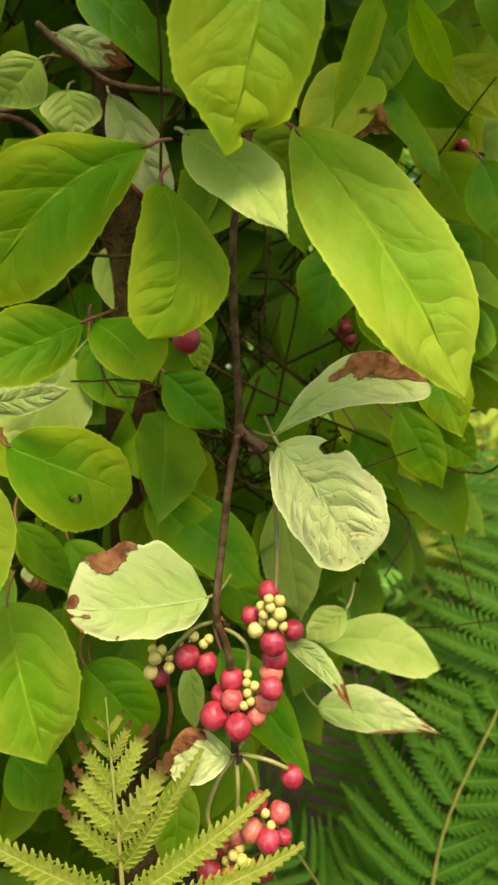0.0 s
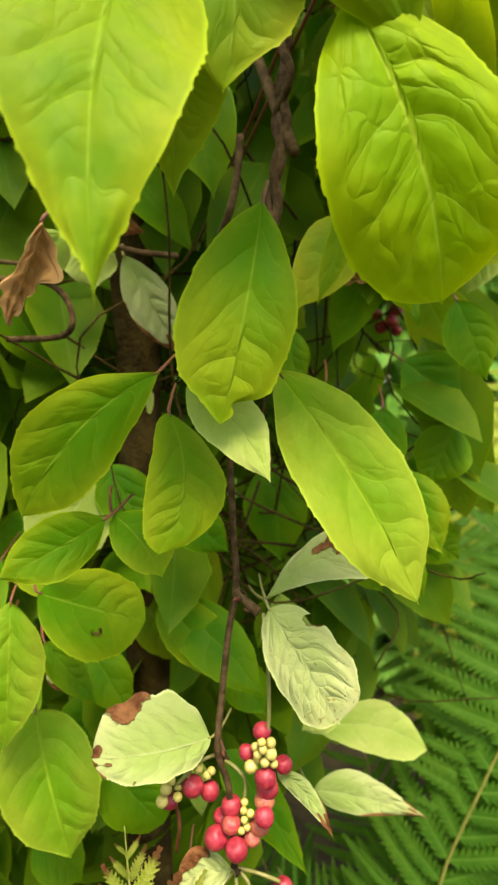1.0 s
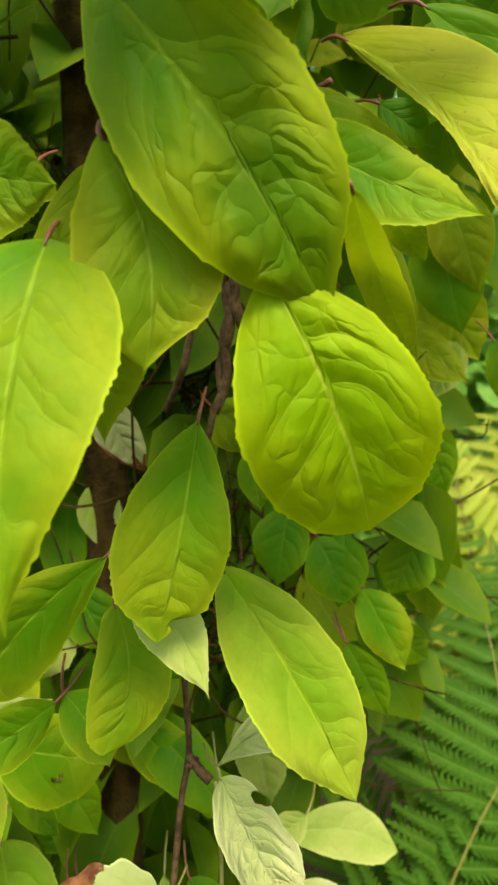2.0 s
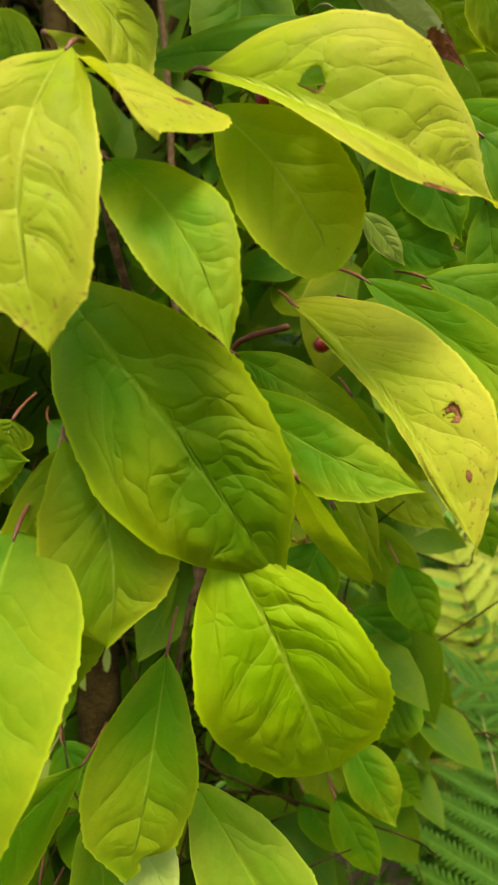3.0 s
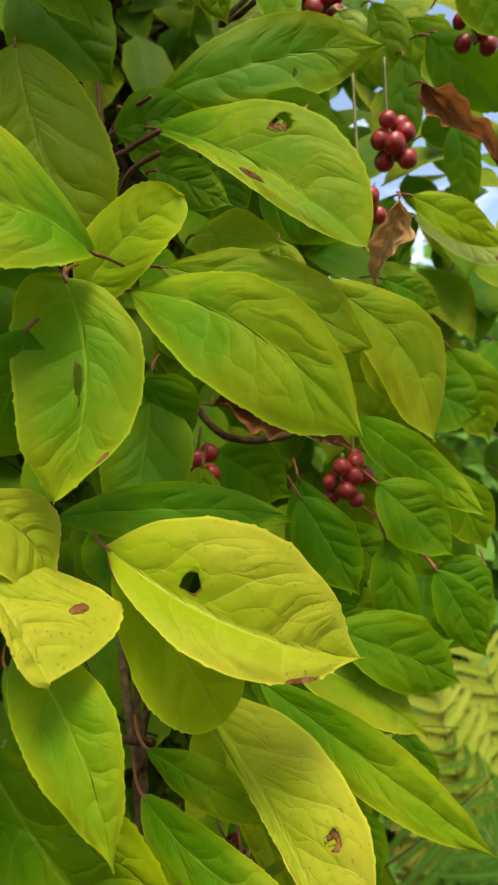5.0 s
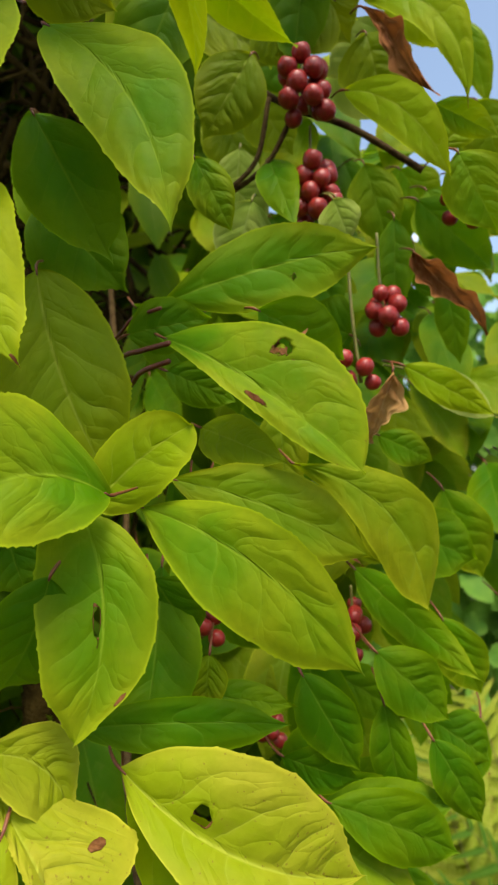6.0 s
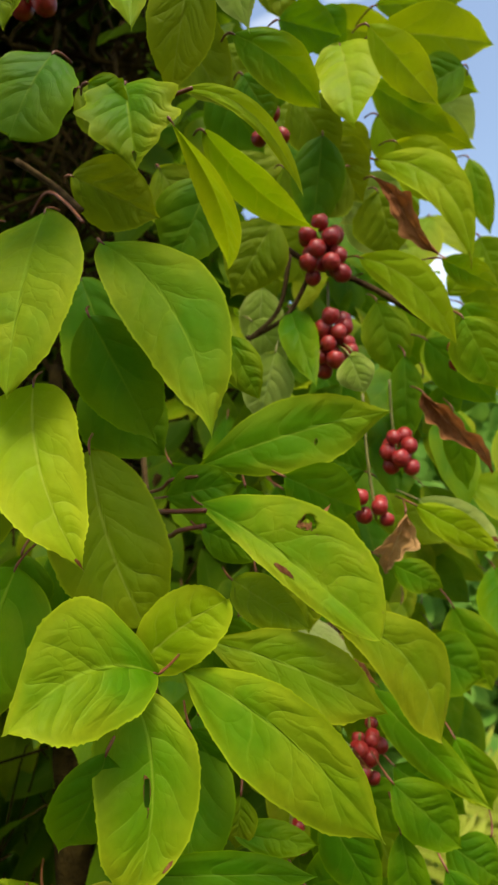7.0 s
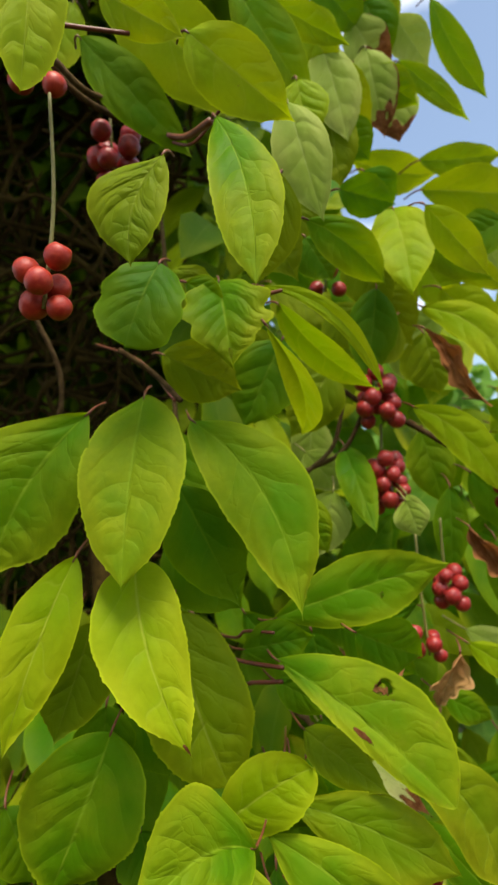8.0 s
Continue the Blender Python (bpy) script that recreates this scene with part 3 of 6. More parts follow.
# ---- ground and surroundings ----
def build_ground():
    rng = np.random.default_rng(4)
    r = np.r_[0, 0.3, 0.6, 1, 1.5, 2.2, 3.2, 5, 8, 14, 30, 80, 250, 900, 3000]
    a = np.linspace(0, 2 * math.pi, 48, endpoint=False)
    verts, faces = [], []
    for i, d in enumerate(r):
        for t in a:
            verts.append((d * math.cos(t), d * math.sin(t), 0.02 * rng.normal() * (0.2 < d < 10)))
    for i in range(len(r) - 1):
        for k in range(48):
            b, c = i * 48 + k, i * 48 + (k + 1) % 48
            faces.append((b, b + 48, c + 48, c))
    tagged(new("ground", sheet("ground", verts, faces, SOIL)), "dark garden soil under the planting", "ground", kind="structure")


build_ground()
leaf_cloud("hedge", [(-1.7, 2.2, 2.5, 3.2, 0.0, 2.6, 9000), (-1.7, 2.2, 2.2, 2.5, 0.0, 2.2, 2500)], 0.12, HEDGE_LEAF, 11, "green leafy hedge across the garden", "hedge", slim=0.75)


def open_side(x, y, z):
    """Where the vine's inner mass stands: its free side runs back and in, further in higher up and close to the ground."""
    if -0.03 < x < 0.08 and 1.10 < z < 1.26 and y < 0.6:
        return False
    if x < 0.0 and z > 1.62 and y < 0.75:
        return False
    edge = 0.12 - 0.60 * max(0.0, 1.12 - z) - 0.16 * max(0.0, z - 1.55) + 0.10 * (y - 0.34)
    return x < edge + 0.03 * math.sin(11 * z + 5 * y)


leaf_cloud("vine_foliage", [(-0.7, 0.3, 0.34, 0.50, 0.35, 2.2, 2600)], 0.075, SHADE_LEAF, 13, "dense inner leaves of the climbing vine, coloured darker for shade", "foliage", keep=open_side)
# Runs on unseen to the left and above, added to keep light out.
leaf_cloud("vine_foliage", [(-1.3, 0.3, 0.50, 1.1, 0.0, 2.9, 9000)], 0.09, SHADE_LEAF, 14, "dense leaves at the back of the vine, coloured darker for shade", "foliage", keep=open_side)


# The last two boxes are an added canopy out of view, shading the hollow.
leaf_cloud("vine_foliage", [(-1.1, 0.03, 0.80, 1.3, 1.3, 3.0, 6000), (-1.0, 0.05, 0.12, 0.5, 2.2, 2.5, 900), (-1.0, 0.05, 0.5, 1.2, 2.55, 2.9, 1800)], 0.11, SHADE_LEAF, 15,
           "dense leaves behind the hollow of the vine, under an added unseen canopy that shades it", "foliage")


def build_twigs(boxes, thick, material, seed):
    rng = np.random.default_rng(seed)
    V, F = [], []
    for x0, x1, y0, y1, z0, z1, count in boxes:
        for k in range(count):
            at = np.array([rng.uniform(x0, x1), rng.uniform(y0, y1), rng.uniform(z0, z1)])
            d = np.array([rng.normal() * 0.7, rng.normal() * 0.3, rng.normal()])
            d *= rng.uniform(0.08, 0.24) / np.linalg.norm(d)
            p = [at + d * s + rng.normal(size=3) * 0.018 for s in (0, 0.35, 0.7, 1)]
            v, f = tube_data(p, np.linspace(thick, thick * 0.4, 4), 5, 4)
            F += [tuple(i + len(V) for i in face) for face in f]
            V += v
    tagged(new("vine_twigs", sheet("vine_twigs", [tuple(v) for v in V], F, material)), "tangled bare brown twigs inside the vine", "twigs", kind="stuff")


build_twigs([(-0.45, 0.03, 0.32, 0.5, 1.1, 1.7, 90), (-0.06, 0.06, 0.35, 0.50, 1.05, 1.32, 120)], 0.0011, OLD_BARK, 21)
# Twigs of the hollow: packed and dark-barked, so their colour carries its shade.
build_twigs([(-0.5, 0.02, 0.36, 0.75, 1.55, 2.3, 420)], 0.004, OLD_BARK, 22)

# ---- ferns ----
fern = thing("fern", 0.3, 0.62, 0.0, "dark green fern with long arching fronds", "fern")
PINNA = [pinna_mesh("pinna", FERN_GREEN, 20, s, 0.0, 0.2, 0.105) for s in (1, 2, 3)]
PINNA_YELLOW = [pinna_mesh("pinna", FERN_YELLOW, 14, s, 0.12, 0.62, 0.13, 0.5, 0.1) for s in (4, 5, 6)]
FERN_RIB = plain_material("fern_rachis", (0.13, 0.14, 0.02), (0.23, 0.21, 0.04), 60.0, 0.5, 0.2)
frond(fern, [(0.4547, 0.6214, 0.3650), (0.3459, 0.5741, 0.6807), (0.2705, 0.5537, 0.8695), (0.2150, 0.5432, 0.9608), (0.1791, 0.5486, 1.0119)], 0.002, 0.1, 28, PINNA, FERN_RIB, 32)
frond(fern, [(0.5929, 0.7254, 0.3987), (0.4479, 0.6805, 0.7362), (0.3380, 0.6415, 0.9391), (0.2515, 0.6306, 1.0271)], 0.002, 0.11, 26, PINNA, FERN_RIB, 33)
frond(fern, [(0.2604, 0.6586, 0.2406), (0.1780, 0.6945, 0.5823), (0.1367, 0.7124, 0.7532), (0.1208, 0.7551, 0.8723)], 0.002, 0.1, 26, PINNA, FERN_RIB, 35)
frond(fern, [(0.7870, 0.9260, 0.3931), (0.5736, 0.9115, 0.7339), (0.4279, 0.8851, 0.9608), (0.3455, 0.8971, 1.0756)], 0.002, 0.13, 26, PINNA, FERN_RIB, 36)
frond(fern, [(0.1550, 0.7382, 0.0419), (0.0459, 0.7789, 0.4292), (-0.0164, 0.7952, 0.5841), (-0.1163, 0.8549, 0.6738)], 0.002, 0.11, 24, PINNA, FERN_RIB, 37)
frond(fern, [(0.5563, 0.7331, 0.4716), (0.3841, 0.7088, 0.7190), (0.2764, 0.6922, 0.8478), (0.1789, 0.6810, 0.9327)], 0.002, 0.12, 28, PINNA, FERN_RIB, 53)
frond(fern, [(0.2302, 0.6079, 0.2375), (0.1471, 0.5563, 0.5112), (0.0632, 0.5337, 0.6793), (0.0207, 0.5398, 0.7374)], 0.002, 0.1, 26, PINNA, FERN_RIB, 54)
frond(fern, [(0.5434, 0.7989, 0.1408), (0.4444, 0.8334, 0.4688), (0.3207, 0.8549, 0.6738), (0.2254, 0.9142, 0.7599)], 0.002, 0.14, 26, PINNA, FERN_RIB, 55)
frond(fern, [(0.4605, 0.7990, 0.2768), (0.3634, 0.7771, 0.6440), (0.2487, 0.7596, 0.8177), (0.1598, 0.7647, 0.8941)], 0.002, 0.13, 26, PINNA, FERN_RIB, 56)
frond(fern, [(0.6000, 0.7323, 0.6767), (0.4294, 0.6971, 0.8875), (0.3029, 0.6758, 1.0166), (0.2116, 0.6802, 1.0839)], 0.002, 0.13, 28, PINNA, FERN_RIB, 57)
frond(fern, [(0.1607, 0.4882, 0.5333), (0.1567, 0.4796, 0.7384), (0.1965, 0.4733, 0.8695), (0.2377, 0.4812, 0.9447), (0.2854, 0.5064, 0.9933)], 0.0018, 0.11, 20, PINNA, FERN_RIB, 61)
frond(fern, [(0.2868, 0.5024, 0.5731), (0.2568, 0.4840, 0.7801), (0.2377, 0.4797, 0.9310), (0.2377, 0.5089, 1.0170), (0.2363, 0.5446, 1.0695)], 0.0018, 0.13, 22, PINNA, FERN_RIB, 62)
frond(fern, [(0.0676, 0.5444, 0.3983), (0.1057, 0.5259, 0.6053), (0.1329, 0.5185, 0.7261), (0.1431, 0.5250, 0.7874)], 0.0016, 0.09, 19, PINNA, FERN_RIB, 63)
frond(fern, [(0.4589, 0.6111, 0.6504), (0.3857, 0.5919, 0.8502), (0.3348, 0.5872, 0.9965), (0.2853, 0.5981, 1.1004)], 0.0018, 0.14, 22, PINNA, FERN_RIB, 64)
young_fern = thing("fern", -0.05, 0.2, 0.0, "yellowing fern with ragged brown tips below the berries", "fern")
young_rachis = tube("frond", [(-0.0300, 0.1850, 0.8300), (-0.0350, 0.1740, 0.9200), (-0.0377, 0.1716, 0.9837), (-0.0398, 0.1744, 1.0111), (-0.0412, 0.1759, 1.0248), (-0.0425, 0.1773, 1.0385), (-0.0440, 0.1800, 1.0524)],
                    (0.0011, 0.0010, 0.0008, 0.0007, 0.0005, 0.0004, 0.0002), FERN_RIB, young_fern, sides=6)
LONG_PINNA = [pinna_mesh("pinna", FERN_TAN, 20, s, 0.08, 0.85, 0.095, 0.35, 0.16) for s in (7, 8)]
SHORT_PINNA = [pinna_mesh("pinna", FERN_TAN, 9, s, 0.20, 0.85, 0.200, 0.75, 0.22) for s in (9, 10, 11)]


def ragged_pinnae(rows):
    """Pinnae of the young frond: height up the rachis, side, length, degrees away from it."""
    rng = random.Random(77)
    low, high = Vector((-0.0377, 0.1716, 0.9837)), Vector((-0.0436, 0.1787, 1.0514))
    ahead = (high - low).normalized()
    n = Vector((0.1, -0.95, 0.2))
    n = (n - ahead * n.dot(ahead)).normalized()
    across = n.cross(ahead)
    for s, side, length, turn in rows:
        a = radians(turn)
        d = (ahead * math.cos(a) - across * side * math.sin(a) * -1 + n * rng.uniform(-0.05, 0.22)).normalized()
        z = (n + across * rng.uniform(-0.4, 0.4) - d * n.dot(d)).normalized()
        z = (z - d * z.dot(d)).normalized()
        m = Matrix((d, z.cross(d), z)).transposed().to_4x4()
        m.translation = low.lerp(high, s)
        ob = new("pinna", rng.choice(LONG_PINNA if length > 0.035 else SHORT_PINNA))
        hang(ob, young_rachis, m @ Matrix.Diagonal((length, length, length, 1)))


ragged_pinnae([(0.00, 1, 0.058, 72), (0.00, -1, 0.060, 80), (0.10, 1, 0.057, 59), (0.10, -1, 0.054, 65), (0.25, -1, 0.044, 42), (0.30, 1, 0.024, 50), (0.38, -1, 0.030, 37),
               (0.44, 1, 0.021, 44), (0.52, 1, 0.018, 38), (0.60, -1, 0.021, 32), (0.62, 1, 0.017, 33), (0.74, -1, 0.013, 35), (0.76, 1, 0.010, 40), (0.86, -1, 0.008, 40), (0.88, 1, 0.006, 45)])
golden_fern = thing("fern", 0.7, 1.2, 0.0, "golden yellow fern in the bed behind", "fern")
frond(golden_fern, [(0.6658, 1.2037, 0.1660), (0.5706, 1.1514, 0.6244), (0.4626, 1.0818, 0.9188), (0.3934, 1.0467, 1.0632)], 0.003, 0.16, 22, PINNA_YELLOW, FERN_RIB, 42, up=(0, -0.8, 0.5))
frond(golden_fern, [(0.9040, 1.2037, 0.1660), (0.7795, 1.1571, 0.6791), (0.6137, 1.0923, 1.0190), (0.4993, 1.0587, 1.1780)], 0.003, 0.18, 22, PINNA_YELLOW, FERN_RIB, 43, up=(0, -0.8, 0.5))
frond(golden_fern, [(0.5887, 1.2963, 0.0903), (0.5887, 1.3433, 0.5368), (0.6419, 1.3341, 0.9277), (0.7037, 1.3548, 1.1245)], 0.003, 0.16, 22, PINNA_YELLOW, FERN_RIB, 44, up=(0, -0.8, 0.5))
frond(golden_fern, [(0.5235, 1.0149, 0.4578), (0.4269, 0.9377, 0.7612), (0.3580, 0.9063, 1.0045), (0.3260, 0.9198, 1.1786)], 0.003, 0.15, 24, PINNA_YELLOW, FERN_RIB, 45, up=(0, -0.8, 0.5))
frond(golden_fern, [(0.6461, 1.0241, 0.5562), (0.5199, 0.9460, 0.8509), (0.4591, 0.9615, 1.0529), (0.4162, 0.9756, 1.2363)], 0.003, 0.15, 24, PINNA_YELLOW, FERN_RIB, 46, up=(0, -0.8, 0.5))
frond(golden_fern, [(0.5129, 1.0536, 0.3163), (0.4393, 1.0149, 0.7205), (0.3713, 0.9569, 1.0087), (0.3329, 0.9704, 1.1829)], 0.003, 0.15, 24, PINNA_YELLOW, FERN_RIB, 91, up=(0, -0.8, 0.5))
frond(golden_fern, [(0.6247, 1.1147, 0.4375), (0.5384, 1.0626, 0.8009), (0.4519, 1.0107, 1.0424), (0.4066, 1.0241, 1.2158)], 0.003, 0.15, 24, PINNA_YELLOW, FERN_RIB, 92, up=(0, -0.8, 0.5))
frond(golden_fern, [(0.4196, 0.9978, 0.2586), (0.3867, 0.9491, 0.6586), (0.3854, 0.9302, 0.9242), (0.4140, 0.9647, 1.0994)], 0.003, 0.15, 24, PINNA_YELLOW, FERN_RIB, 93, up=(0, -0.8, 0.5))

# ---- the climbing vine ----
vine = thing("climbing_vine", -0.05, 0.35, 0.0, "climbing vine with yellow-green leaves and red berries", "climber")
shoot = thing("fruiting_shoot", 0.0, 0.22, 1.2, "hanging fruiting shoot with pale leaves and berry clusters", "shoot")
tube("stem", [(0.0087, 0.2114, 1.2681), (0.0020, 0.2085, 1.2381), (-0.0042, 0.2053, 1.2038), (-0.0052, 0.2045, 1.1844), (-0.0043, 0.2022, 1.1586), (-0.0033, 0.1990, 1.1352), (-0.0061, 0.1965, 1.1185), (-0.0090, 0.1931, 1.0934), (-0.0105, 0.1904, 1.0749), (-0.0066, 0.1902, 1.0615), (-0.0051, 0.1904, 1.0409), (-0.0046, 0.1902, 1.0283)], 0.0013, BARK, shoot, "slender brown hanging stem", rough=0.12)
tube("spur", [(-0.0033, 0.1989, 1.1341), (-0.0003, 0.1967, 1.1312), (0.0053, 0.1934, 1.1273)], 0.0018, BARK, shoot, "knobbly fruiting spur", rough=0.12)
tube("twining_stem", [(0.0241, 0.2508, 1.4210), (0.0189, 0.2345, 1.3537), (0.0154, 0.2273, 1.3308), (0.0173, 0.2207, 1.3130), (0.0124, 0.2190, 1.2955), (0.0136, 0.2176, 1.2802), (0.0087, 0.2122, 1.2661)], 0.002, BARK, vine, "twisted brown twining stem", rough=0.12)
tube("twining_stem", [(0.0211, 0.2399, 1.4130), (0.0149, 0.2240, 1.3502), (0.0187, 0.2172, 1.3302), (0.0131, 0.2260, 1.3174), (0.0154, 0.2174, 1.2991), (0.0106, 0.2211, 1.2855), (0.0118, 0.2149, 1.2731)], 0.0018, BARK, vine, "twisted brown twining stem", rough=0.12)
tube("twining_stem", [(-0.0015, 0.2408, 1.3169), (-0.0028, 0.2393, 1.3003), (-0.0065, 0.2377, 1.2837), (-0.0165, 0.2560, 1.2663)], 0.0017, BARK, vine, "twisted brown twining stem", rough=0.12)
tube("branch", [(-0.1340, 0.2915, 1.2672), (-0.1065, 0.2916, 1.2662), (-0.0934, 0.2909, 1.2579), (-0.0866, 0.2795, 1.2435), (-0.0970, 0.2888, 1.2374), (-0.1273, 0.2986, 1.2371)], 0.0016, BARK, vine, "curved dark vine branch", rough=0.12)
tube("branch", [(-0.0921, 0.2854, 1.3030), (-0.0789, 0.2843, 1.2911), (-0.0625, 0.2937, 1.2823), (-0.0350, 0.2935, 1.2781)], 0.0016, BARK, vine, "curved dark vine branch", rough=0.12)
tube("branch", [(0.0739, 0.4189, 1.3152), (0.1046, 0.4175, 1.2989), (0.1740, 0.4281, 1.2974)], 0.0016, BARK, vine, "dark vine branch", rough=0.12)
tube("branch", [(0.0931, 0.4174, 1.2986), (0.1124, 0.4186, 1.3092), (0.1316, 0.4190, 1.3110)], 0.001, BARK, vine, "dark vine branch", rough=0.12)
tube("branch", [(-0.1377, 0.3154, 1.2810), (-0.1157, 0.3152, 1.2794), (-0.1047, 0.3160, 1.2865), (-0.1006, 0.3171, 1.2974), (-0.0919, 0.3075, 1.3017)], 0.0012, BARK, vine, "dark vine branch", rough=0.12)
tube("branch", [(0.0436, 0.2373, 1.4922), (0.0618, 0.2294, 1.4701), (0.0890, 0.2396, 1.4689), (0.1102, 0.2486, 1.4794)], 0.002, BARK, vine, "curved dark vine branch", rough=0.12)
tube("branch", [(0.0907, 0.2127, 1.7340), (0.1110, 0.2060, 1.7141), (0.1392, 0.1991, 1.6959), (0.1739, 0.2032, 1.6727)], 0.0018, BARK, vine, "dark vine branch", rough=0.12)
tube("branch", [(0.1126, 0.2061, 1.7140), (0.0966, 0.2109, 1.6875), (0.0772, 0.2225, 1.6795), (0.0707, 0.2227, 1.6784)], 0.0014, BARK, vine, "dark vine branch", rough=0.12)
tube("branch", [(-0.0554, 0.0860, 1.8748), (-0.0402, 0.1011, 1.8552), (-0.0171, 0.1134, 1.8463), (0.0048, 0.1246, 1.8423)], 0.0018, BARK, vine, "dark vine branch", rough=0.12)
tube("branch", [(-0.0169, 0.0957, 1.7114), (-0.0027, 0.0982, 1.7010), (0.0100, 0.0917, 1.6852)], 0.0013, BARK, vine, "dark vine branch", rough=0.12)
tube("branch", [(-0.0886, 0.1713, 1.7826), (-0.0716, 0.1945, 1.7304), (-0.0976, 0.2217, 1.6641)], 0.0016, BARK, vine, "dark vine branch", rough=0.12)
tube("branch", [(-0.0093, 0.1521, 1.4196), (-0.0004, 0.1641, 1.3751), (0.0163, 0.1650, 1.3581), (0.0339, 0.1553, 1.3574)], 0.0016, BARK, vine, "dark vine branch", rough=0.12)
tube("twig", [(-0.0285, 0.1941, 1.0546), (-0.0273, 0.1973, 1.0471), (-0.0266, 0.1993, 1.0374), (-0.0286, 0.2030, 1.0241)], 0.0007, PETIOLE_RED, shoot, "thin red-brown twig", rough=0.12)
tube("twining_stem", [(0.020, 0.215, 1.30), (0.004, 0.25, 1.36), (-0.005, 0.30, 1.44), (-0.01, 0.34, 1.55), (-0.02, 0.36, 1.70), (-0.03, 0.38, 1.9), (-0.04, 0.40, 2.05)], 0.0022, BARK, vine,
     "brown twining stem", rough=0.12)
inner = thing("climbing_vine", -0.15, 0.4, 0.0, "shaded inner stems and leaves of the climbing vine", "climber")
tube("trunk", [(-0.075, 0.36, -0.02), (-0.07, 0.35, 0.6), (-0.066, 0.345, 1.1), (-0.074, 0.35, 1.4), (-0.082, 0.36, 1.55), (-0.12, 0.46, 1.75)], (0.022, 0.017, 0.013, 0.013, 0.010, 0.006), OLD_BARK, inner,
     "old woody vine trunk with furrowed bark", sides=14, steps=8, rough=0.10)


def fill_leaves(parent, count, seed, x, y, z, kinds, side):
    """Leaves deeper in the vine, hanging outwards and down at random."""
    rng = random.Random(seed)
    for _ in range(count):
        bz = rng.uniform(*z)
        if side(bz) < x[0] + 0.01:
            continue
        bx, by = rng.uniform(x[0], min(x[1], side(bz))), rng.uniform(*y)
        if -0.02 < bx < 0.07 and 1.16 < bz < 1.30:
            continue
        length = rng.uniform(0.055, 0.085)
        d = Vector((rng.gauss(0, 0.5), -0.35 + rng.gauss(0, 0.25), -0.75 + rng.gauss(0, 0.3))).normalized()
        base = Vector((bx, by, bz))
        face = Vector((rng.gauss(0, 0.3), -0.9, 0.45 + rng.gauss(0, 0.3)))
        if -0.05 < bx < 0.03 and 1.04 < bz < 1.19 and by < 0.42:
            SERIAL[0] += 1
            [rng.random() for _ in range(5)]
            continue
        leaf(parent, base, base + d * length, length * rng.uniform(0.42, 0.56), face, rng.choice(kinds), stalk=0.12, bow=rng.uniform(0.02, 0.1), fold=rng.uniform(4, 20), spots=rng.uniform(0.05, 0.3), fine=False)


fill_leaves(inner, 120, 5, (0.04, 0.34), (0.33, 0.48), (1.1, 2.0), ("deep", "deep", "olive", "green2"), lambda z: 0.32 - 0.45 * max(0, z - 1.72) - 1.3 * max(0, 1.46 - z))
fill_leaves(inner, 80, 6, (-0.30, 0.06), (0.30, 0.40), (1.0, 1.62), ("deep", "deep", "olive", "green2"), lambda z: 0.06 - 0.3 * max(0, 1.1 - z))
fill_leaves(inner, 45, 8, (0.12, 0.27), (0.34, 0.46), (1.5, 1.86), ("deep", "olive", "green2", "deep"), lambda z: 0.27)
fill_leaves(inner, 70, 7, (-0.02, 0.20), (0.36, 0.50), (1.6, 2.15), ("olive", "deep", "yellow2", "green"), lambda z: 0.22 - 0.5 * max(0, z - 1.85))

# leaves, from the hanging shoot upwards
leaf(vine, (-0.0225, 0.1158, 1.3102), (-0.0250, 0.0874, 1.2266), 0.0431, (0.23, -0.94, -0.26), "green", (0.58, 1.22), sweep=-0.048, bow=0.06)
leaf(vine, (0.0074, 0.1562, 1.2660), (-0.0058, 0.1478, 1.1998), 0.0336, (0.05, -1.00, -0.00), "green", (0.95, 0.65), roll=-5.6, bow=0.063, sweep=0.009, fold=9.3, lean=-0.14, notch=1)
leaf(vine, (0.0123, 0.1725, 1.2157), (0.0551, 0.1562, 1.1439), 0.0347, (-0.12, -0.96, 0.25), "lush", (0.74, 0.72), roll=-12.9, bow=0.034, sweep=0.021, fold=14.6, lean=0.04)
leaf(shoot, (-0.0164, 0.1664, 1.2127), (0.0094, 0.1485, 1.1827), 0.0194, (0.02, -1.00, -0.07), "pale2", (0.81, 1.19), roll=-18.9, bow=-0.004, sweep=0.074, fold=0.3, lean=-0.07)
leaf(shoot, (-0.0241, 0.1734, 1.2030), (-0.0260, 0.1570, 1.1591), 0.0277, (0.14, -0.99, 0.01), "green", (0.68, 0.59), roll=-22.0, bow=0.042, sweep=0.136, fold=7.4, lean=0.03)
leaf(shoot, (-0.0464, 0.1855, 1.1666), (-0.0263, 0.1693, 1.1482), 0.0212, (0.18, -0.98, 0.11), "green", (0.87, 0.82), roll=-13.3, bow=0.043, sweep=0.046, fold=7.1, lean=0.16)
leaf(shoot, (-0.0476, 0.1799, 1.1660), (-0.0796, 0.1631, 1.1495), 0.0210, (0.32, -0.94, 0.12), "green", (0.84, 0.96), roll=-2.2, bow=0.051, sweep=0.013, fold=8.3, lean=-0.03)
leaf(vine, (-0.0294, 0.1861, 1.2164), (-0.0737, 0.1715, 1.1681), 0.0313, (0.26, -0.97, -0.05), "green", (0.97, 0.69), roll=-10.0, bow=0.080, sweep=-0.115, fold=11.0, lean=0.02)
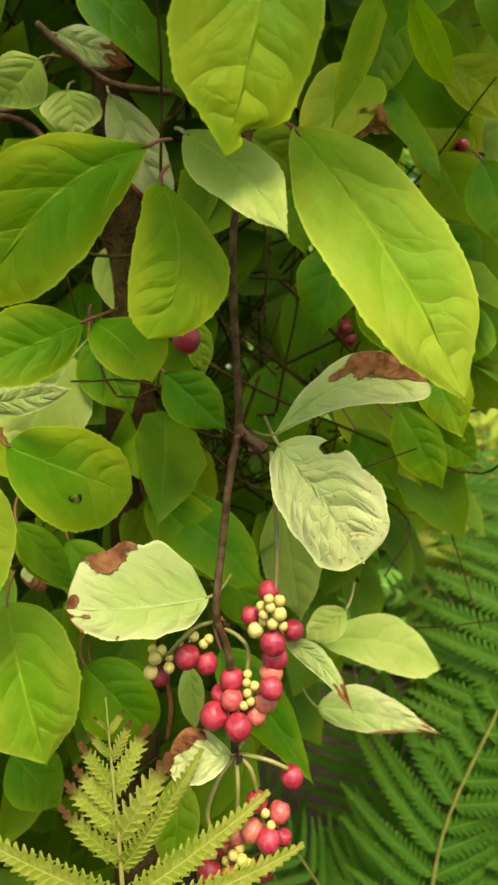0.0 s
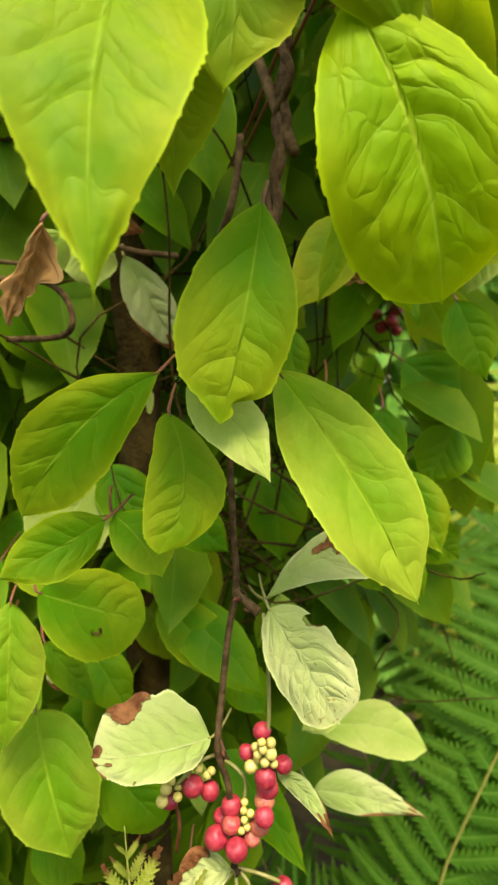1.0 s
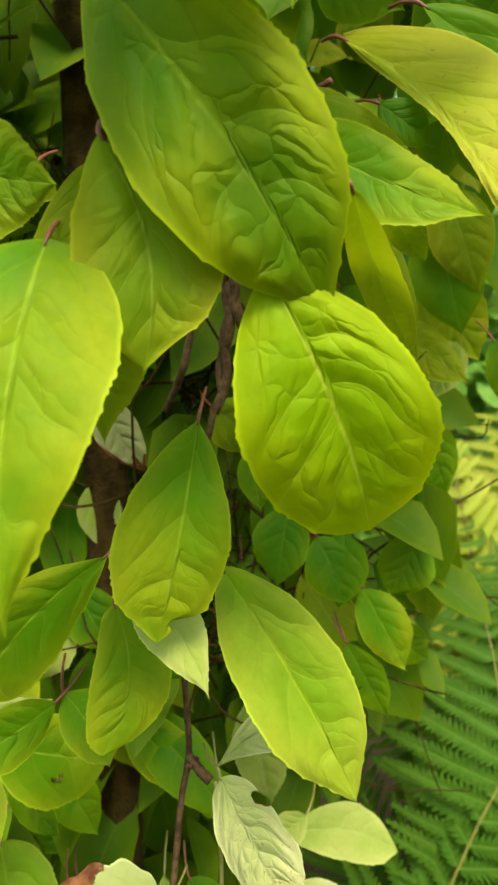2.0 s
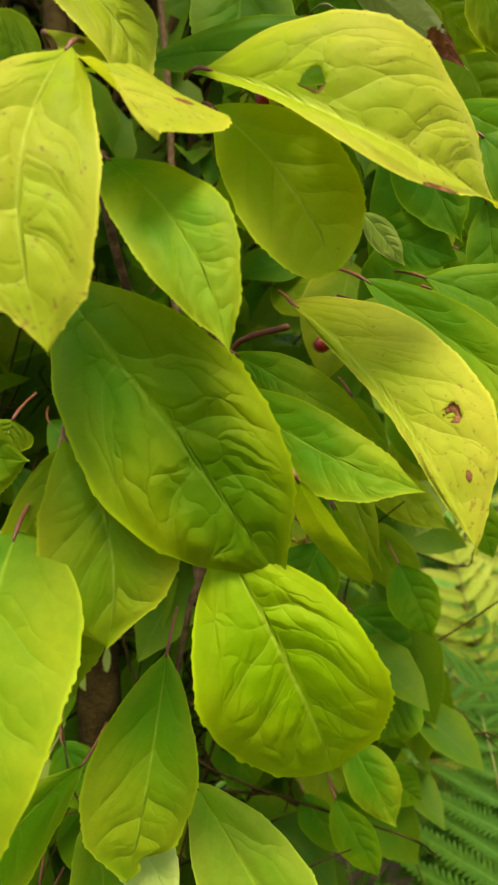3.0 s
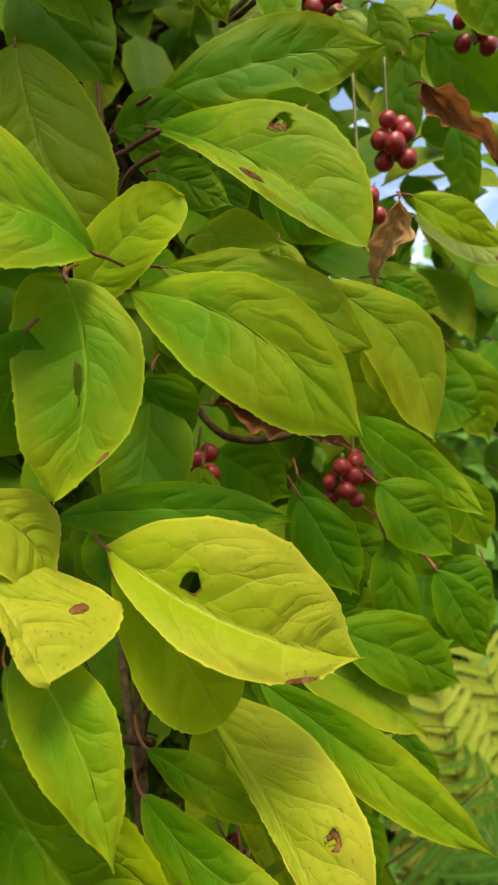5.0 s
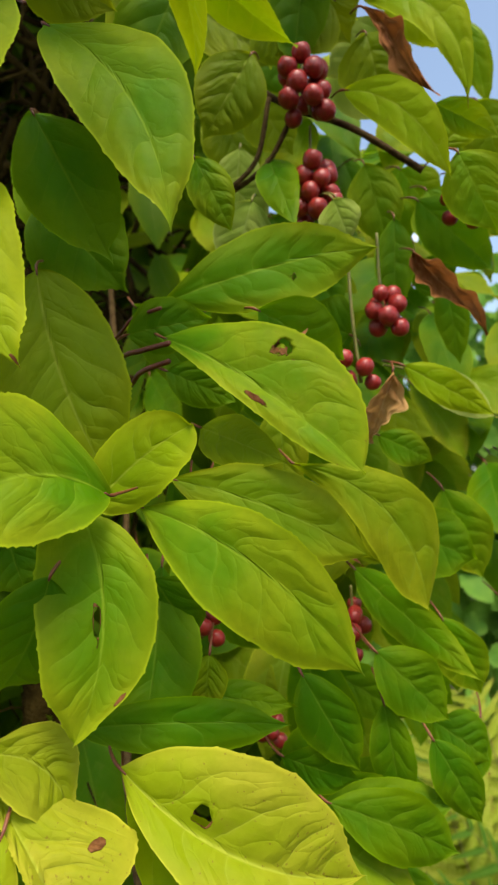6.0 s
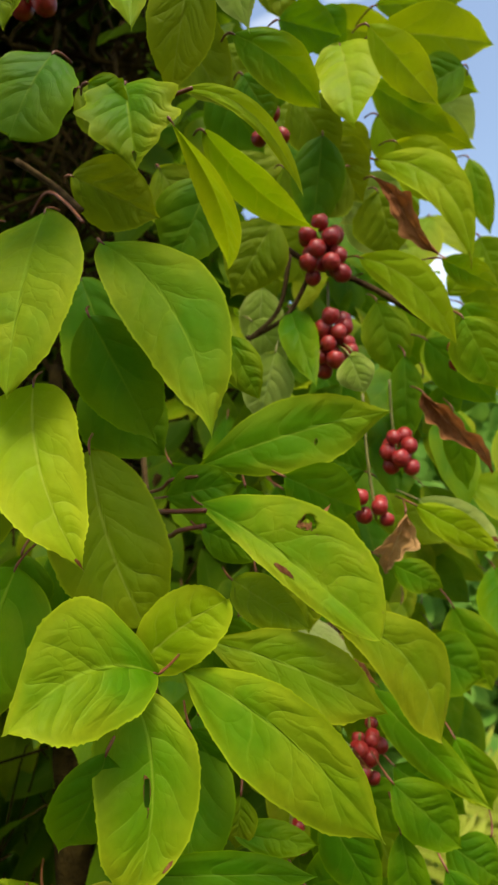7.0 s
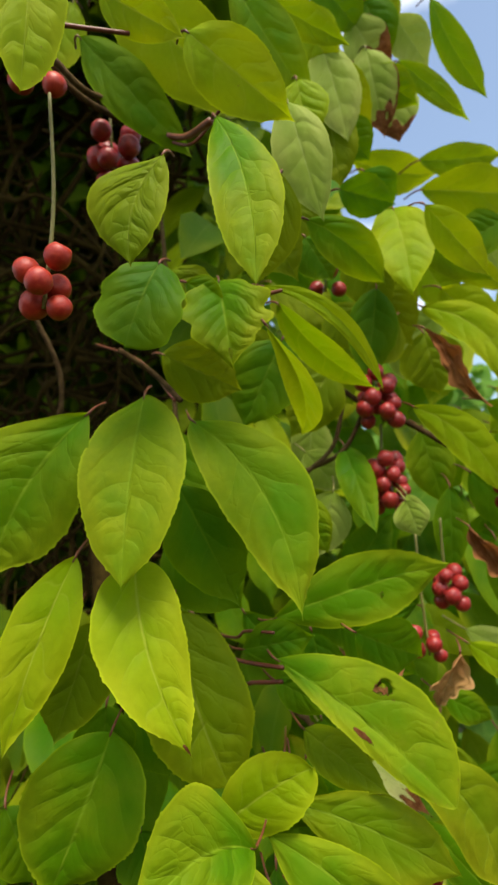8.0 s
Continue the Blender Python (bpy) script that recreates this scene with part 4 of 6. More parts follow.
leaf(vine, (-0.0872, 0.2213, 1.1255), (-0.0467, 0.2463, 1.1032), 0.0391, (0.26, -0.93, 0.26), "green", (0.59, 0.50), roll=-3.9, bow=0.006, sweep=-0.013, fold=0.4, lean=-0.09, hole=(.57, -.4, .05, .07))
leaf(vine, (-0.1055, 0.2598, 1.0524), (-0.0847, 0.2431, 0.9882), 0.0469, (0.30, -0.82, 0.49), "lush", (0.57, 0.65), roll=6.9, bow=0.054, sweep=-0.018, fold=9.4, lean=-0.01)
leaf(vine, (-0.1055, 0.2358, 1.1161), (-0.1065, 0.2257, 1.0526), 0.0309, (0.37, -0.86, 0.35), "lush")
leaf(shoot, (-0.0130, 0.1901, 1.0804), (-0.0532, 0.1711, 1.0840), 0.0299, (0.16, -0.88, 0.44), "pale", (0.52, 0.46), roll=12.1, bow=0.039, sweep=0.047, fold=9.0, lean=-0.32, dead=0.07, wavy=0.05, scar=(.70, -.95, .17, .3))
leaf(shoot, (0.0092, 0.1924, 1.1292), (0.0323, 0.1683, 1.0981), 0.0292, (-0.08, -0.94, 0.34), "pale", (0.52, 0.31), roll=22.6, bow=0.053, sweep=0.017, fold=6.8, lean=0.13, spots=0.5, wavy=0.03, hole=(.30, 1.0, .07, .30))
leaf(shoot, (0.0085, 0.1956, 1.1318), (0.0560, 0.1882, 1.1479), 0.0196, (-0.15, -0.99, 0.04), "pale", (1.03, 0.50), roll=-27.5, bow=0.039, sweep=0.163, fold=6.9, lean=0.04, scar=(.8, .55, .28, .5))
leaf(shoot, (0.0126, 0.1945, 1.0642), (0.0323, 0.1808, 1.0465), 0.0075, (-0.11, -0.88, 0.45), "pale", (0.53, 1.16), roll=2.0, bow=0.051, sweep=0.097, fold=8.2, lean=0.04, dead=0.3)
leaf(vine, (0.0399, 0.3253, 1.0052), (0.1108, 0.3397, 0.9826), 0.0316, (-0.18, -0.86, 0.47), "pale2", (0.77, 0.62), roll=-10.8, bow=0.036, sweep=0.100, fold=6.9, lean=-0.02)
leaf(vine, (0.0372, 0.3143, 0.9738), (0.1014, 0.3018, 0.9652), 0.0228, (-0.20, -0.85, 0.49), "pale", (0.59, 1.32), roll=10.2, bow=0.027, sweep=0.045, fold=5.0, lean=0.16, dead=0.15)
leaf(shoot, (-0.0059, 0.1907, 1.0266), (-0.0275, 0.1805, 1.0287), 0.0168, (0.07, -0.83, 0.55), "pale", (0.96, 0.84), roll=3.3, bow=0.043, sweep=-0.044, fold=7.0, lean=-0.10, dead=0.15, scar=(.75, -.8, .4, .5))
leaf(vine, (-0.0125, 0.2636, 1.0297), (0.0291, 0.2503, 0.9725), 0.0234, (-0.04, -0.86, 0.51), "deep", (0.61, 1.25), roll=-0.4, bow=0.037, sweep=0.019, fold=7.4, lean=-0.01)
leaf(vine, (-0.0553, 0.3207, 1.0886), (0.0085, 0.2787, 1.0482), 0.0327, (0.07, -0.94, 0.34), "deep", (0.90, 0.90), sweep=0.057)
leaf(vine, (0.0177, 0.3428, 1.0829), (0.0309, 0.3563, 1.0047), 0.0347, (-0.07, -0.95, 0.29), "pale2")
leaf(vine, (-0.0381, 0.2788, 1.1524), (-0.0101, 0.2813, 1.1261), 0.0245, (0.09, -1.00, 0.04), "deep")
leaf(vine, (-0.0745, 0.3415, 1.1139), (-0.0279, 0.3354, 1.0954), 0.0267, (0.15, -0.98, 0.13), "deep")
leaf(vine, (0.0521, 0.2556, 1.3029), (0.0328, 0.2549, 1.2480), 0.0182, (-0.14, -0.94, -0.31), "green", (0.77, 1.03), roll=41.6, bow=0.033, sweep=0.033, fold=8.2, lean=0.03)
leaf(vine, (0.0472, 0.1885, 1.2588), (0.0621, 0.1969, 1.2367), 0.0121, (-0.24, -0.93, -0.28), "green", roll=40)
leaf(vine, (-0.0639, 0.2978, 1.2791), (-0.0378, 0.3197, 1.2281), 0.0246, (0.15, -0.94, -0.31), "pale", dead=0.2)
leaf(vine, (-0.0491, 0.1300, 1.2534), (-0.0639, 0.1428, 1.2287), 0.0130, (0.33, -0.88, -0.33), "tan", fold=10, curl=0.1)
leaf(vine, (0.0279, 0.1267, 1.3035), (0.0567, 0.1439, 1.2335), 0.0491, (-0.19, -0.96, -0.19), "bright", (0.73, 0.57), roll=-11.4, bow=0.106, sweep=0.039, fold=13.8, lean=-0.07, pucker=0.9)
leaf(vine, (-0.0104, 0.1174, 1.3334), (-0.0022, 0.1192, 1.2788), 0.0356, (0.27, -0.95, -0.13), "green2", (1.02, 0.78), sweep=0.111)
leaf(vine, (-0.0147, 0.1271, 1.3305), (-0.0159, 0.1353, 1.2603), 0.0321, (0.24, -0.96, -0.13), "olive")
leaf(vine, (-0.0122, 0.1223, 1.3734), (0.0438, 0.1273, 1.2924), 0.0466, (0.16, -0.99, 0.06), "deep2", (0.83, 0.77), roll=10.0, bow=0.099, sweep=0.015, fold=10.9, lean=-0.00)
leaf(vine, (0.0320, 0.1430, 1.3457), (0.0828, 0.1258, 1.3155), 0.0219, (-0.13, -0.99, 0.08), "green", (0.78, 0.89), roll=-3.5, bow=0.055, sweep=-0.070, fold=8.9, lean=-0.02)
leaf(vine, (0.0506, 0.1528, 1.3724), (0.0931, 0.1205, 1.3001), 0.0269, (-0.19, -0.98, 0.05), "yellow", (0.70, 0.66), roll=-27.6, bow=0.071, sweep=0.021, fold=23.2, lean=0.77, spots=0.55, hole=(.63, .5, .028, .10), scar=(.81, .4, .016, .055))
leaf(vine, (0.0034, 0.1140, 1.4016), (0.0333, 0.0960, 1.3482), 0.0246, (0.15, -0.97, -0.19), "green", (0.86, 1.06), roll=-9.9, bow=0.065, sweep=0.073, fold=8.8, lean=-0.02)
leaf(vine, (0.0004, 0.0977, 1.4190), (-0.0016, 0.0826, 1.3482), 0.0311, (0.30, -0.92, -0.25), "yellow", (0.81, 0.71), roll=0.9, bow=0.047, sweep=-0.112, fold=7.7, lean=-0.03, spots=0.6)
leaf(vine, (-0.0089, 0.1090, 1.4298), (0.0205, 0.0910, 1.3950), 0.0336, (0.22, -0.96, -0.19), "yellow", (1.35, 0.44), roll=-56.4, bow=0.022, sweep=-0.003, fold=24.7, lean=0.58, spots=0.5, scar=(0.70, 0.60, .035, .10))
leaf(vine, (-0.0108, 0.0971, 1.4394), (0.0148, 0.1127, 1.4160), 0.0246, (0.28, -0.92, -0.25), "yellow", (1.11, 0.83), roll=-30.1, bow=0.043, sweep=0.194, fold=7.2, lean=0.02)
leaf(vine, (0.0283, 0.1203, 1.4263), (0.1030, 0.1234, 1.3887), 0.0388, (-0.09, -0.99, -0.13), "yellow", (0.82, 0.82), roll=-34.1, bow=0.126, sweep=-0.116, fold=32.6, lean=0.30, spots=0.5, hole=(.33, .2, .035, .11), scar=(.78, -.95, .05, .10))
leaf(vine, (0.0300, 0.1226, 1.4172), (0.0602, 0.1225, 1.3728), 0.0319, (0.02, -1.00, -0.05), "yellow2", (0.84, 0.51), roll=-1.5, bow=0.061, sweep=0.052, fold=9.3, lean=0.02)
leaf(vine, (0.0093, 0.1316, 1.4356), (0.0837, 0.1325, 1.4319), 0.0185, (0.09, -0.99, -0.09), "deep", (0.92, 0.84), roll=-5.7, bow=0.041, sweep=0.029, fold=7.3, lean=-0.02)
leaf(vine, (0.0214, 0.1103, 1.5057), (0.0189, 0.1026, 1.4391), 0.0365, (0.16, -0.86, -0.48), "green", (0.40, 0.61), roll=1.8, bow=0.043, sweep=0.113, fold=7.9, lean=-0.07, hole=(.52, -.1, .14, .045), scar=(.82, .85, .025, .07))
leaf(vine, (0.0135, 0.1010, 1.4876), (-0.0074, 0.1147, 1.4528), 0.0299, (0.26, -0.85, -0.46), "deep", (0.77, 0.90), roll=0.6, bow=0.055, sweep=0.042, fold=8.6, lean=0.04)
leaf(vine, (0.0352, 0.1315, 1.5085), (0.1058, 0.1080, 1.4514), 0.0354, (-0.03, -0.94, -0.34), "green", (1.03, 0.80), roll=-10.4, bow=0.082, sweep=0.093, fold=10.6, lean=-0.13)
leaf(vine, (0.0470, 0.1365, 1.5176), (0.1168, 0.1385, 1.4850), 0.0306, (-0.03, -1.00, -0.08), "green2", (0.96, 0.84), roll=-7.6, bow=0.042, sweep=0.041, fold=7.4, lean=-0.05)
leaf(vine, (0.0939, 0.1703, 1.5241), (0.1504, 0.1931, 1.4572), 0.0352, (-0.17, -0.99, -0.04), "green2", (1.10, 0.64), roll=-19.0, bow=0.036, sweep=0.168, fold=7.0, lean=0.02)
leaf(vine, (0.0394, 0.1550, 1.4874), (0.0323, 0.1346, 1.4270), 0.0305, (0.18, -0.98, 0.07), "deep", (0.96, 0.76), roll=-7.0, bow=0.031, sweep=0.015, fold=6.0, lean=0.04)
leaf(vine, (0.0444, 0.1468, 1.5750), (0.1150, 0.1244, 1.5140), 0.0344, (-0.04, -0.99, -0.09), "green", (0.89, 0.60), roll=-14.5, bow=0.062, sweep=0.027, fold=19.0, lean=0.44, spots=0.3, scar=(.52, -.5, .06, .16), hole=(.48, .66, .036, .13))
leaf(vine, (0.0189, 0.1383, 1.5102), (0.0569, 0.1207, 1.5347), 0.0292, (0.14, -0.99, -0.01), "yellow2", (0.54, 0.47), roll=-15.1, bow=0.045, sweep=0.037, fold=7.4, lean=-0.02)
leaf(vine, (0.0442, 0.1554, 1.5921), (0.1379, 0.1627, 1.6142), 0.0343, (-0.08, -0.95, -0.30), "green", (1.10, 1.06), roll=-5.2, bow=0.027, sweep=0.029, fold=6.5, lean=-0.01, hole=(.57, -.35, .022, .08))
leaf(vine, (0.0124, 0.1099, 1.6819), (0.0552, 0.0988, 1.5929), 0.0391, (0.14, -0.92, -0.35), "green", (0.76, 0.97), roll=-5.5, bow=0.044, sweep=0.111, fold=9.5, lean=0.03)
leaf(vine, (-0.0119, 0.1023, 1.6204), (0.0106, 0.0878, 1.5483), 0.0354, (0.22, -0.97, -0.03), "yellow2", (0.48, 0.80), roll=-3.2, bow=0.059, sweep=-0.072, fold=9.8, lean=-0.08, scar=(.99, 0, .05, .6))
leaf(vine, (0.0013, 0.1308, 1.5988), (0.0219, 0.1397, 1.5233), 0.0475, (0.23, -0.96, -0.17), "olive", (0.60, 0.60), roll=-9.6, bow=0.039, sweep=-0.057, fold=6.3, lean=0.00)
leaf(vine, (0.0469, 0.0958, 1.7384), (0.0959, 0.0916, 1.6847), 0.0076, (-0.02, -0.80, -0.60), "yellow2", (0.83, 0.65), roll=1.1, bow=0.087, sweep=0.159, fold=20.8, lean=0.09)
leaf(vine, (0.0571, 0.1314, 1.7472), (0.1096, 0.1565, 1.7071), 0.0252, (-0.08, -0.88, -0.47), "green", (0.75, 1.02), roll=43.3, bow=0.080, sweep=-0.015, fold=12.1, lean=-0.03)
leaf(vine, (0.1340, 0.1813, 1.7033), (0.1735, 0.1658, 1.6455), 0.0218, (-0.25, -0.85, -0.47), "yellow2", (0.70, 0.80), roll=4.1, bow=0.067, sweep=0.121, fold=9.4, lean=0.02)
leaf(vine, (0.0284, 0.0922, 1.7404), (0.0328, 0.0878, 1.6969), 0.0377, (0.09, -0.85, -0.53), "green", fold=28, pucker=0.5, wavy=0.12, hole=(.85, 0, .05, .1))
leaf(vine, (0.0473, 0.0811, 1.7128), (0.0639, 0.1384, 1.6790), 0.0162, (-0.02, -0.90, -0.44), "green2", (0.91, 0.92), roll=32.1, bow=0.031, sweep=0.137, fold=43.3, lean=0.25)
leaf(vine, (0.0309, 0.0486, 1.7886), (0.0424, 0.0304, 1.7031), 0.0256, (-0.00, -0.81, -0.59), "green", (0.98, 0.77), roll=-0.2, bow=0.049, sweep=0.059, fold=8.0, lean=-0.01)
leaf(vine, (-0.0065, 0.0999, 1.6913), (-0.0130, 0.0788, 1.6082), 0.0421, (0.17, -0.97, -0.18), "green", (0.64, 0.75), roll=14.7, bow=0.047, sweep=-0.011, fold=7.8, lean=0.05)
leaf(vine, (0.0049, 0.1190, 1.6541), (0.0296, 0.1337, 1.5994), 0.0360, (0.20, -0.93, -0.30), "deep", notch=1)
leaf(vine, (0.0046, 0.0763, 1.7416), (-0.0093, 0.0701, 1.7012), 0.0349, (0.14, -0.88, -0.46), "deep", (0.54, 0.38), roll=16.2, bow=0.042, sweep=-0.020, fold=6.6, lean=0.04, wavy=0.04)
leaf(vine, (0.0116, 0.0426, 1.7672), (-0.0023, 0.0461, 1.7228), 0.0300, (0.13, -0.81, -0.57), "olive", (1.00, 0.91), roll=25.1, bow=0.048, sweep=-0.101, fold=6.1, lean=-0.19)
leaf(vine, (0.0734, 0.1192, 1.7870), (0.1140, 0.1355, 1.7568), 0.0242, (-0.17, -0.85, -0.50), "green", (0.84, 0.92), roll=-1.3, bow=0.047, sweep=0.068, fold=7.8, lean=-0.03)
leaf(vine, (0.1327, 0.1685, 1.8240), (0.1313, 0.1474, 1.7570), 0.0340, (-0.26, -0.82, -0.50), "yellow2", (0.48, 0.70), roll=-8.0, bow=0.040, sweep=0.012, fold=7.4, lean=-0.01)
leaf(vine, (-0.0265, 0.1235, 1.5520), (-0.0527, 0.1264, 1.4913), 0.0495, (0.24, -0.93, 0.26), "green", (0.61, 0.76), roll=-7.0, bow=0.049, sweep=0.005, fold=7.9, lean=0.01)
leaf(vine, (0.0307, 0.1069, 1.5110), (-0.0086, 0.0700, 1.5024), 0.0436, (0.19, -0.94, 0.28), "green", (0.82, 0.77), roll=-10.5, bow=0.095, sweep=-0.169, fold=15.6, lean=-0.08)
leaf(vine, (-0.0284, 0.0901, 1.6813), (-0.0665, 0.0904, 1.6167), 0.0489, (0.30, -0.94, -0.18), "green", (1.02, 0.78), roll=3.5, bow=0.054, sweep=-0.077, fold=8.6, lean=-0.10)
leaf(vine, (-0.0354, 0.0980, 1.6230), (-0.0607, 0.0939, 1.5496), 0.0266, (0.31, -0.95, 0.06), "yellow2", (0.82, 1.07), roll=1.3, bow=0.047, sweep=-0.027, fold=7.8, lean=-0.01)
leaf(vine, (-0.0332, 0.1180, 1.5965), (-0.0497, 0.1205, 1.5488), 0.0310, (0.27, -0.96, 0.11), "olive")
leaf(vine, (-0.0618, 0.1704, 1.9945), (-0.0825, 0.1772, 1.9364), 0.0338, (0.21, -0.66, -0.72), "yellow2")
leaf(vine, (-0.0183, 0.0802, 1.8968), (0.0548, 0.0970, 1.8272), 0.0415, (0.05, -0.69, -0.73), "yellow2", stalk=0.1)
leaf(vine, (0.0672, 0.1048, 1.8456), (0.0810, 0.1116, 1.7790), 0.0283, (-0.11, -0.78, -0.62), "pale2")
leaf(vine, (0.0954, 0.1536, 1.9372), (0.1080, 0.1594, 1.8646), 0.0301, (-0.15, -0.72, -0.68), "pale2", (0.96, 0.89), roll=-6.6, bow=0.033, sweep=0.015, fold=6.6, lean=0.02)
leaf(vine, (0.1490, 0.1722, 1.9346), (0.1915, 0.1763, 1.8890), 0.0155, (-0.28, -0.70, -0.65), "green", (0.82, 1.06), roll=-1.9, bow=0.048, sweep=0.010, fold=7.9, lean=-0.00)
leaf(vine, (0.1290, 0.2435, 1.9185), (0.1946, 0.2487, 1.9068), 0.0313, (-0.20, -0.73, -0.65), "yellow2", (0.90, 1.03), roll=-0.9, bow=0.053, sweep=-0.054, fold=8.3, lean=-0.06)
leaf(vine, (0.1590, 0.1927, 1.8531), (0.2397, 0.2127, 1.8572), 0.0330, (-0.31, -0.73, -0.60), "yellow2", (0.85, 1.04), roll=-0.5, bow=0.050, sweep=0.019, fold=8.1, lean=0.02)
leaf(vine, (0.1405, 0.1366, 1.8039), (0.1762, 0.1518, 1.7670), 0.0214, (-0.28, -0.77, -0.57), "yellow2", (0.86, 1.01), roll=0.4, bow=0.048, sweep=0.004, fold=7.9, lean=0.01)
leaf(vine, (0.1524, 0.2018, 1.7753), (0.1955, 0.1899, 1.6960), 0.0244, (-0.28, -0.78, -0.56), "yellow2", (0.67, 1.07), roll=-10.2, bow=0.068, sweep=0.183, fold=8.8, lean=0.06, dead=0.05, spots=0.2)
leaf(vine, (0.1254, 0.2348, 1.4759), (0.1741, 0.2009, 1.4234), 0.0229, (-0.29, -0.95, -0.11), "green")
leaf(vine, (0.0932, 0.2038, 1.4468), (0.1045, 0.2578, 1.3563), 0.0351, (-0.06, -0.97, 0.25), "deep", (0.83, 0.99), roll=-6.3, bow=0.057, sweep=0.038, fold=8.4, lean=0.05)
leaf(vine, (0.0980, 0.1815, 1.3869), (0.1517, 0.1912, 1.3599), 0.0288, (-0.18, -0.91, 0.37), "deep", (1.04, 0.93), roll=11.3, bow=0.058, sweep=0.024, fold=8.9, lean=0.06)
leaf(vine, (0.0713, 0.1474, 1.3779), (0.1473, 0.1520, 1.3144), 0.0208, (-0.20, -0.93, 0.32), "green", fold=20, spots=0.3)
leaf(vine, (0.1693, 0.2183, 1.6369), (0.2014, 0.2134, 1.5882), 0.0184, (-0.33, -0.91, -0.26), "dry", fold=10, curl=0.12)
leaf(vine, (0.1465, 0.1970, 1.5676), (0.1376, 0.2222, 1.5371), 0.0175, (-0.22, -0.97, -0.10), "tan", fold=10, curl=0.12)
leaf(vine, (0.1481, 0.1883, 1.7544), (0.1803, 0.1887, 1.7024), 0.0135, (-0.25, -0.79, -0.56), "dry", fold=10, curl=0.12)
leaf(vine, (0.0721, 0.1688, 1.4872), (0.1138, 0.1732, 1.4542), 0.0135, (-0.19, -0.92, -0.35), "pale", fold=25, scar=(.85, 0, .2, 1.2))
leaf(vine, (0.1536, 0.2042, 1.5722), (0.1970, 0.2072, 1.5447), 0.0173, (-0.32, -0.94, -0.12), "yellow2")
leaf(vine, (0.0613, 0.1497, 1.6526), (0.0751, 0.1566, 1.6217), 0.0188, (0.03, -0.84, -0.55), "green")
leaf(vine, (0.0971, 0.2150, 1.6919), (0.1039, 0.1744, 1.6309), 0.0206, (-0.09, -0.90, -0.42), "deep")
leaf(vine, (0.0414, 0.1741, 1.5206), (0.0653, 0.1761, 1.4941), 0.0318, (-0.02, -0.88, -0.48), "deep")
leaf(vine, (0.0564, 0.1638, 1.5410), (0.0894, 0.1294, 1.5194), 0.0207, (-0.01, -1.00, -0.04), "olive")
leaf(vine, (0.0369, 0.1478, 1.4824), (0.0519, 0.1553, 1.4591), 0.0278, (-0.01, -0.87, -0.50), "deep")
leaf(vine, (-0.0328, 0.1982, 1.5473), (-0.0232, 0.1683, 1.4888), 0.0326, (0.24, -0.79, -0.56), "deep")
leaf(vine, (-0.0532, 0.1369, 1.3319), (-0.0248, 0.1314, 1.3273), 0.0293, (0.35, -0.89, -0.30), "green")
leaf(vine, (0.0478, 0.1181, 1.3208), (0.0735, 0.1606, 1.2832), 0.0139, (-0.15, -0.98, -0.09), "green2", roll=35)
leaf(vine, (0.0580, 0.1329, 1.3235), (0.0783, 0.1665, 1.3134), 0.0092, (-0.18, -0.97, -0.17), "green", roll=30)
leaf(vine, (0.0000, 0.1138, 1.7158), (0.0363, 0.1256, 1.6998), 0.0311, (0.17, -0.82, -0.54), "olive")
leaf(vine, (0.0583, 0.0806, 1.7846), (0.0448, 0.1048, 1.7432), 0.0282, (0.01, -0.78, -0.63), "olive")
leaf(vine, (0.0830, 0.1501, 1.5847), (0.1207, 0.1770, 1.5689), 0.0303, (-0.12, -0.97, -0.20), "deep")
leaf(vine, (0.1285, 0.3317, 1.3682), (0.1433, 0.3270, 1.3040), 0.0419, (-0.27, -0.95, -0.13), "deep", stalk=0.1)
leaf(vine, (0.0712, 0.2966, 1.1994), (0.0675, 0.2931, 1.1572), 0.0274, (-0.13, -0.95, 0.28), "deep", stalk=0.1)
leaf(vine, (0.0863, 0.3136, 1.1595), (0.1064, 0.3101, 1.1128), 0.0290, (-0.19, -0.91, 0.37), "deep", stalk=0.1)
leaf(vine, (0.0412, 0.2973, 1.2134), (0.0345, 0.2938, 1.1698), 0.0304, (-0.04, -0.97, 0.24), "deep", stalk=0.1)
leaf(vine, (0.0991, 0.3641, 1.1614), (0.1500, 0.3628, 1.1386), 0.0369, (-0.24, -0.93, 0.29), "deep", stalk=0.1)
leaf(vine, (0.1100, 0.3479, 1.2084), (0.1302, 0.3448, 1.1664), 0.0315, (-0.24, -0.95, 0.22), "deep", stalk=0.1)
leaf(vine, (0.1330, 0.3587, 1.3399), (0.1635, 0.3551, 1.2908), 0.0420, (-0.30, -0.95, -0.10), "green2", stalk=0.1)
leaf(vine, (0.1318, 0.3222, 1.3855), (0.1495, 0.3176, 1.3262), 0.0345, (-0.31, -0.93, -0.22), "green2", stalk=0.1)
leaf(vine, (0.0436, 0.4095, 1.2190), (0.0326, 0.4016, 1.1443), 0.0369, (-0.09, -0.99, -0.08), "deep", stalk=0.1)
leaf(vine, (0.0136, 0.3832, 1.1601), (0.0205, 0.3761, 1.0926), 0.0420, (-0.04, -1.00, 0.06), "deep", stalk=0.1)
leaf(vine, (0.0726, 0.3002, 1.1361), (0.0945, 0.2959, 1.0957), 0.0235, (-0.27, -0.96, 0.11), "deep", stalk=0.1)
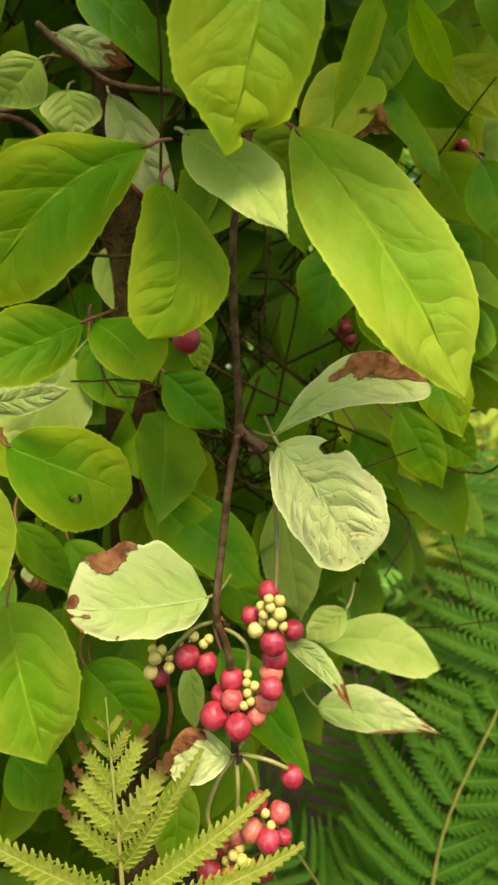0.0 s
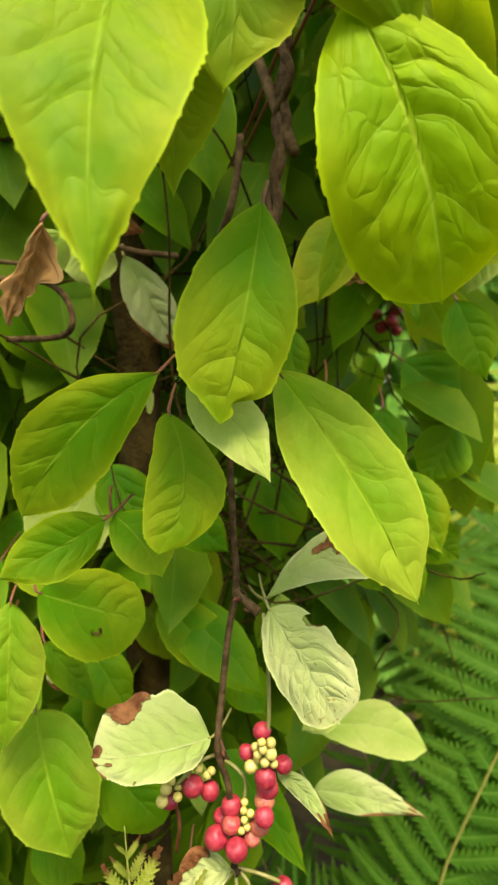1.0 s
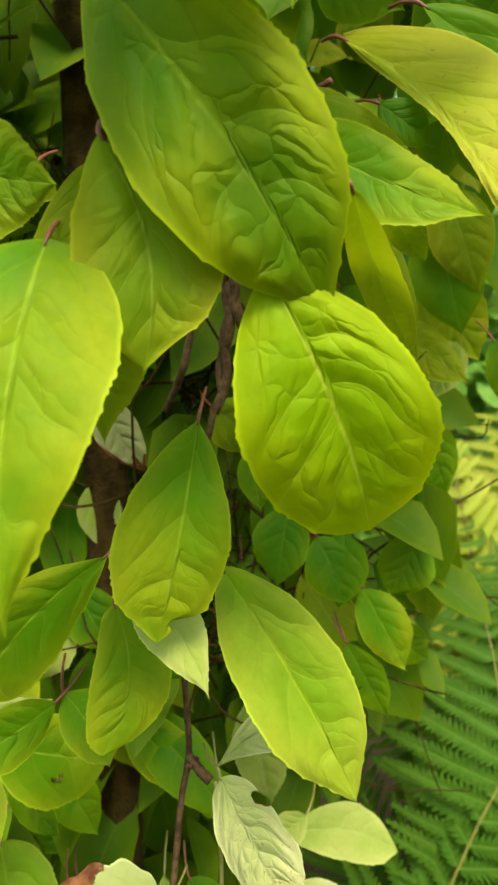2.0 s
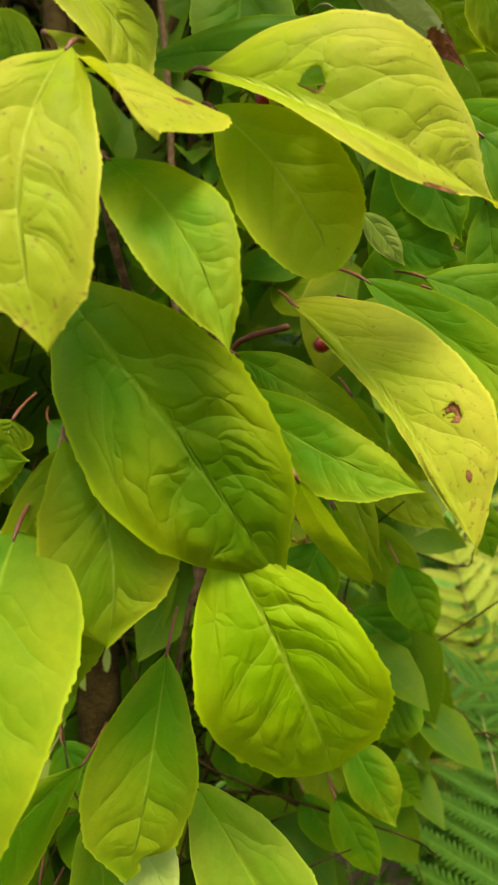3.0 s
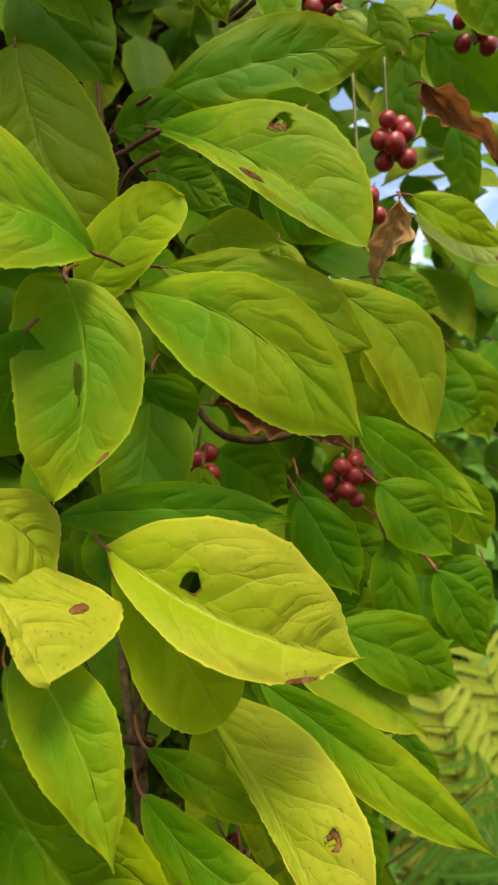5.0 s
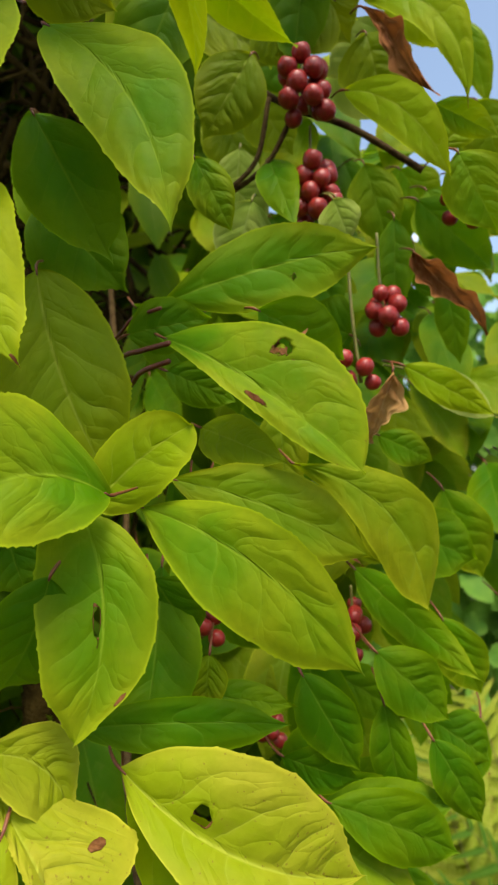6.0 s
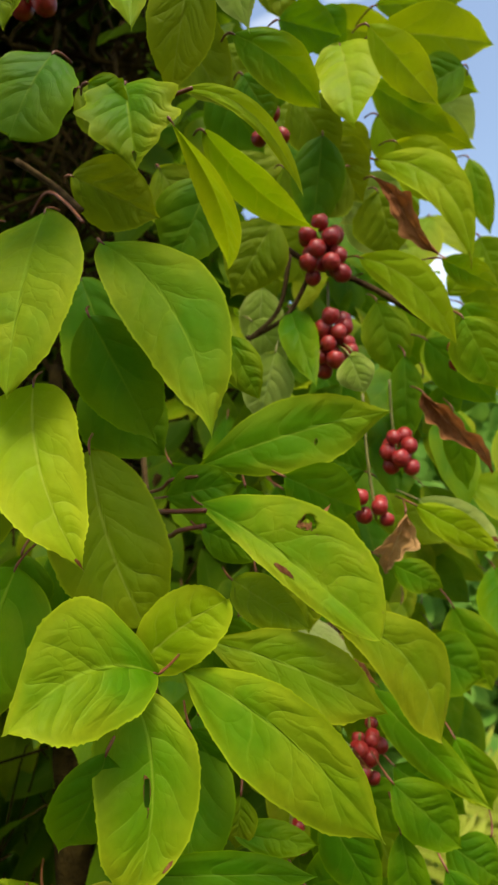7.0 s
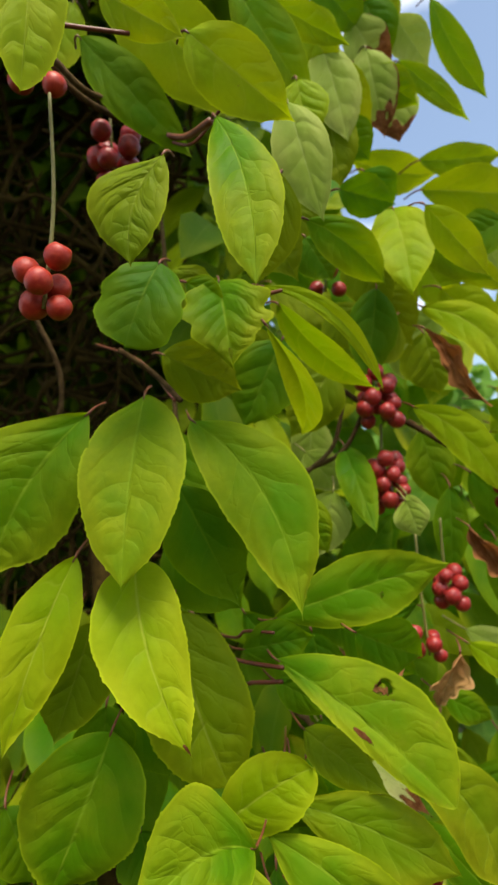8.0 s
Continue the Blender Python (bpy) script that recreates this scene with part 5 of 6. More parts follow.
leaf(vine, (0.0571, 0.3290, 1.1227), (0.0783, 0.3255, 1.0896), 0.0243, (-0.20, -0.97, 0.13), "deep", stalk=0.1)
leaf(vine, (0.1247, 0.3542, 1.1721), (0.1350, 0.3496, 1.1274), 0.0258, (-0.35, -0.94, 0.00), "green2", stalk=0.1)
leaf(vine, (0.1055, 0.3653, 1.2773), (0.1350, 0.3593, 1.2199), 0.0387, (-0.30, -0.92, -0.25), "green2", stalk=0.1)
leaf(vine, (0.0783, 0.3514, 1.3362), (0.1191, 0.3455, 1.2806), 0.0456, (-0.25, -0.88, -0.40), "deep", stalk=0.1)
leaf(vine, (0.0707, 0.3310, 1.3334), (0.0622, 0.3259, 1.2854), 0.0314, (-0.18, -0.89, -0.43), "deep", stalk=0.1)
leaf(vine, (-0.0855, 0.3028, 1.1607), (-0.1157, 0.2978, 1.1129), 0.0456, (0.32, -0.95, 0.04), "pale2", stalk=0.1)
leaf(vine, (-0.0949, 0.2201, 1.1398), (-0.0627, 0.2208, 1.1462), 0.0112, (0.34, -0.94, 0.03), "pale")
leaf(vine, (-0.0729, 0.3394, 1.2219), (-0.0668, 0.3350, 1.1799), 0.0259, (0.20, -0.97, -0.15), "pale2", stalk=0.1)
leaf(vine, (-0.0918, 0.2861, 1.2888), (-0.1103, 0.2839, 1.2679), 0.0224, (0.31, -0.87, -0.39), "pale2")
leaf(vine, (-0.0882, 0.3163, 1.2892), (-0.0841, 0.3137, 1.2646), 0.0290, (0.25, -0.90, -0.36), "pale2", stalk=0.1)
leaf(vine, (-0.0875, 0.2979, 1.3054), (-0.0521, 0.2963, 1.2906), 0.0155, (0.21, -0.88, -0.44), "pale", dead=0.35, stalk=0.1)
leaf(vine, (0.0492, 0.3153, 1.2796), (0.0717, 0.3138, 1.2660), 0.0167, (-0.18, -0.92, -0.36), "tan", fold=10, curl=0.15, stalk=0.1)
leaf(vine, (-0.0759, 0.2870, 1.0104), (-0.0456, 0.2840, 0.9817), 0.0304, (0.18, -0.87, 0.47), "deep", stalk=0.1)
leaf(vine, (-0.0288, 0.2440, 0.9840), (-0.0324, 0.2393, 0.9390), 0.0192, (0.10, -0.78, 0.61), "lush")
leaf(vine, (-0.0291, 0.2871, 1.0118), (-0.0264, 0.2837, 0.9790), 0.0124, (0.09, -0.88, 0.47), "pale2", stalk=0.1)
leaf(vine, (-0.1234, 0.3014, 0.9559), (-0.0970, 0.2985, 0.9282), 0.0295, (0.29, -0.79, 0.55), "deep", stalk=0.1)
leaf(vine, (-0.0979, 0.2551, 1.0894), (-0.0729, 0.2520, 1.0603), 0.0156, (0.31, -0.91, 0.27), "deep")
leaf(vine, (-0.0882, 0.2934, 1.0719), (-0.0649, 0.2894, 1.0336), 0.0263, (0.24, -0.92, 0.31), "deep", stalk=0.1)
leaf(vine, (-0.0657, 0.3348, 1.0832), (-0.0424, 0.3308, 1.0444), 0.0313, (0.16, -0.96, 0.25), "olive", stalk=0.1)
leaf(vine, (-0.1047, 0.2926, 1.0637), (-0.0998, 0.2907, 1.0454), 0.0152, (0.32, -0.90, 0.30), "pale", dead=0.5, stalk=0.1)
leaf(vine, (-0.0772, 0.3036, 1.1689), (-0.0566, 0.2998, 1.1320), 0.0304, (0.22, -0.98, -0.00), "deep", stalk=0.1)
leaf(vine, (-0.0193, 0.2234, 1.1709), (-0.0159, 0.2212, 1.1503), 0.0101, (0.08, -1.00, -0.05), "lush")
leaf(vine, (0.0501, 0.3092, 1.0302), (0.0290, 0.3075, 1.0142), 0.0177, (-0.12, -0.92, 0.38), "pale2", stalk=0.1)
leaf(vine, (0.0759, 0.3194, 1.1279), (0.0935, 0.3178, 1.1119), 0.0177, (-0.26, -0.96, 0.09), "deep", stalk=0.1)
leaf(vine, (-0.0003, 0.3140, 1.2673), (0.0327, 0.3114, 1.2427), 0.0304, (-0.05, -0.95, -0.32), "olive", stalk=0.1)
leaf(vine, (0.0217, 0.3114, 1.2427), (0.0272, 0.3078, 1.2086), 0.0194, (-0.08, -0.97, -0.24), "deep", stalk=0.1)
leaf(vine, (-0.0933, 0.3382, 1.0190), (-0.1126, 0.3348, 0.9871), 0.0355, (0.27, -0.88, 0.39), "deep", stalk=0.1)
leaf(vine, (0.1052, 0.3589, 1.1202), (0.1332, 0.3568, 1.1006), 0.0299, (-0.31, -0.94, 0.10), "deep", stalk=0.1)
leaf(vine, (-0.0143, 0.3308, 1.0444), (0.0090, 0.3275, 1.0135), 0.0282, (0.01, -0.94, 0.35), "deep", stalk=0.1)
leaf(vine, (-0.0155, 0.1246, 1.4255), (-0.0374, 0.1237, 1.4412), 0.0235, (0.33, -0.83, -0.44), "green")
leaf(vine, (-0.0199, 0.1519, 1.5054), (-0.0118, 0.1530, 1.4785), 0.0304, (0.22, -0.78, -0.59), "deep")
leaf(vine, (0.0502, 0.1789, 1.5210), (0.0527, 0.1806, 1.4798), 0.0286, (-0.04, -0.84, -0.54), "deep")
leaf(vine, (0.0677, 0.1883, 1.5406), (0.0723, 0.1903, 1.4947), 0.0210, (-0.10, -0.82, -0.56), "deep")
leaf(vine, (0.0926, 0.2080, 1.5573), (0.0929, 0.2101, 1.5085), 0.0252, (-0.16, -0.81, -0.56), "green2")
leaf(vine, (0.1134, 0.2202, 1.5135), (0.1389, 0.2216, 1.4902), 0.0249, (-0.27, -0.85, -0.46), "green2")
leaf(vine, (0.1302, 0.2005, 1.5114), (0.1446, 0.2024, 1.4718), 0.0254, (-0.32, -0.83, -0.45), "green2")
leaf(vine, (0.0733, 0.1542, 1.4001), (0.0858, 0.1551, 1.3834), 0.0083, (-0.19, -0.97, -0.17), "pale2")
leaf(vine, (0.0812, 0.1841, 1.4049), (0.1128, 0.1851, 1.3930), 0.0201, (-0.23, -0.96, -0.17), "deep")
leaf(vine, (0.0323, 0.1503, 1.3574), (0.0767, 0.1522, 1.3292), 0.0153, (-0.07, -1.00, 0.07), "green")
leaf(vine, (0.0926, 0.1956, 1.3747), (0.1340, 0.1977, 1.3400), 0.0254, (-0.29, -0.96, 0.00), "deep")
leaf(vine, (0.1067, 0.2052, 1.3886), (0.1404, 0.2064, 1.3724), 0.0161, (-0.31, -0.95, -0.09), "green")
leaf(vine, (0.0613, 0.2086, 1.2897), (0.0463, 0.2097, 1.2583), 0.0277, (-0.05, -0.95, 0.31), "deep")
leaf(vine, (0.0623, 0.1678, 1.3081), (0.0737, 0.1691, 1.2816), 0.0118, (-0.12, -0.95, 0.28), "green", roll=35)
leaf(vine, (0.0526, 0.2081, 1.2993), (0.0614, 0.2085, 1.2920), 0.0104, (-0.06, -0.97, 0.24), "dry")
leaf(vine, (0.0915, 0.3418, 1.2259), (0.1319, 0.3438, 1.1929), 0.0420, (-0.17, -0.92, 0.35), "deep", stalk=0.1)
leaf(vine, (0.1163, 0.3209, 1.2581), (0.1343, 0.3230, 1.2144), 0.0299, (-0.21, -0.93, 0.31), "deep", stalk=0.1)
leaf(vine, (-0.0383, 0.1549, 1.3402), (-0.0424, 0.1553, 1.3294), 0.0166, (0.38, -0.92, 0.10), "olive")
leaf(vine, (0.1510, 0.2708, 1.4585), (0.1744, 0.2745, 1.4200), 0.0335, (-0.28, -0.96, -0.07), "deep", stalk=0.1)
leaf(vine, (0.1413, 0.2741, 1.4244), (0.1818, 0.2771, 1.3933), 0.0335, (-0.28, -0.96, 0.02), "deep", stalk=0.1)
leaf(vine, (0.1850, 0.2468, 1.3947), (0.1608, 0.2504, 1.3578), 0.0277, (-0.33, -0.94, 0.12), "deep", stalk=0.1)
leaf(vine, (0.0914, 0.1773, 1.4379), (0.1123, 0.1812, 1.3980), 0.0249, (-0.15, -0.99, -0.00), "deep")
leaf(vine, (0.0845, 0.2081, 1.5859), (0.1263, 0.2111, 1.5552), 0.0310, (-0.13, -0.86, -0.50), "deep", stalk=0.1)
leaf(vine, (0.0652, 0.1781, 1.5848), (0.0732, 0.1817, 1.5478), 0.0242, (-0.01, -0.85, -0.53), "deep")
leaf(vine, (0.0580, 0.1841, 1.5235), (0.0415, 0.1884, 1.4789), 0.0311, (0.06, -0.94, -0.33), "deep")
leaf(vine, (0.0681, 0.1889, 1.3707), (0.0870, 0.1903, 1.3564), 0.0155, (-0.05, -0.98, 0.21), "deep")
leaf(vine, (0.0580, 0.2082, 1.4815), (0.0972, 0.2090, 1.4742), 0.0194, (-0.04, -0.97, -0.22), "dry", fold=50)
leaf(vine, (0.1081, 0.2642, 1.4231), (0.1561, 0.2673, 1.3910), 0.0266, (-0.20, -0.98, 0.03), "deep", stalk=0.1)
leaf(vine, (0.1702, 0.2418, 1.4462), (0.1871, 0.2457, 1.4069), 0.0277, (-0.35, -0.94, -0.03), "green", stalk=0.1)
leaf(vine, (0.1482, 0.3559, 1.3060), (0.1348, 0.3598, 1.2666), 0.0258, (-0.17, -0.94, 0.30), "pale2", stalk=0.1)
leaf(vine, (0.1528, 0.3063, 1.2998), (0.1665, 0.3101, 1.2606), 0.0194, (-0.23, -0.91, 0.34), "deep", stalk=0.1)
leaf(vine, (0.0472, 0.1905, 1.3544), (0.0651, 0.1936, 1.3227), 0.0266, (0.04, -0.95, 0.30), "olive")
leaf(vine, (0.0318, 0.1593, 1.7494), (0.0509, 0.1665, 1.7087), 0.0332, (0.08, -0.79, -0.61), "olive", stalk=0.1)
leaf(vine, (0.0905, 0.1922, 1.7351), (0.0633, 0.1996, 1.6937), 0.0365, (-0.02, -0.84, -0.54), "olive", stalk=0.1)
leaf(vine, (0.0832, 0.2456, 1.7203), (0.0766, 0.2536, 1.6761), 0.0280, (-0.03, -0.89, -0.45), "pale2", stalk=0.1)
leaf(vine, (0.1210, 0.1839, 1.7807), (0.1109, 0.1941, 1.7239), 0.0304, (-0.12, -0.78, -0.62), "deep", stalk=0.1)
leaf(vine, (0.1255, 0.2104, 1.8028), (0.1524, 0.2158, 1.7723), 0.0365, (-0.16, -0.76, -0.63), "olive", stalk=0.1)
leaf(vine, (0.1750, 0.2340, 1.7843), (0.1347, 0.2391, 1.7562), 0.0298, (-0.20, -0.79, -0.58), "pale2", stalk=0.1)
leaf(vine, (0.1556, 0.2479, 1.7067), (0.1677, 0.2570, 1.6560), 0.0315, (-0.23, -0.89, -0.40), "green", stalk=0.1)
leaf(vine, (0.1660, 0.2351, 1.6649), (0.1633, 0.2452, 1.6082), 0.0216, (-0.25, -0.92, -0.31), "deep", stalk=0.1)
leaf(vine, (0.1792, 0.2334, 1.6738), (0.2208, 0.2409, 1.6318), 0.0315, (-0.33, -0.88, -0.34), "deep", stalk=0.1)
leaf(vine, (0.1926, 0.2412, 1.6305), (0.1984, 0.2500, 1.5813), 0.0183, (-0.33, -0.92, -0.22), "deep", stalk=0.1)
leaf(vine, (0.0297, 0.1542, 1.5794), (0.0646, 0.1533, 1.5841), 0.0232, (0.09, -0.97, -0.23), "deep")
leaf(vine, (0.0444, 0.1569, 1.5640), (0.0726, 0.1595, 1.5493), 0.0183, (0.04, -0.99, -0.14), "deep")
leaf(vine, (0.1434, 0.2267, 1.5420), (0.1711, 0.2294, 1.5267), 0.0183, (-0.25, -0.97, -0.04), "green", stalk=0.1)
leaf(vine, (0.1844, 0.2621, 1.5140), (0.2045, 0.2713, 1.4621), 0.0332, (-0.32, -0.94, 0.08), "green", stalk=0.1)
leaf(vine, (0.1254, 0.1939, 1.4418), (0.1560, 0.1996, 1.4093), 0.0284, (-0.22, -0.93, 0.29), "deep", stalk=0.1)
leaf(vine, (0.1546, 0.2211, 1.4032), (0.1807, 0.2247, 1.3824), 0.0277, (-0.27, -0.90, 0.35), "deep", stalk=0.1)
leaf(vine, (0.1276, 0.1980, 1.4188), (0.1336, 0.2070, 1.3686), 0.0194, (-0.18, -0.91, 0.38), "deep", stalk=0.1)
leaf(vine, (0.1454, 0.1902, 1.4052), (0.1650, 0.1970, 1.3673), 0.0199, (-0.25, -0.88, 0.40), "deep")
leaf(vine, (0.0938, 0.1954, 1.3771), (0.1571, 0.1952, 1.3776), 0.0224, (-0.17, -0.89, 0.42), "deep")
leaf(vine, (0.1556, 0.2055, 1.8300), (0.2060, 0.2115, 1.7956), 0.0266, (-0.25, -0.71, -0.66), "green", stalk=0.1)
leaf(vine, (0.1782, 0.2260, 1.8288), (0.2266, 0.2314, 1.7979), 0.0210, (-0.29, -0.72, -0.63), "yellow2", stalk=0.1)
leaf(vine, (0.1813, 0.1744, 1.6631), (0.1979, 0.1811, 1.6253), 0.0304, (-0.36, -0.85, -0.37), "green", stalk=0.1)
leaf(vine, (0.1858, 0.2063, 1.7120), (0.2188, 0.2096, 1.6928), 0.0172, (-0.34, -0.81, -0.47), "green", stalk=0.1)
leaf(vine, (0.1908, 0.2194, 1.6954), (0.2148, 0.2157, 1.7159), 0.0194, (-0.34, -0.82, -0.47), "yellow2", stalk=0.1)
leaf(vine, (0.1240, 0.1868, 1.6510), (0.1311, 0.1904, 1.6309), 0.0200, (-0.18, -0.91, -0.37), "pale2", stalk=0.1)
leaf(vine, (0.0309, 0.1664, 1.5964), (0.0637, 0.1744, 1.5511), 0.0232, (0.08, -0.98, -0.19), "deep", stalk=0.1)
leaf(vine, (0.0552, 0.1619, 1.4513), (0.0514, 0.1659, 1.4289), 0.0161, (0.06, -0.96, 0.29), "green2")
leaf(vine, (0.0507, 0.1647, 1.4358), (0.0881, 0.1658, 1.4286), 0.0138, (0.00, -0.95, 0.31), "deep")
leaf(vine, (0.0840, 0.2166, 1.3725), (0.1154, 0.2080, 1.4201), 0.0294, (-0.09, -0.93, 0.36), "deep", stalk=0.1)
leaf(vine, (0.1546, 0.2456, 1.4929), (0.1939, 0.2488, 1.4748), 0.0376, (-0.28, -0.95, 0.10), "deep", stalk=0.1)
leaf(vine, (0.0916, 0.2348, 1.6105), (0.1265, 0.2278, 1.6492), 0.0258, (-0.11, -0.95, -0.31), "deep", stalk=0.1)
leaf(vine, (0.1319, 0.2175, 1.5935), (0.1084, 0.2156, 1.6041), 0.0335, (-0.15, -0.96, -0.23), "deep", stalk=0.1)
leaf(vine, (-0.0355, 0.1531, 1.5581), (-0.0403, 0.1593, 1.5232), 0.0288, (0.38, -0.92, -0.07), "deep")
leaf(vine, (0.1422, 0.2559, 1.7756), (0.1843, 0.2609, 1.7473), 0.0332, (-0.21, -0.81, -0.54), "pale2", stalk=0.1)
leaf(vine, (0.1863, 0.2745, 1.6713), (0.1661, 0.2698, 1.6980), 0.0258, (-0.25, -0.89, -0.39), "green", stalk=0.1)
leaf(vine, (-0.0335, 0.0864, 1.8722), (0.0194, 0.1015, 1.8105), 0.0263, (0.12, -0.72, -0.68), "deep", stalk=0.1)
leaf(vine, (0.0205, 0.0619, 1.8451), (0.0664, 0.0719, 1.8034), 0.0324, (-0.03, -0.71, -0.70), "yellow2")
leaf(vine, (0.0427, 0.1041, 1.9224), (0.0846, 0.1215, 1.8516), 0.0289, (-0.07, -0.69, -0.72), "green", stalk=0.1)
leaf(vine, (0.0992, 0.1574, 1.8313), (0.1323, 0.1598, 1.8208), 0.0249, (-0.20, -0.80, -0.57), "deep", stalk=0.1)
leaf(vine, (0.1649, 0.2043, 1.8844), (0.2241, 0.2045, 1.8869), 0.0226, (-0.33, -0.74, -0.58), "green", (0.86, 1.03), roll=1.8, bow=0.051, sweep=-0.019, fold=8.1, lean=-0.03, stalk=0.1)
leaf(vine, (0.1686, 0.2082, 1.7908), (0.2075, 0.2173, 1.7531), 0.0332, (-0.35, -0.85, -0.39), "yellow2", stalk=0.1)
leaf(vine, (0.1732, 0.1632, 1.9744), (0.2065, 0.1787, 1.9081), 0.0204, (-0.30, -0.66, -0.69), "green", (0.94, 0.90), roll=5.6, bow=0.041, sweep=-0.034, fold=7.5, lean=-0.02, stalk=0.1)
leaf(vine, (0.0625, 0.1303, 1.9407), (0.1111, 0.1372, 1.9117), 0.0199, (-0.12, -0.66, -0.74), "green", stalk=0.1)
leaf(vine, (0.1343, 0.1784, 1.9932), (0.1501, 0.1883, 1.9530), 0.0329, (-0.21, -0.66, -0.72), "deep", stalk=0.1)
leaf(vine, (0.1289, 0.1700, 1.9444), (0.1381, 0.1846, 1.8862), 0.0313, (-0.21, -0.71, -0.67), "pale2", dead=0.3, stalk=0.1)
leaf(vine, (0.1307, 0.1736, 1.9300), (0.1612, 0.1793, 1.9062), 0.0258, (-0.23, -0.71, -0.67), "green", stalk=0.1)
leaf(vine, (0.0427, 0.1307, 1.8166), (0.0700, 0.1433, 1.7652), 0.0335, (-0.06, -0.84, -0.54), "olive", stalk=0.1)
leaf(vine, (0.0041, 0.1144, 1.7593), (0.0248, 0.1199, 1.7368), 0.0249, (0.07, -0.88, -0.47), "olive", stalk=0.1)
leaf(vine, (0.1077, 0.1838, 1.8082), (0.1297, 0.1941, 1.7664), 0.0315, (-0.21, -0.86, -0.46), "olive", stalk=0.1)
leaf(vine, (0.1331, 0.1941, 1.7662), (0.1038, 0.2007, 1.7408), 0.0385, (-0.21, -0.90, -0.38), "olive", stalk=0.1)
leaf(vine, (-0.0031, 0.1459, 1.6342), (0.0306, 0.1547, 1.5976), 0.0415, (0.07, -1.00, -0.04), "deep", stalk=0.1)
leaf(vine, (0.0861, 0.2003, 1.6606), (0.0740, 0.2099, 1.6228), 0.0299, (-0.12, -0.99, -0.11), "pale2", stalk=0.1)
leaf(vine, (0.0748, 0.2336, 1.6929), (0.0954, 0.2399, 1.6668), 0.0258, (-0.12, -0.97, -0.19), "pale2", stalk=0.1)
leaf(vine, (0.1560, 0.2153, 1.7631), (0.1647, 0.2251, 1.7234), 0.0406, (-0.30, -0.90, -0.33), "olive", stalk=0.1)
leaf(vine, (0.2113, 0.1977, 1.8312), (0.1773, 0.2020, 1.8153), 0.0295, (-0.35, -0.80, -0.49), "deep", stalk=0.1)
leaf(vine, (-0.0613, 0.1274, 1.5866), (-0.0780, 0.1357, 1.5539), 0.0299, (0.34, -0.93, 0.11), "green")
leaf(vine, (-0.0268, 0.1651, 1.5581), (-0.0013, 0.1740, 1.5220), 0.0332, (0.15, -0.97, 0.19), "deep", stalk=0.1)
leaf(vine, (-0.0817, 0.1553, 1.5171), (-0.0708, 0.1640, 1.4821), 0.0284, (0.32, -0.90, 0.30), "deep", stalk=0.1)
leaf(vine, (0.0779, 0.1641, 1.8053), (0.0929, 0.1706, 1.7788), 0.0266, (-0.13, -0.86, -0.50), "deep", stalk=0.1)
leaf(vine, (0.0143, 0.0886, 1.7385), (0.0311, 0.0911, 1.7280), 0.0149, (0.05, -0.88, -0.47), "green")
leaf(vine, (-0.0258, 0.0036, 1.8325), (-0.0307, 0.0100, 1.7659), 0.0235, (0.28, -0.62, -0.73), "yellow2", (0.7, 0.6))
leaf(vine, (-0.0180, 0.0571, 1.8653), (0.0203, 0.0628, 1.8415), 0.0224, (0.10, -0.65, -0.75), "yellow2")
leaf(vine, (0.1359, 0.2505, 1.5152), (0.1560, 0.2527, 1.4704), 0.0360, (-0.31, -0.87, -0.40), "green2", stalk=0.1)
leaf(vine, (0.1789, 0.2576, 1.6338), (0.2068, 0.2565, 1.6442), 0.0243, (-0.33, -0.75, -0.57), "deep", stalk=0.1)
leaf(vine, (0.0983, 0.1612, 1.8902), (0.1033, 0.1717, 1.8414), 0.0299, (-0.11, -0.72, -0.68), "olive", stalk=0.1)
leaf(vine, (0.1481, 0.1916, 1.9365), (0.1527, 0.2004, 1.8960), 0.0332, (-0.20, -0.69, -0.70), "pale2", dead=0.3, stalk=0.1)
leaf(vine, (0.1224, 0.1869, 1.8653), (0.1398, 0.1923, 1.8396), 0.0280, (-0.18, -0.75, -0.63), "deep", stalk=0.1)
leaf(vine, (0.1622, 0.2175, 1.8172), (0.1837, 0.2251, 1.7817), 0.0295, (-0.27, -0.82, -0.51), "yellow2", stalk=0.1)
leaf(vine, (0.1207, 0.2036, 1.7887), (0.1463, 0.2111, 1.7530), 0.0403, (-0.20, -0.85, -0.48), "olive", stalk=0.1)
leaf(vine, (0.0731, 0.1064, 1.8605), (0.0776, 0.1140, 1.8252), 0.0290, (-0.06, -0.68, -0.73), "yellow2", stalk=0.1)
leaf(vine, (0.1075, 0.1710, 1.8917), (0.1244, 0.1769, 1.8641), 0.0273, (-0.14, -0.71, -0.69), "deep", stalk=0.1)
leaf(vine, (0.1901, 0.2239, 1.8594), (0.2327, 0.2285, 1.8368), 0.0221, (-0.29, -0.73, -0.62), "green", stalk=0.1)
leaf(vine, (0.2105, 0.2444, 1.8589), (0.2348, 0.2522, 1.8195), 0.0271, (-0.31, -0.75, -0.59), "pale2", stalk=0.1)
leaf(vine, (0.2417, 0.2814, 1.8270), (0.2543, 0.2926, 1.7694), 0.0187, (-0.35, -0.80, -0.49), "green", stalk=0.1)
leaf(vine, (0.2197, 0.2734, 1.7107), (0.2440, 0.2812, 1.6712), 0.0348, (-0.36, -0.88, -0.31), "green", stalk=0.1)
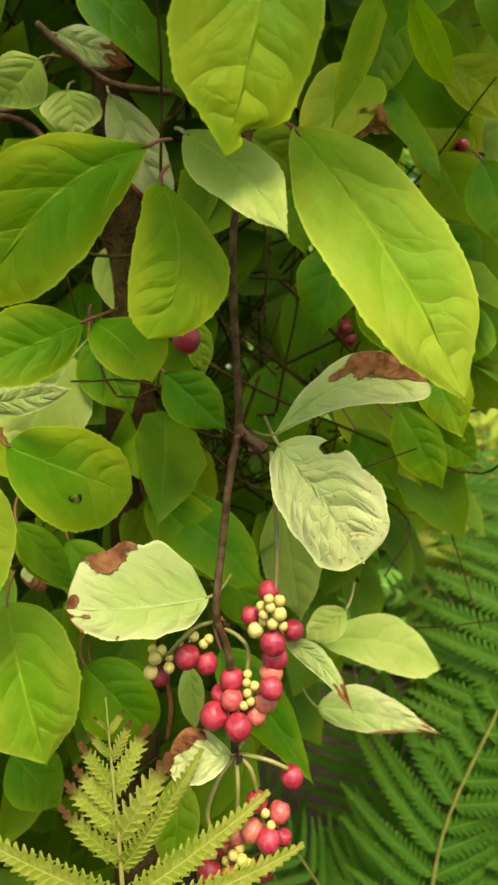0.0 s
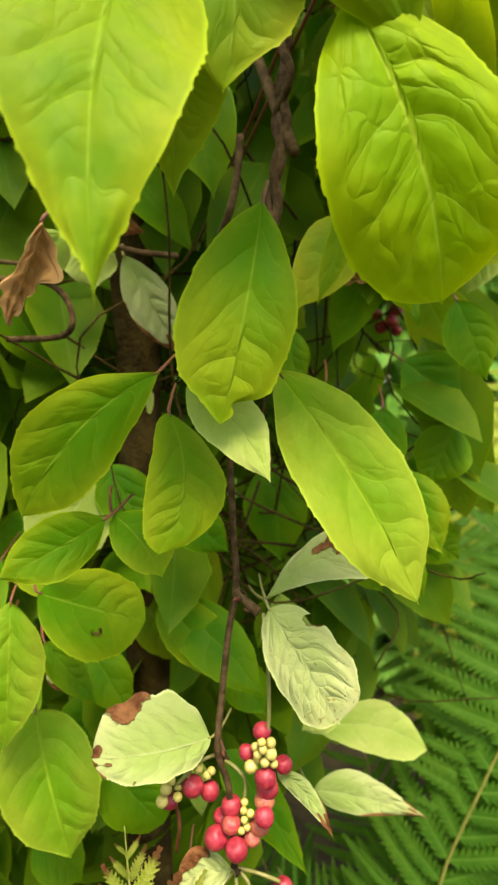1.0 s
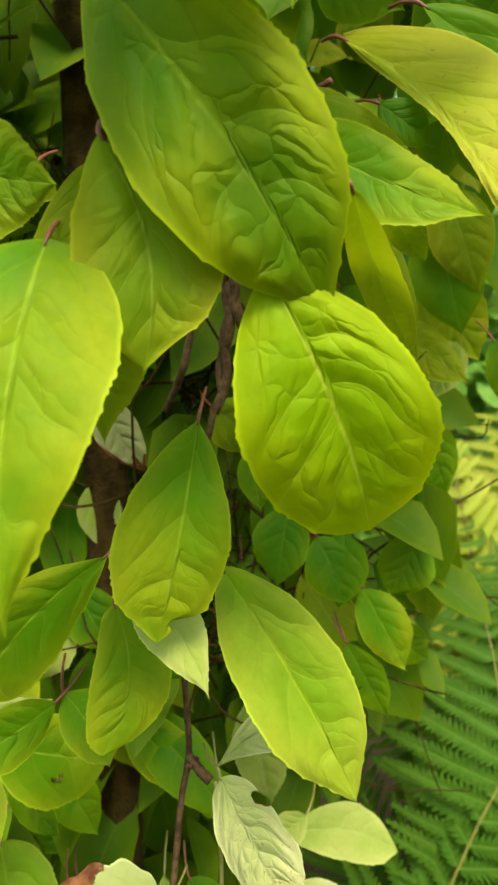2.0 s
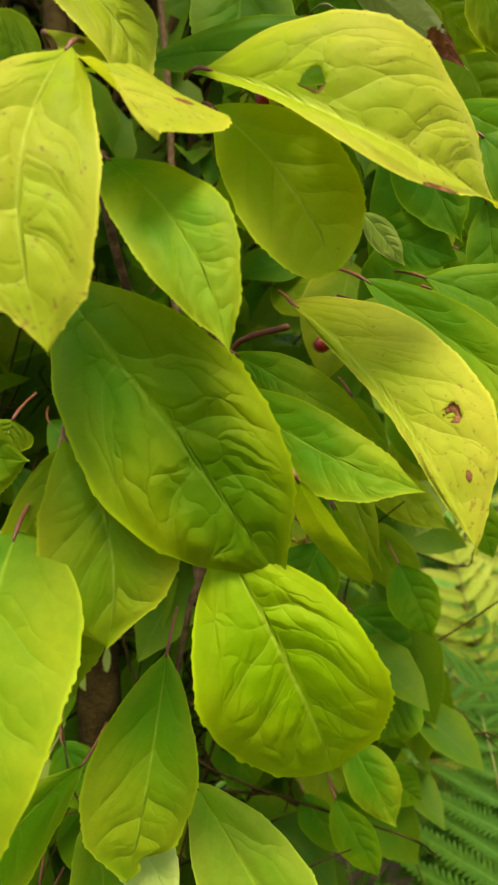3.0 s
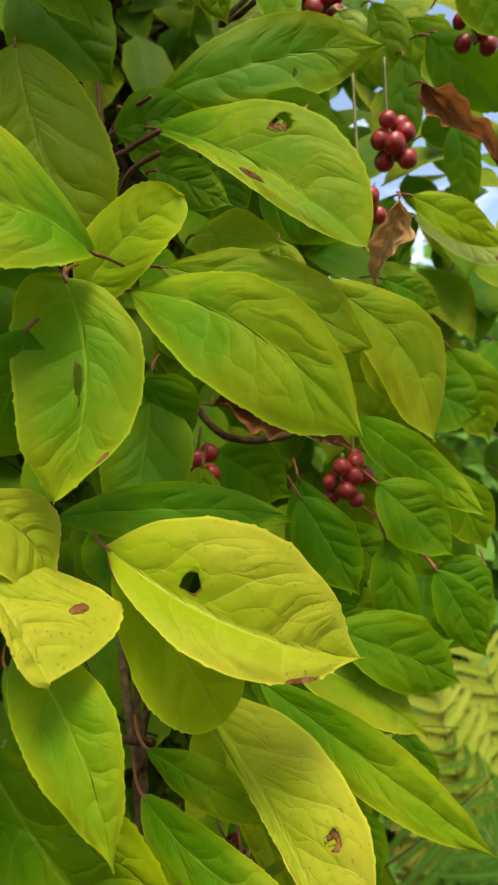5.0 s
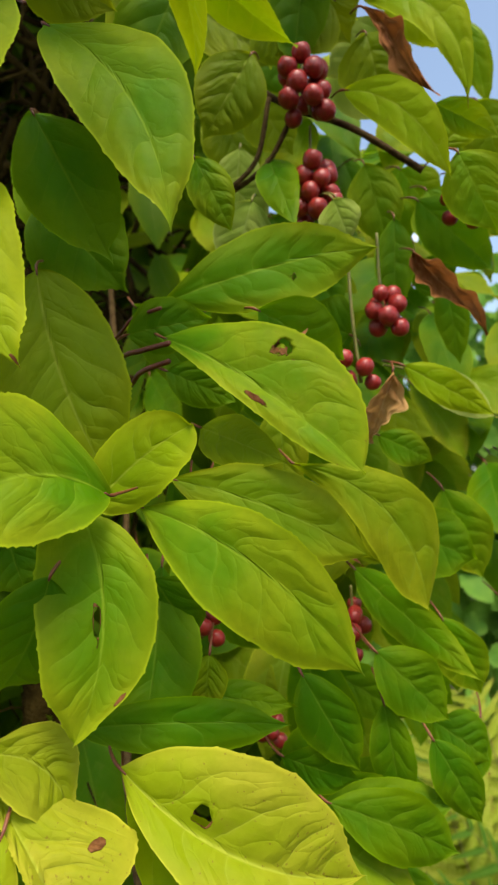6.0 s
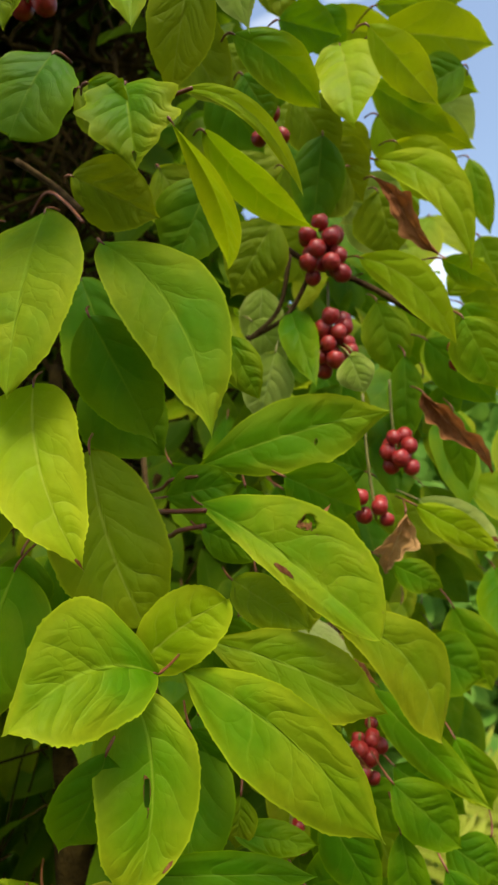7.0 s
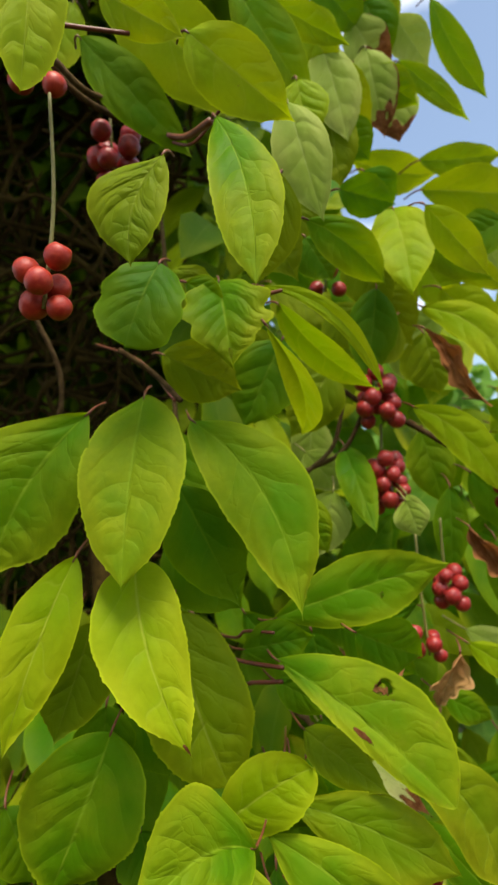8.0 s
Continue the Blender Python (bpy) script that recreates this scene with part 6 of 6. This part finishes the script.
leaf(vine, (0.2343, 0.2648, 1.7552), (0.2471, 0.2724, 1.7165), 0.0348, (-0.37, -0.84, -0.40), "green2", stalk=0.1)
leaf(vine, (0.1018, 0.3031, 1.5574), (0.1334, 0.3054, 1.5294), 0.0398, (-0.18, -0.90, -0.40), "deep", stalk=0.1)
leaf(vine, (0.1240, 0.1811, 1.9825), (0.1485, 0.1916, 1.9400), 0.0310, (-0.20, -0.68, -0.71), "pale2", dead=0.5, stalk=0.1)
leaf(vine, (0.0960, 0.1730, 1.9338), (0.1304, 0.1830, 1.8927), 0.0332, (-0.17, -0.72, -0.67), "yellow2", stalk=0.1)
leaf(vine, (0.1547, 0.1813, 1.9808), (0.1759, 0.1899, 1.9460), 0.0271, (-0.25, -0.67, -0.70), "pale2", stalk=0.1)
leaf(vine, (0.0810, 0.1480, 1.9517), (0.1067, 0.1575, 1.9131), 0.0315, (-0.13, -0.68, -0.72), "yellow2", stalk=0.1)
leaf(vine, (0.1025, 0.1745, 2.0099), (0.1311, 0.1840, 1.9709), 0.0348, (-0.16, -0.65, -0.75), "deep", stalk=0.1)
leaf(vine, (0.1353, 0.1835, 2.0140), (0.1565, 0.1941, 1.9707), 0.0357, (-0.21, -0.65, -0.73), "olive", stalk=0.1)
leaf(vine, (0.0694, 0.1934, 1.8534), (0.0891, 0.2033, 1.8131), 0.0369, (-0.10, -0.83, -0.54), "olive", stalk=0.1)
leaf(vine, (0.1016, 0.2288, 1.7931), (0.1191, 0.2364, 1.7623), 0.0348, (-0.17, -0.90, -0.40), "olive", stalk=0.1)
leaf(vine, (0.0949, 0.2761, 1.7767), (0.1191, 0.2832, 1.7370), 0.0348, (-0.08, -0.85, -0.52), "olive", stalk=0.1)
leaf(vine, (0.1876, 0.2853, 1.7247), (0.2085, 0.2909, 1.6929), 0.0348, (-0.28, -0.86, -0.41), "green", stalk=0.1)
leaf(vine, (0.2312, 0.2823, 1.7407), (0.2490, 0.2879, 1.7090), 0.0310, (-0.36, -0.83, -0.43), "green2", stalk=0.1)
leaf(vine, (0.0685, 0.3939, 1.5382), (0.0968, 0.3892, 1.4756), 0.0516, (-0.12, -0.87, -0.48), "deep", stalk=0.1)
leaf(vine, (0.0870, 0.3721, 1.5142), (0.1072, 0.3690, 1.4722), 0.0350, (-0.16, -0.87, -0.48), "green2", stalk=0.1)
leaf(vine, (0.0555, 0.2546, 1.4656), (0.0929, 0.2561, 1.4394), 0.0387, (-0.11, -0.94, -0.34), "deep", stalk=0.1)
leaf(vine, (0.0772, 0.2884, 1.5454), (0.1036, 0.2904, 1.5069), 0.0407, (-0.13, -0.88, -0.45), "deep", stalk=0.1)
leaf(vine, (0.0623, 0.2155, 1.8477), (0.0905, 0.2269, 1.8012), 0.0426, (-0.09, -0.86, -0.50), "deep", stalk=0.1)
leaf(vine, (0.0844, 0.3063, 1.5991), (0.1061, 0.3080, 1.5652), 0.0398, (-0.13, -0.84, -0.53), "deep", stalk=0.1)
leaf(vine, (0.1278, 0.3504, 1.4461), (0.1506, 0.3482, 1.4130), 0.0365, (-0.29, -0.85, -0.44), "green2", stalk=0.1)

leaf(vine, (0.0694, 0.2952, 1.7850), (0.0926, 0.3032, 1.7300), 0.0423, (-0.01, -0.99, 0.10), "olive", stalk=0.1)
leaf(vine, (0.0893, 0.3231, 1.8001), (0.0736, 0.3304, 1.7521), 0.0453, (-0.01, -0.99, 0.10), "deep", stalk=0.1)
leaf(vine, (0.1219, 0.2906, 1.6768), (0.1409, 0.2971, 1.6319), 0.0366, (-0.01, -0.99, 0.10), "deep", stalk=0.1)
leaf(vine, (0.1500, 0.3302, 1.6813), (0.1304, 0.3378, 1.6307), 0.0403, (-0.01, -0.99, 0.10), "olive", stalk=0.1)
leaf(vine, (0.0631, 0.2702, 1.8351), (0.1085, 0.2788, 1.7991), 0.0474, (-0.01, -0.97, 0.01), "olive", stalk=0.1)
leaf(vine, (0.1020, 0.2954, 1.8567), (0.1216, 0.3100, 1.7977), 0.0504, (-0.01, -0.97, 0.01), "deep", stalk=0.1)
leaf(vine, (0.1471, 0.4947, 1.4556), (0.1724, 0.4872, 1.3844), 0.0590, (0.00, -0.99, 0.35), "green2", stalk=0.1)
leaf(vine, (0.1874, 0.5386, 1.4913), (0.1645, 0.5310, 1.4184), 0.0687, (0.00, -0.99, 0.35), "deep", stalk=0.1)
leaf(vine, (-0.0172, 0.1864, 1.7057), (0.0068, 0.1969, 1.6332), 0.0467, (-0.01, -0.99, 0.10), "deep", (0.7, 0.5), stalk=0.1)
leaf(vine, (0.0593, 0.1506, 1.7364), (0.0355, 0.1623, 1.6908), 0.0393, (-0.01, -0.97, 0.01), "deep", stalk=0.1)
leaf(vine, (0.1921, 0.2537, 1.6909), (0.2130, 0.2632, 1.6523), 0.0423, (-0.01, -0.97, 0.01), "green", stalk=0.1)
leaf(vine, (0.1635, 0.2343, 1.5774), (0.2106, 0.2381, 1.5487), 0.0212, (-0.01, -0.99, 0.10), "pale2", (0.8, 0.9), scar=(.95, 0, .1, .6), stalk=0.1)
leaf(vine, (0.1267, 0.1927, 1.6551), (0.1338, 0.1951, 1.6382), 0.0110, (-0.01, -0.99, 0.10), "pale2", stalk=0.1)
leaf(vine, (0.0765, 0.2347, 1.5220), (0.1314, 0.2385, 1.4755), 0.0199, (-0.10, -0.55, 0.83), "pale", (0.7, 0.8), dead=0.3, spots=0.4, stalk=0.1)
leaf(vine, (0.1250, 0.2774, 1.4933), (0.1797, 0.2788, 1.4846), 0.0333, (0.02, -1.00, 0.19), "green", stalk=0.1)
leaf(vine, (0.0433, 0.2240, 1.3584), (0.0791, 0.2262, 1.3319), 0.0148, (0.02, -1.00, 0.19), "deep", stalk=0.1)
leaf(vine, (0.0771, 0.1882, 1.3797), (0.1359, 0.1916, 1.3402), 0.0258, (0.02, -1.00, 0.19), "green2", (0.8, 0.9), roll=-25, bow=0.1, fold=20, spots=0.3)
leaf(vine, (0.1039, 0.2236, 1.3826), (0.1510, 0.2249, 1.3729), 0.0198, (0.02, -1.00, 0.19), "deep", stalk=0.1)
leaf(vine, (0.0572, 0.1875, 1.3433), (0.0803, 0.1830, 1.2835), 0.0144, (0.01, -1.00, 0.33), "olive", (0.8, 1.0), fold=25)
leaf(vine, (0.0760, 0.2082, 1.3476), (0.0887, 0.2062, 1.3211), 0.0105, (0.01, -1.00, 0.33), "green", (0.8, 1.0))
leaf(vine, (0.0561, 0.2962, 1.1966), (0.0736, 0.2933, 1.1587), 0.0287, (0.01, -1.00, 0.33), "deep", stalk=0.1)
leaf(vine, (0.0815, 0.3040, 1.1659), (0.1057, 0.3006, 1.1190), 0.0280, (0.01, -1.00, 0.33), "green", stalk=0.1)
leaf(vine, (0.1183, 0.3263, 1.1886), (0.1012, 0.3233, 1.1528), 0.0330, (0.01, -1.00, 0.33), "deep", stalk=0.1)
tube("petiole", [(-0.0265, 0.2832, 1.5983), (0.0210, 0.1737, 1.5847), (0.0315, 0.1580, 1.5874), (0.0449, 0.1459, 1.5865)], 0.0008, PETIOLE_RED, vine, "slender red leaf stalk", sides=6)
tube("petiole", [(-0.0264, 0.2853, 1.5845), (0.0211, 0.1751, 1.5749), (0.0349, 0.1551, 1.5725), (0.0479, 0.1431, 1.5711)], 0.0011, PETIOLE_RED, vine, "slender red leaf stalk", sides=6)
tube("petiole", [(-0.0217, 0.2878, 1.5669), (0.0245, 0.1769, 1.5624), (0.0343, 0.1564, 1.5639), (0.0472, 0.1461, 1.5648)], 0.0011, PETIOLE_RED, vine, "slender red leaf stalk", sides=6)
tube("petiole", [(-0.0015, 0.3143, 1.3432), (0.0278, 0.2033, 1.3646), (0.0356, 0.1882, 1.3688), (0.0494, 0.1684, 1.3686)], 0.0011, PETIOLE_RED, vine, "slender red leaf stalk", sides=6)
tube("petiole", [(-0.0037, 0.3150, 1.3318), (0.0283, 0.2041, 1.3520), (0.0347, 0.1939, 1.3564), (0.0480, 0.1940, 1.3579)], 0.0009, PETIOLE_RED, vine, "slender red leaf stalk", sides=6)
tube("petiole", [(0.0153, 0.1341, 1.5115), (0.0127, 0.1431, 1.5282), (0.0104, 0.1615, 1.5545)], 0.0008, PETIOLE_RED, vine, "slender red leaf stalk", sides=6)
tube("petiole", [(0.0050, 0.0984, 1.8234), (0.0166, 0.0901, 1.8149), (0.0292, 0.0547, 1.7912)], 0.0016, PETIOLE_RED, vine, "slender red leaf stalk", sides=6)
tube("petiole", [(0.0076, 0.0992, 1.8200), (0.0204, 0.0908, 1.8121), (0.0361, 0.0778, 1.8220)], 0.0008, PETIOLE_RED, vine, "slender red leaf stalk", sides=6)
tube("petiole", [(0.0424, 0.0904, 1.7307), (0.0486, 0.0883, 1.7304), (0.0559, 0.0861, 1.7309)], 0.0009, PETIOLE_RED, vine, "slender red leaf stalk", sides=6)
tube("petiole", [(-0.0612, 0.2345, 1.7761), (-0.0209, 0.1431, 1.7283), (-0.0069, 0.1264, 1.7119), (0.0055, 0.1108, 1.6917)], 0.0008, PETIOLE_RED, vine, "slender red leaf stalk", sides=6)
tube("petiole", [(-0.0382, 0.0526, 1.8430), (-0.0228, 0.0573, 1.8443), (-0.0043, 0.0620, 1.8453)], 0.0011, PETIOLE_RED, vine, "slender red leaf stalk", sides=6)
tube("branch", [(0.0575, 0.3041, 1.5298), (0.0790, 0.2955, 1.5120), (0.0979, 0.2963, 1.5046), (0.1319, 0.3072, 1.4998)], 0.0032, BARK, vine, "thick reddish brown vine branch", sides=6, rough=0.25)
tube("branch", [(0.0853, 0.2957, 1.5100), (0.0958, 0.2949, 1.5271), (0.1011, 0.3040, 1.5442)], 0.0012, BARK, vine, "thin brown vine branch", sides=6)
tube("branch", [(0.0979, 0.2963, 1.5046), (0.1149, 0.2870, 1.4972), (0.1491, 0.2973, 1.5021)], 0.0014, BARK, vine, "thin brown vine branch", sides=6)
tube("branch", [(-0.0422, 0.0724, 1.8463), (-0.0299, 0.0845, 1.8387), (-0.0151, 0.1033, 1.8456), (0.0019, 0.1242, 1.8439)], 0.0016, BARK, vine, "dark vine branch", sides=6, rough=0.12)
tube("branch", [(0.0721, 0.2175, 1.6749), (0.0905, 0.2134, 1.6908), (0.0992, 0.2058, 1.7207)], 0.0014, BARK, vine, "dark vine branch", sides=6)
leaf(vine, (0.0863, 0.3914, 1.5051), (0.1148, 0.3876, 1.4534), 0.0440, (0.01, -1.00, 0.33), "deep", stalk=0.1)
leaf(vine, (-0.0500, 0.3055, 1.0905), (-0.0003, 0.3008, 1.0467), 0.0312, (0.00, -0.99, 0.35), "green", (0.6, 0.9), stalk=0.1)
leaf(vine, (-0.1017, 0.2647, 1.0859), (-0.0769, 0.2616, 1.0563), 0.0173, (0.00, -0.99, 0.35), "green", stalk=0.1)
leaf(vine, (-0.0746, 0.2678, 1.0197), (-0.0439, 0.2646, 0.9891), 0.0333, (0.00, -0.99, 0.35), "deep", (0.5, 0.5), stalk=0.1)
leaf(vine, (0.0879, 0.3756, 1.8459), (0.1457, 0.3880, 1.7869), 0.0770, (-0.01, -0.98, 0.04), "olive", stalk=0.1)
leaf(vine, (0.1346, 0.4114, 1.8677), (0.0970, 0.4264, 1.8002), 0.0825, (-0.01, -0.98, 0.04), "deep", stalk=0.1)
leaf(vine, (0.1073, 0.3641, 1.7390), (0.1449, 0.3734, 1.6867), 0.0596, (-0.00, -0.98, 0.07), "deep", stalk=0.1)
leaf(vine, (0.0917, 0.3802, 1.9894), (0.1327, 0.3933, 1.9157), 0.0770, (-0.00, -0.98, 0.07), "olive", stalk=0.1)

# fruit
cluster = tube("raceme", [(0.0070, 0.1946, 1.1267), (0.0088, 0.1932, 1.1032), (0.0087, 0.1911, 1.0835), (0.0068, 0.1925, 1.0679), (0.0054, 0.1923, 1.0468)], 0.0008, PETIOLE_GREEN, shoot, "crowded cluster of red and unripe berries", sides=6)
berry(cluster, (0.0063, 0.1919, 1.0819), 0.0034, "red")
berry(cluster, (0.0005, 0.1911, 1.0741), 0.0031, "red")
berry(cluster, (0.0143, 0.1906, 1.0694), 0.0034, "red")
berry(cluster, (0.0075, 0.1863, 1.0670), 0.0041, "red")
berry(cluster, (0.0082, 0.1897, 1.0607), 0.0042, "red")
berry(cluster, (0.0071, 0.1892, 1.0557), 0.0038, "blush")
berry(cluster, (0.0069, 0.1839, 1.0533), 0.0037, "red")
berry(cluster, (0.0051, 0.1882, 1.0469), 0.0038, "blush")
berry(cluster, (0.0022, 0.1877, 1.0420), 0.0033, "blush")
berry(cluster, (0.0095, 0.1858, 1.0809), 0.0019, "unripe")
berry(cluster, (0.0095, 0.1854, 1.0769), 0.0023, "unripe")
berry(cluster, (0.0061, 0.1839, 1.0822), 0.0016, "unripe")
berry(cluster, (0.0066, 0.1836, 1.0796), 0.0016, "unripe")
berry(cluster, (0.0046, 0.1853, 1.0766), 0.0016, "unripe")
berry(cluster, (0.0037, 0.1866, 1.0788), 0.0016, "unripe")
berry(cluster, (0.0020, 0.1868, 1.0709), 0.0025, "unripe")
berry(cluster, (0.0072, 0.1850, 1.0738), 0.0018, "unripe")
berry(cluster, (0.0106, 0.1859, 1.0727), 0.0016, "unripe")
berry(cluster, (0.0046, 0.1871, 1.0739), 0.0016, "unripe")
cluster = tube("raceme", [(-0.0086, 0.1965, 1.0677), (-0.0029, 0.1923, 1.0660), (-0.0002, 0.1917, 1.0606), (-0.0020, 0.1902, 1.0460)], 0.0008, PETIOLE_GREEN, shoot, "crowded cluster of red and unripe berries", sides=6)
berry(cluster, (-0.0054, 0.1873, 1.0477), 0.0036, "blush")
berry(cluster, (-0.0055, 0.1909, 1.0526), 0.0040, "red")
berry(cluster, (-0.0093, 0.1942, 1.0458), 0.0034, "red")
berry(cluster, (-0.0112, 0.1877, 1.0420), 0.0045, "red")
berry(cluster, (-0.0034, 0.1836, 1.0406), 0.0043, "red")
berry(cluster, (-0.0002, 0.1935, 1.0393), 0.0030, "blush")
berry(cluster, (-0.0007, 0.1869, 1.0536), 0.0014, "unripe")
berry(cluster, (0.0018, 0.1868, 1.0525), 0.0016, "unripe")
berry(cluster, (-0.0005, 0.1856, 1.0507), 0.0014, "unripe")
berry(cluster, (0.0005, 0.1854, 1.0481), 0.0014, "unripe")
berry(cluster, (-0.0016, 0.1852, 1.0468), 0.0014, "unripe")
berry(cluster, (-0.0005, 0.1891, 1.0553), 0.0015, "unripe")
cluster = tube("raceme", [(-0.0099, 0.1967, 1.0699), (-0.0167, 0.1927, 1.0697), (-0.0219, 0.1903, 1.0660), (-0.0277, 0.1915, 1.0588)], 0.0008, PETIOLE_GREEN, shoot, "small cluster of red and unripe berries", sides=6)
berry(cluster, (-0.0202, 0.1916, 1.0600), 0.0042, "red")
berry(cluster, (-0.0139, 0.1933, 1.0571), 0.0037, "red")
berry(cluster, (-0.0294, 0.1939, 1.0524), 0.0033, "red")
berry(cluster, (-0.0298, 0.1878, 1.0613), 0.0022, "unripe")
berry(cluster, (-0.0312, 0.1873, 1.0568), 0.0023, "unripe")
berry(cluster, (-0.0284, 0.1919, 1.0620), 0.0018, "unripe")
berry(cluster, (-0.0256, 0.1884, 1.0578), 0.0018, "unripe")
berry(cluster, (-0.0313, 0.1919, 1.0624), 0.0015, "unripe")
berry(cluster, (-0.0257, 0.1916, 1.0598), 0.0016, "unripe")
berry(cluster, (-0.0180, 0.1923, 1.0666), 0.0018, "unripe")
berry(cluster, (-0.0147, 0.1921, 1.0642), 0.0016, "unripe")
berry(cluster, (-0.0130, 0.1922, 1.0657), 0.0016, "unripe")
berry(cluster, (-0.0225, 0.1921, 1.0642), 0.0013, "unripe")
cluster = tube("raceme", [(-0.0040, 0.1940, 1.0250), (0.0054, 0.1900, 1.0256), (0.0128, 0.1907, 1.0219)], 0.0008, PETIOLE_GREEN, shoot, "single red berry on a stalk", sides=6)
berry(cluster, (0.0143, 0.1932, 1.0174), 0.0038, "red")
cluster = tube("raceme", [(-0.0040, 0.1940, 1.0250), (0.0007, 0.1906, 1.0213), (0.0032, 0.1923, 1.0091), (0.0055, 0.1913, 0.9997)], 0.0008, PETIOLE_GREEN, shoot, "cluster of red berries", sides=6)
berry(cluster, (0.0026, 0.1923, 1.0091), 0.0036, "red")
berry(cluster, (0.0011, 0.1914, 0.9999), 0.0040, "blush")
berry(cluster, (0.0102, 0.1920, 1.0057), 0.0036, "blush")
berry(cluster, (0.0065, 0.1873, 0.9993), 0.0039, "red")
berry(cluster, (0.0115, 0.1911, 0.9973), 0.0028, "red")
berry(cluster, (0.0054, 0.1891, 1.0074), 0.0015, "unripe")
berry(cluster, (0.0073, 0.1887, 1.0034), 0.0015, "unripe")
cluster = tube("raceme", [(-0.0049, 0.1939, 1.0241), (-0.0105, 0.1911, 1.0170), (-0.0138, 0.1917, 1.0035), (-0.0078, 0.1924, 0.9907)], 0.0008, PETIOLE_GREEN, shoot, "cluster of red and unripe berries", sides=6)
berry(cluster, (-0.0135, 0.1917, 0.9840), 0.0042, "red")
berry(cluster, (-0.0057, 0.1916, 0.9827), 0.0040, "blush")
berry(cluster, (0.0044, 0.1918, 0.9854), 0.0038, "red")
berry(cluster, (-0.0089, 0.1962, 0.9886), 0.0031, "red")
berry(cluster, (-0.0023, 0.1893, 0.9902), 0.0021, "unripe")
berry(cluster, (-0.0053, 0.1895, 0.9920), 0.0017, "unripe")
berry(cluster, (-0.0032, 0.1925, 0.9920), 0.0017, "unripe")
berry(cluster, (-0.0002, 0.1902, 0.9884), 0.0017, "unripe")
berry(cluster, (-0.0122, 0.1923, 0.9899), 0.0015, "unripe")
berry(cluster, (-0.0006, 0.1879, 0.9859), 0.0019, "unripe")
berry(cluster, (-0.0078, 0.1921, 0.9878), 0.0015, "unripe")
cluster = tube("raceme", [(-0.0043, 0.1939, 1.0241), (-0.0037, 0.1901, 1.0167), (-0.0040, 0.1917, 1.0035)], 0.0008, PETIOLE_GREEN, shoot, "single berry on a stalk", sides=6)
berry(cluster, (-0.0040, 0.1949, 0.9949), 0.0033, "blush")
cluster = tube("raceme", [(-0.0194, 0.2138, 1.1747), (-0.0199, 0.2077, 1.1648)], 0.0008, PETIOLE_GREEN, shoot, "single red berry on a stalk", sides=6)
berry(cluster, (-0.0202, 0.2024, 1.1624), 0.0046, "red")
fruit_spike(vine, (0.1185, 0.2010, 1.7000), (0.1195, 0.2060, 1.6500), 17, 0.0048, "dark", 1, 1.7)
fruit_spike(vine, (0.1130, 0.1920, 1.7420), (0.1175, 0.1900, 1.6985), 16, 0.0048, "dark", 2, 1.8)
fruit_spike(vine, (0.1480, 0.2060, 1.6420), (0.1490, 0.2100, 1.5930), 9, 0.0045, "dark", 3)
fruit_spike(vine, (0.1325, 0.2060, 1.6350), (0.1335, 0.2095, 1.5660), 5, 0.0045, "dark", 4)
fruit_spike(vine, (0.1910, 0.2060, 1.6680), (0.1925, 0.2082, 1.6475), 6, 0.0042, "dark", 5)
fruit_spike(vine, (-0.0267, 0.0266, 1.7816), (-0.0325, 0.0440, 1.7065), 6, 0.0052, "scarlet", 6, 1.15)
fruit_spike(vine, (-0.0259, 0.1200, 1.8616), (-0.0251, 0.1296, 1.8234), 9, 0.0062, "dark", 7)
fruit_spike(vine, (-0.0554, 0.0860, 1.8748), (-0.0562, 0.0920, 1.8508), 3, 0.0064, "scarlet", 21)
fruit_spike(vine, (0.1158, 0.2206, 1.4574), (0.1145, 0.2228, 1.4357), 9, 0.0042, "dark", 8)
fruit_spike(vine, (0.0525, 0.1989, 1.4717), (0.0489, 0.2026, 1.4510), 5, 0.0044, "dark", 9)
fruit_spike(vine, (0.1227, 0.2299, 1.4674), (0.1222, 0.2336, 1.4472), 4, 0.0042, "dark", 10)
fruit_spike(vine, (0.0791, 0.2817, 1.4057), (0.0772, 0.2867, 1.3782), 4, 0.0044, "dark", 11)
fruit_spike(vine, (0.0901, 0.1817, 1.7933), (0.0900, 0.1841, 1.7799), 3, 0.005, "dark", 22)
fruit_spike(vine, (0.0968, 0.4149, 1.2729), (0.0975, 0.4126, 1.2500), 6, 0.0045, "dark", 12)
fruit_spike(vine, (0.1335, 0.4192, 1.3129), (0.1354, 0.4171, 1.2919), 6, 0.0045, "dark", 13)
fruit_spike(vine, (0.1227, 0.4416, 1.3334), (0.1247, 0.4396, 1.3143), 5, 0.0045, "dark", 14)
fruit_spike(vine, (0.0583, 0.4072, 1.1971), (0.0594, 0.4049, 1.1752), 5, 0.0045, "dark", 15)

bud_scales(shoot, (-0.0017, 0.2020, 1.1299), 0.0022, 0)
bud_scales(shoot, (0.0011, 0.1987, 1.1271), 0.002, 1)
bud_scales(shoot, (-0.0093, 0.1956, 1.0689), 0.002, 2)
bud_scales(shoot, (-0.0102, 0.1958, 1.0707), 0.0016, 3)
bud_scales(shoot, (-0.0038, 0.1939, 1.0245), 0.0022, 4)
bud_scales(shoot, (-0.0017, 0.1968, 1.1320), 0.0018, 5)
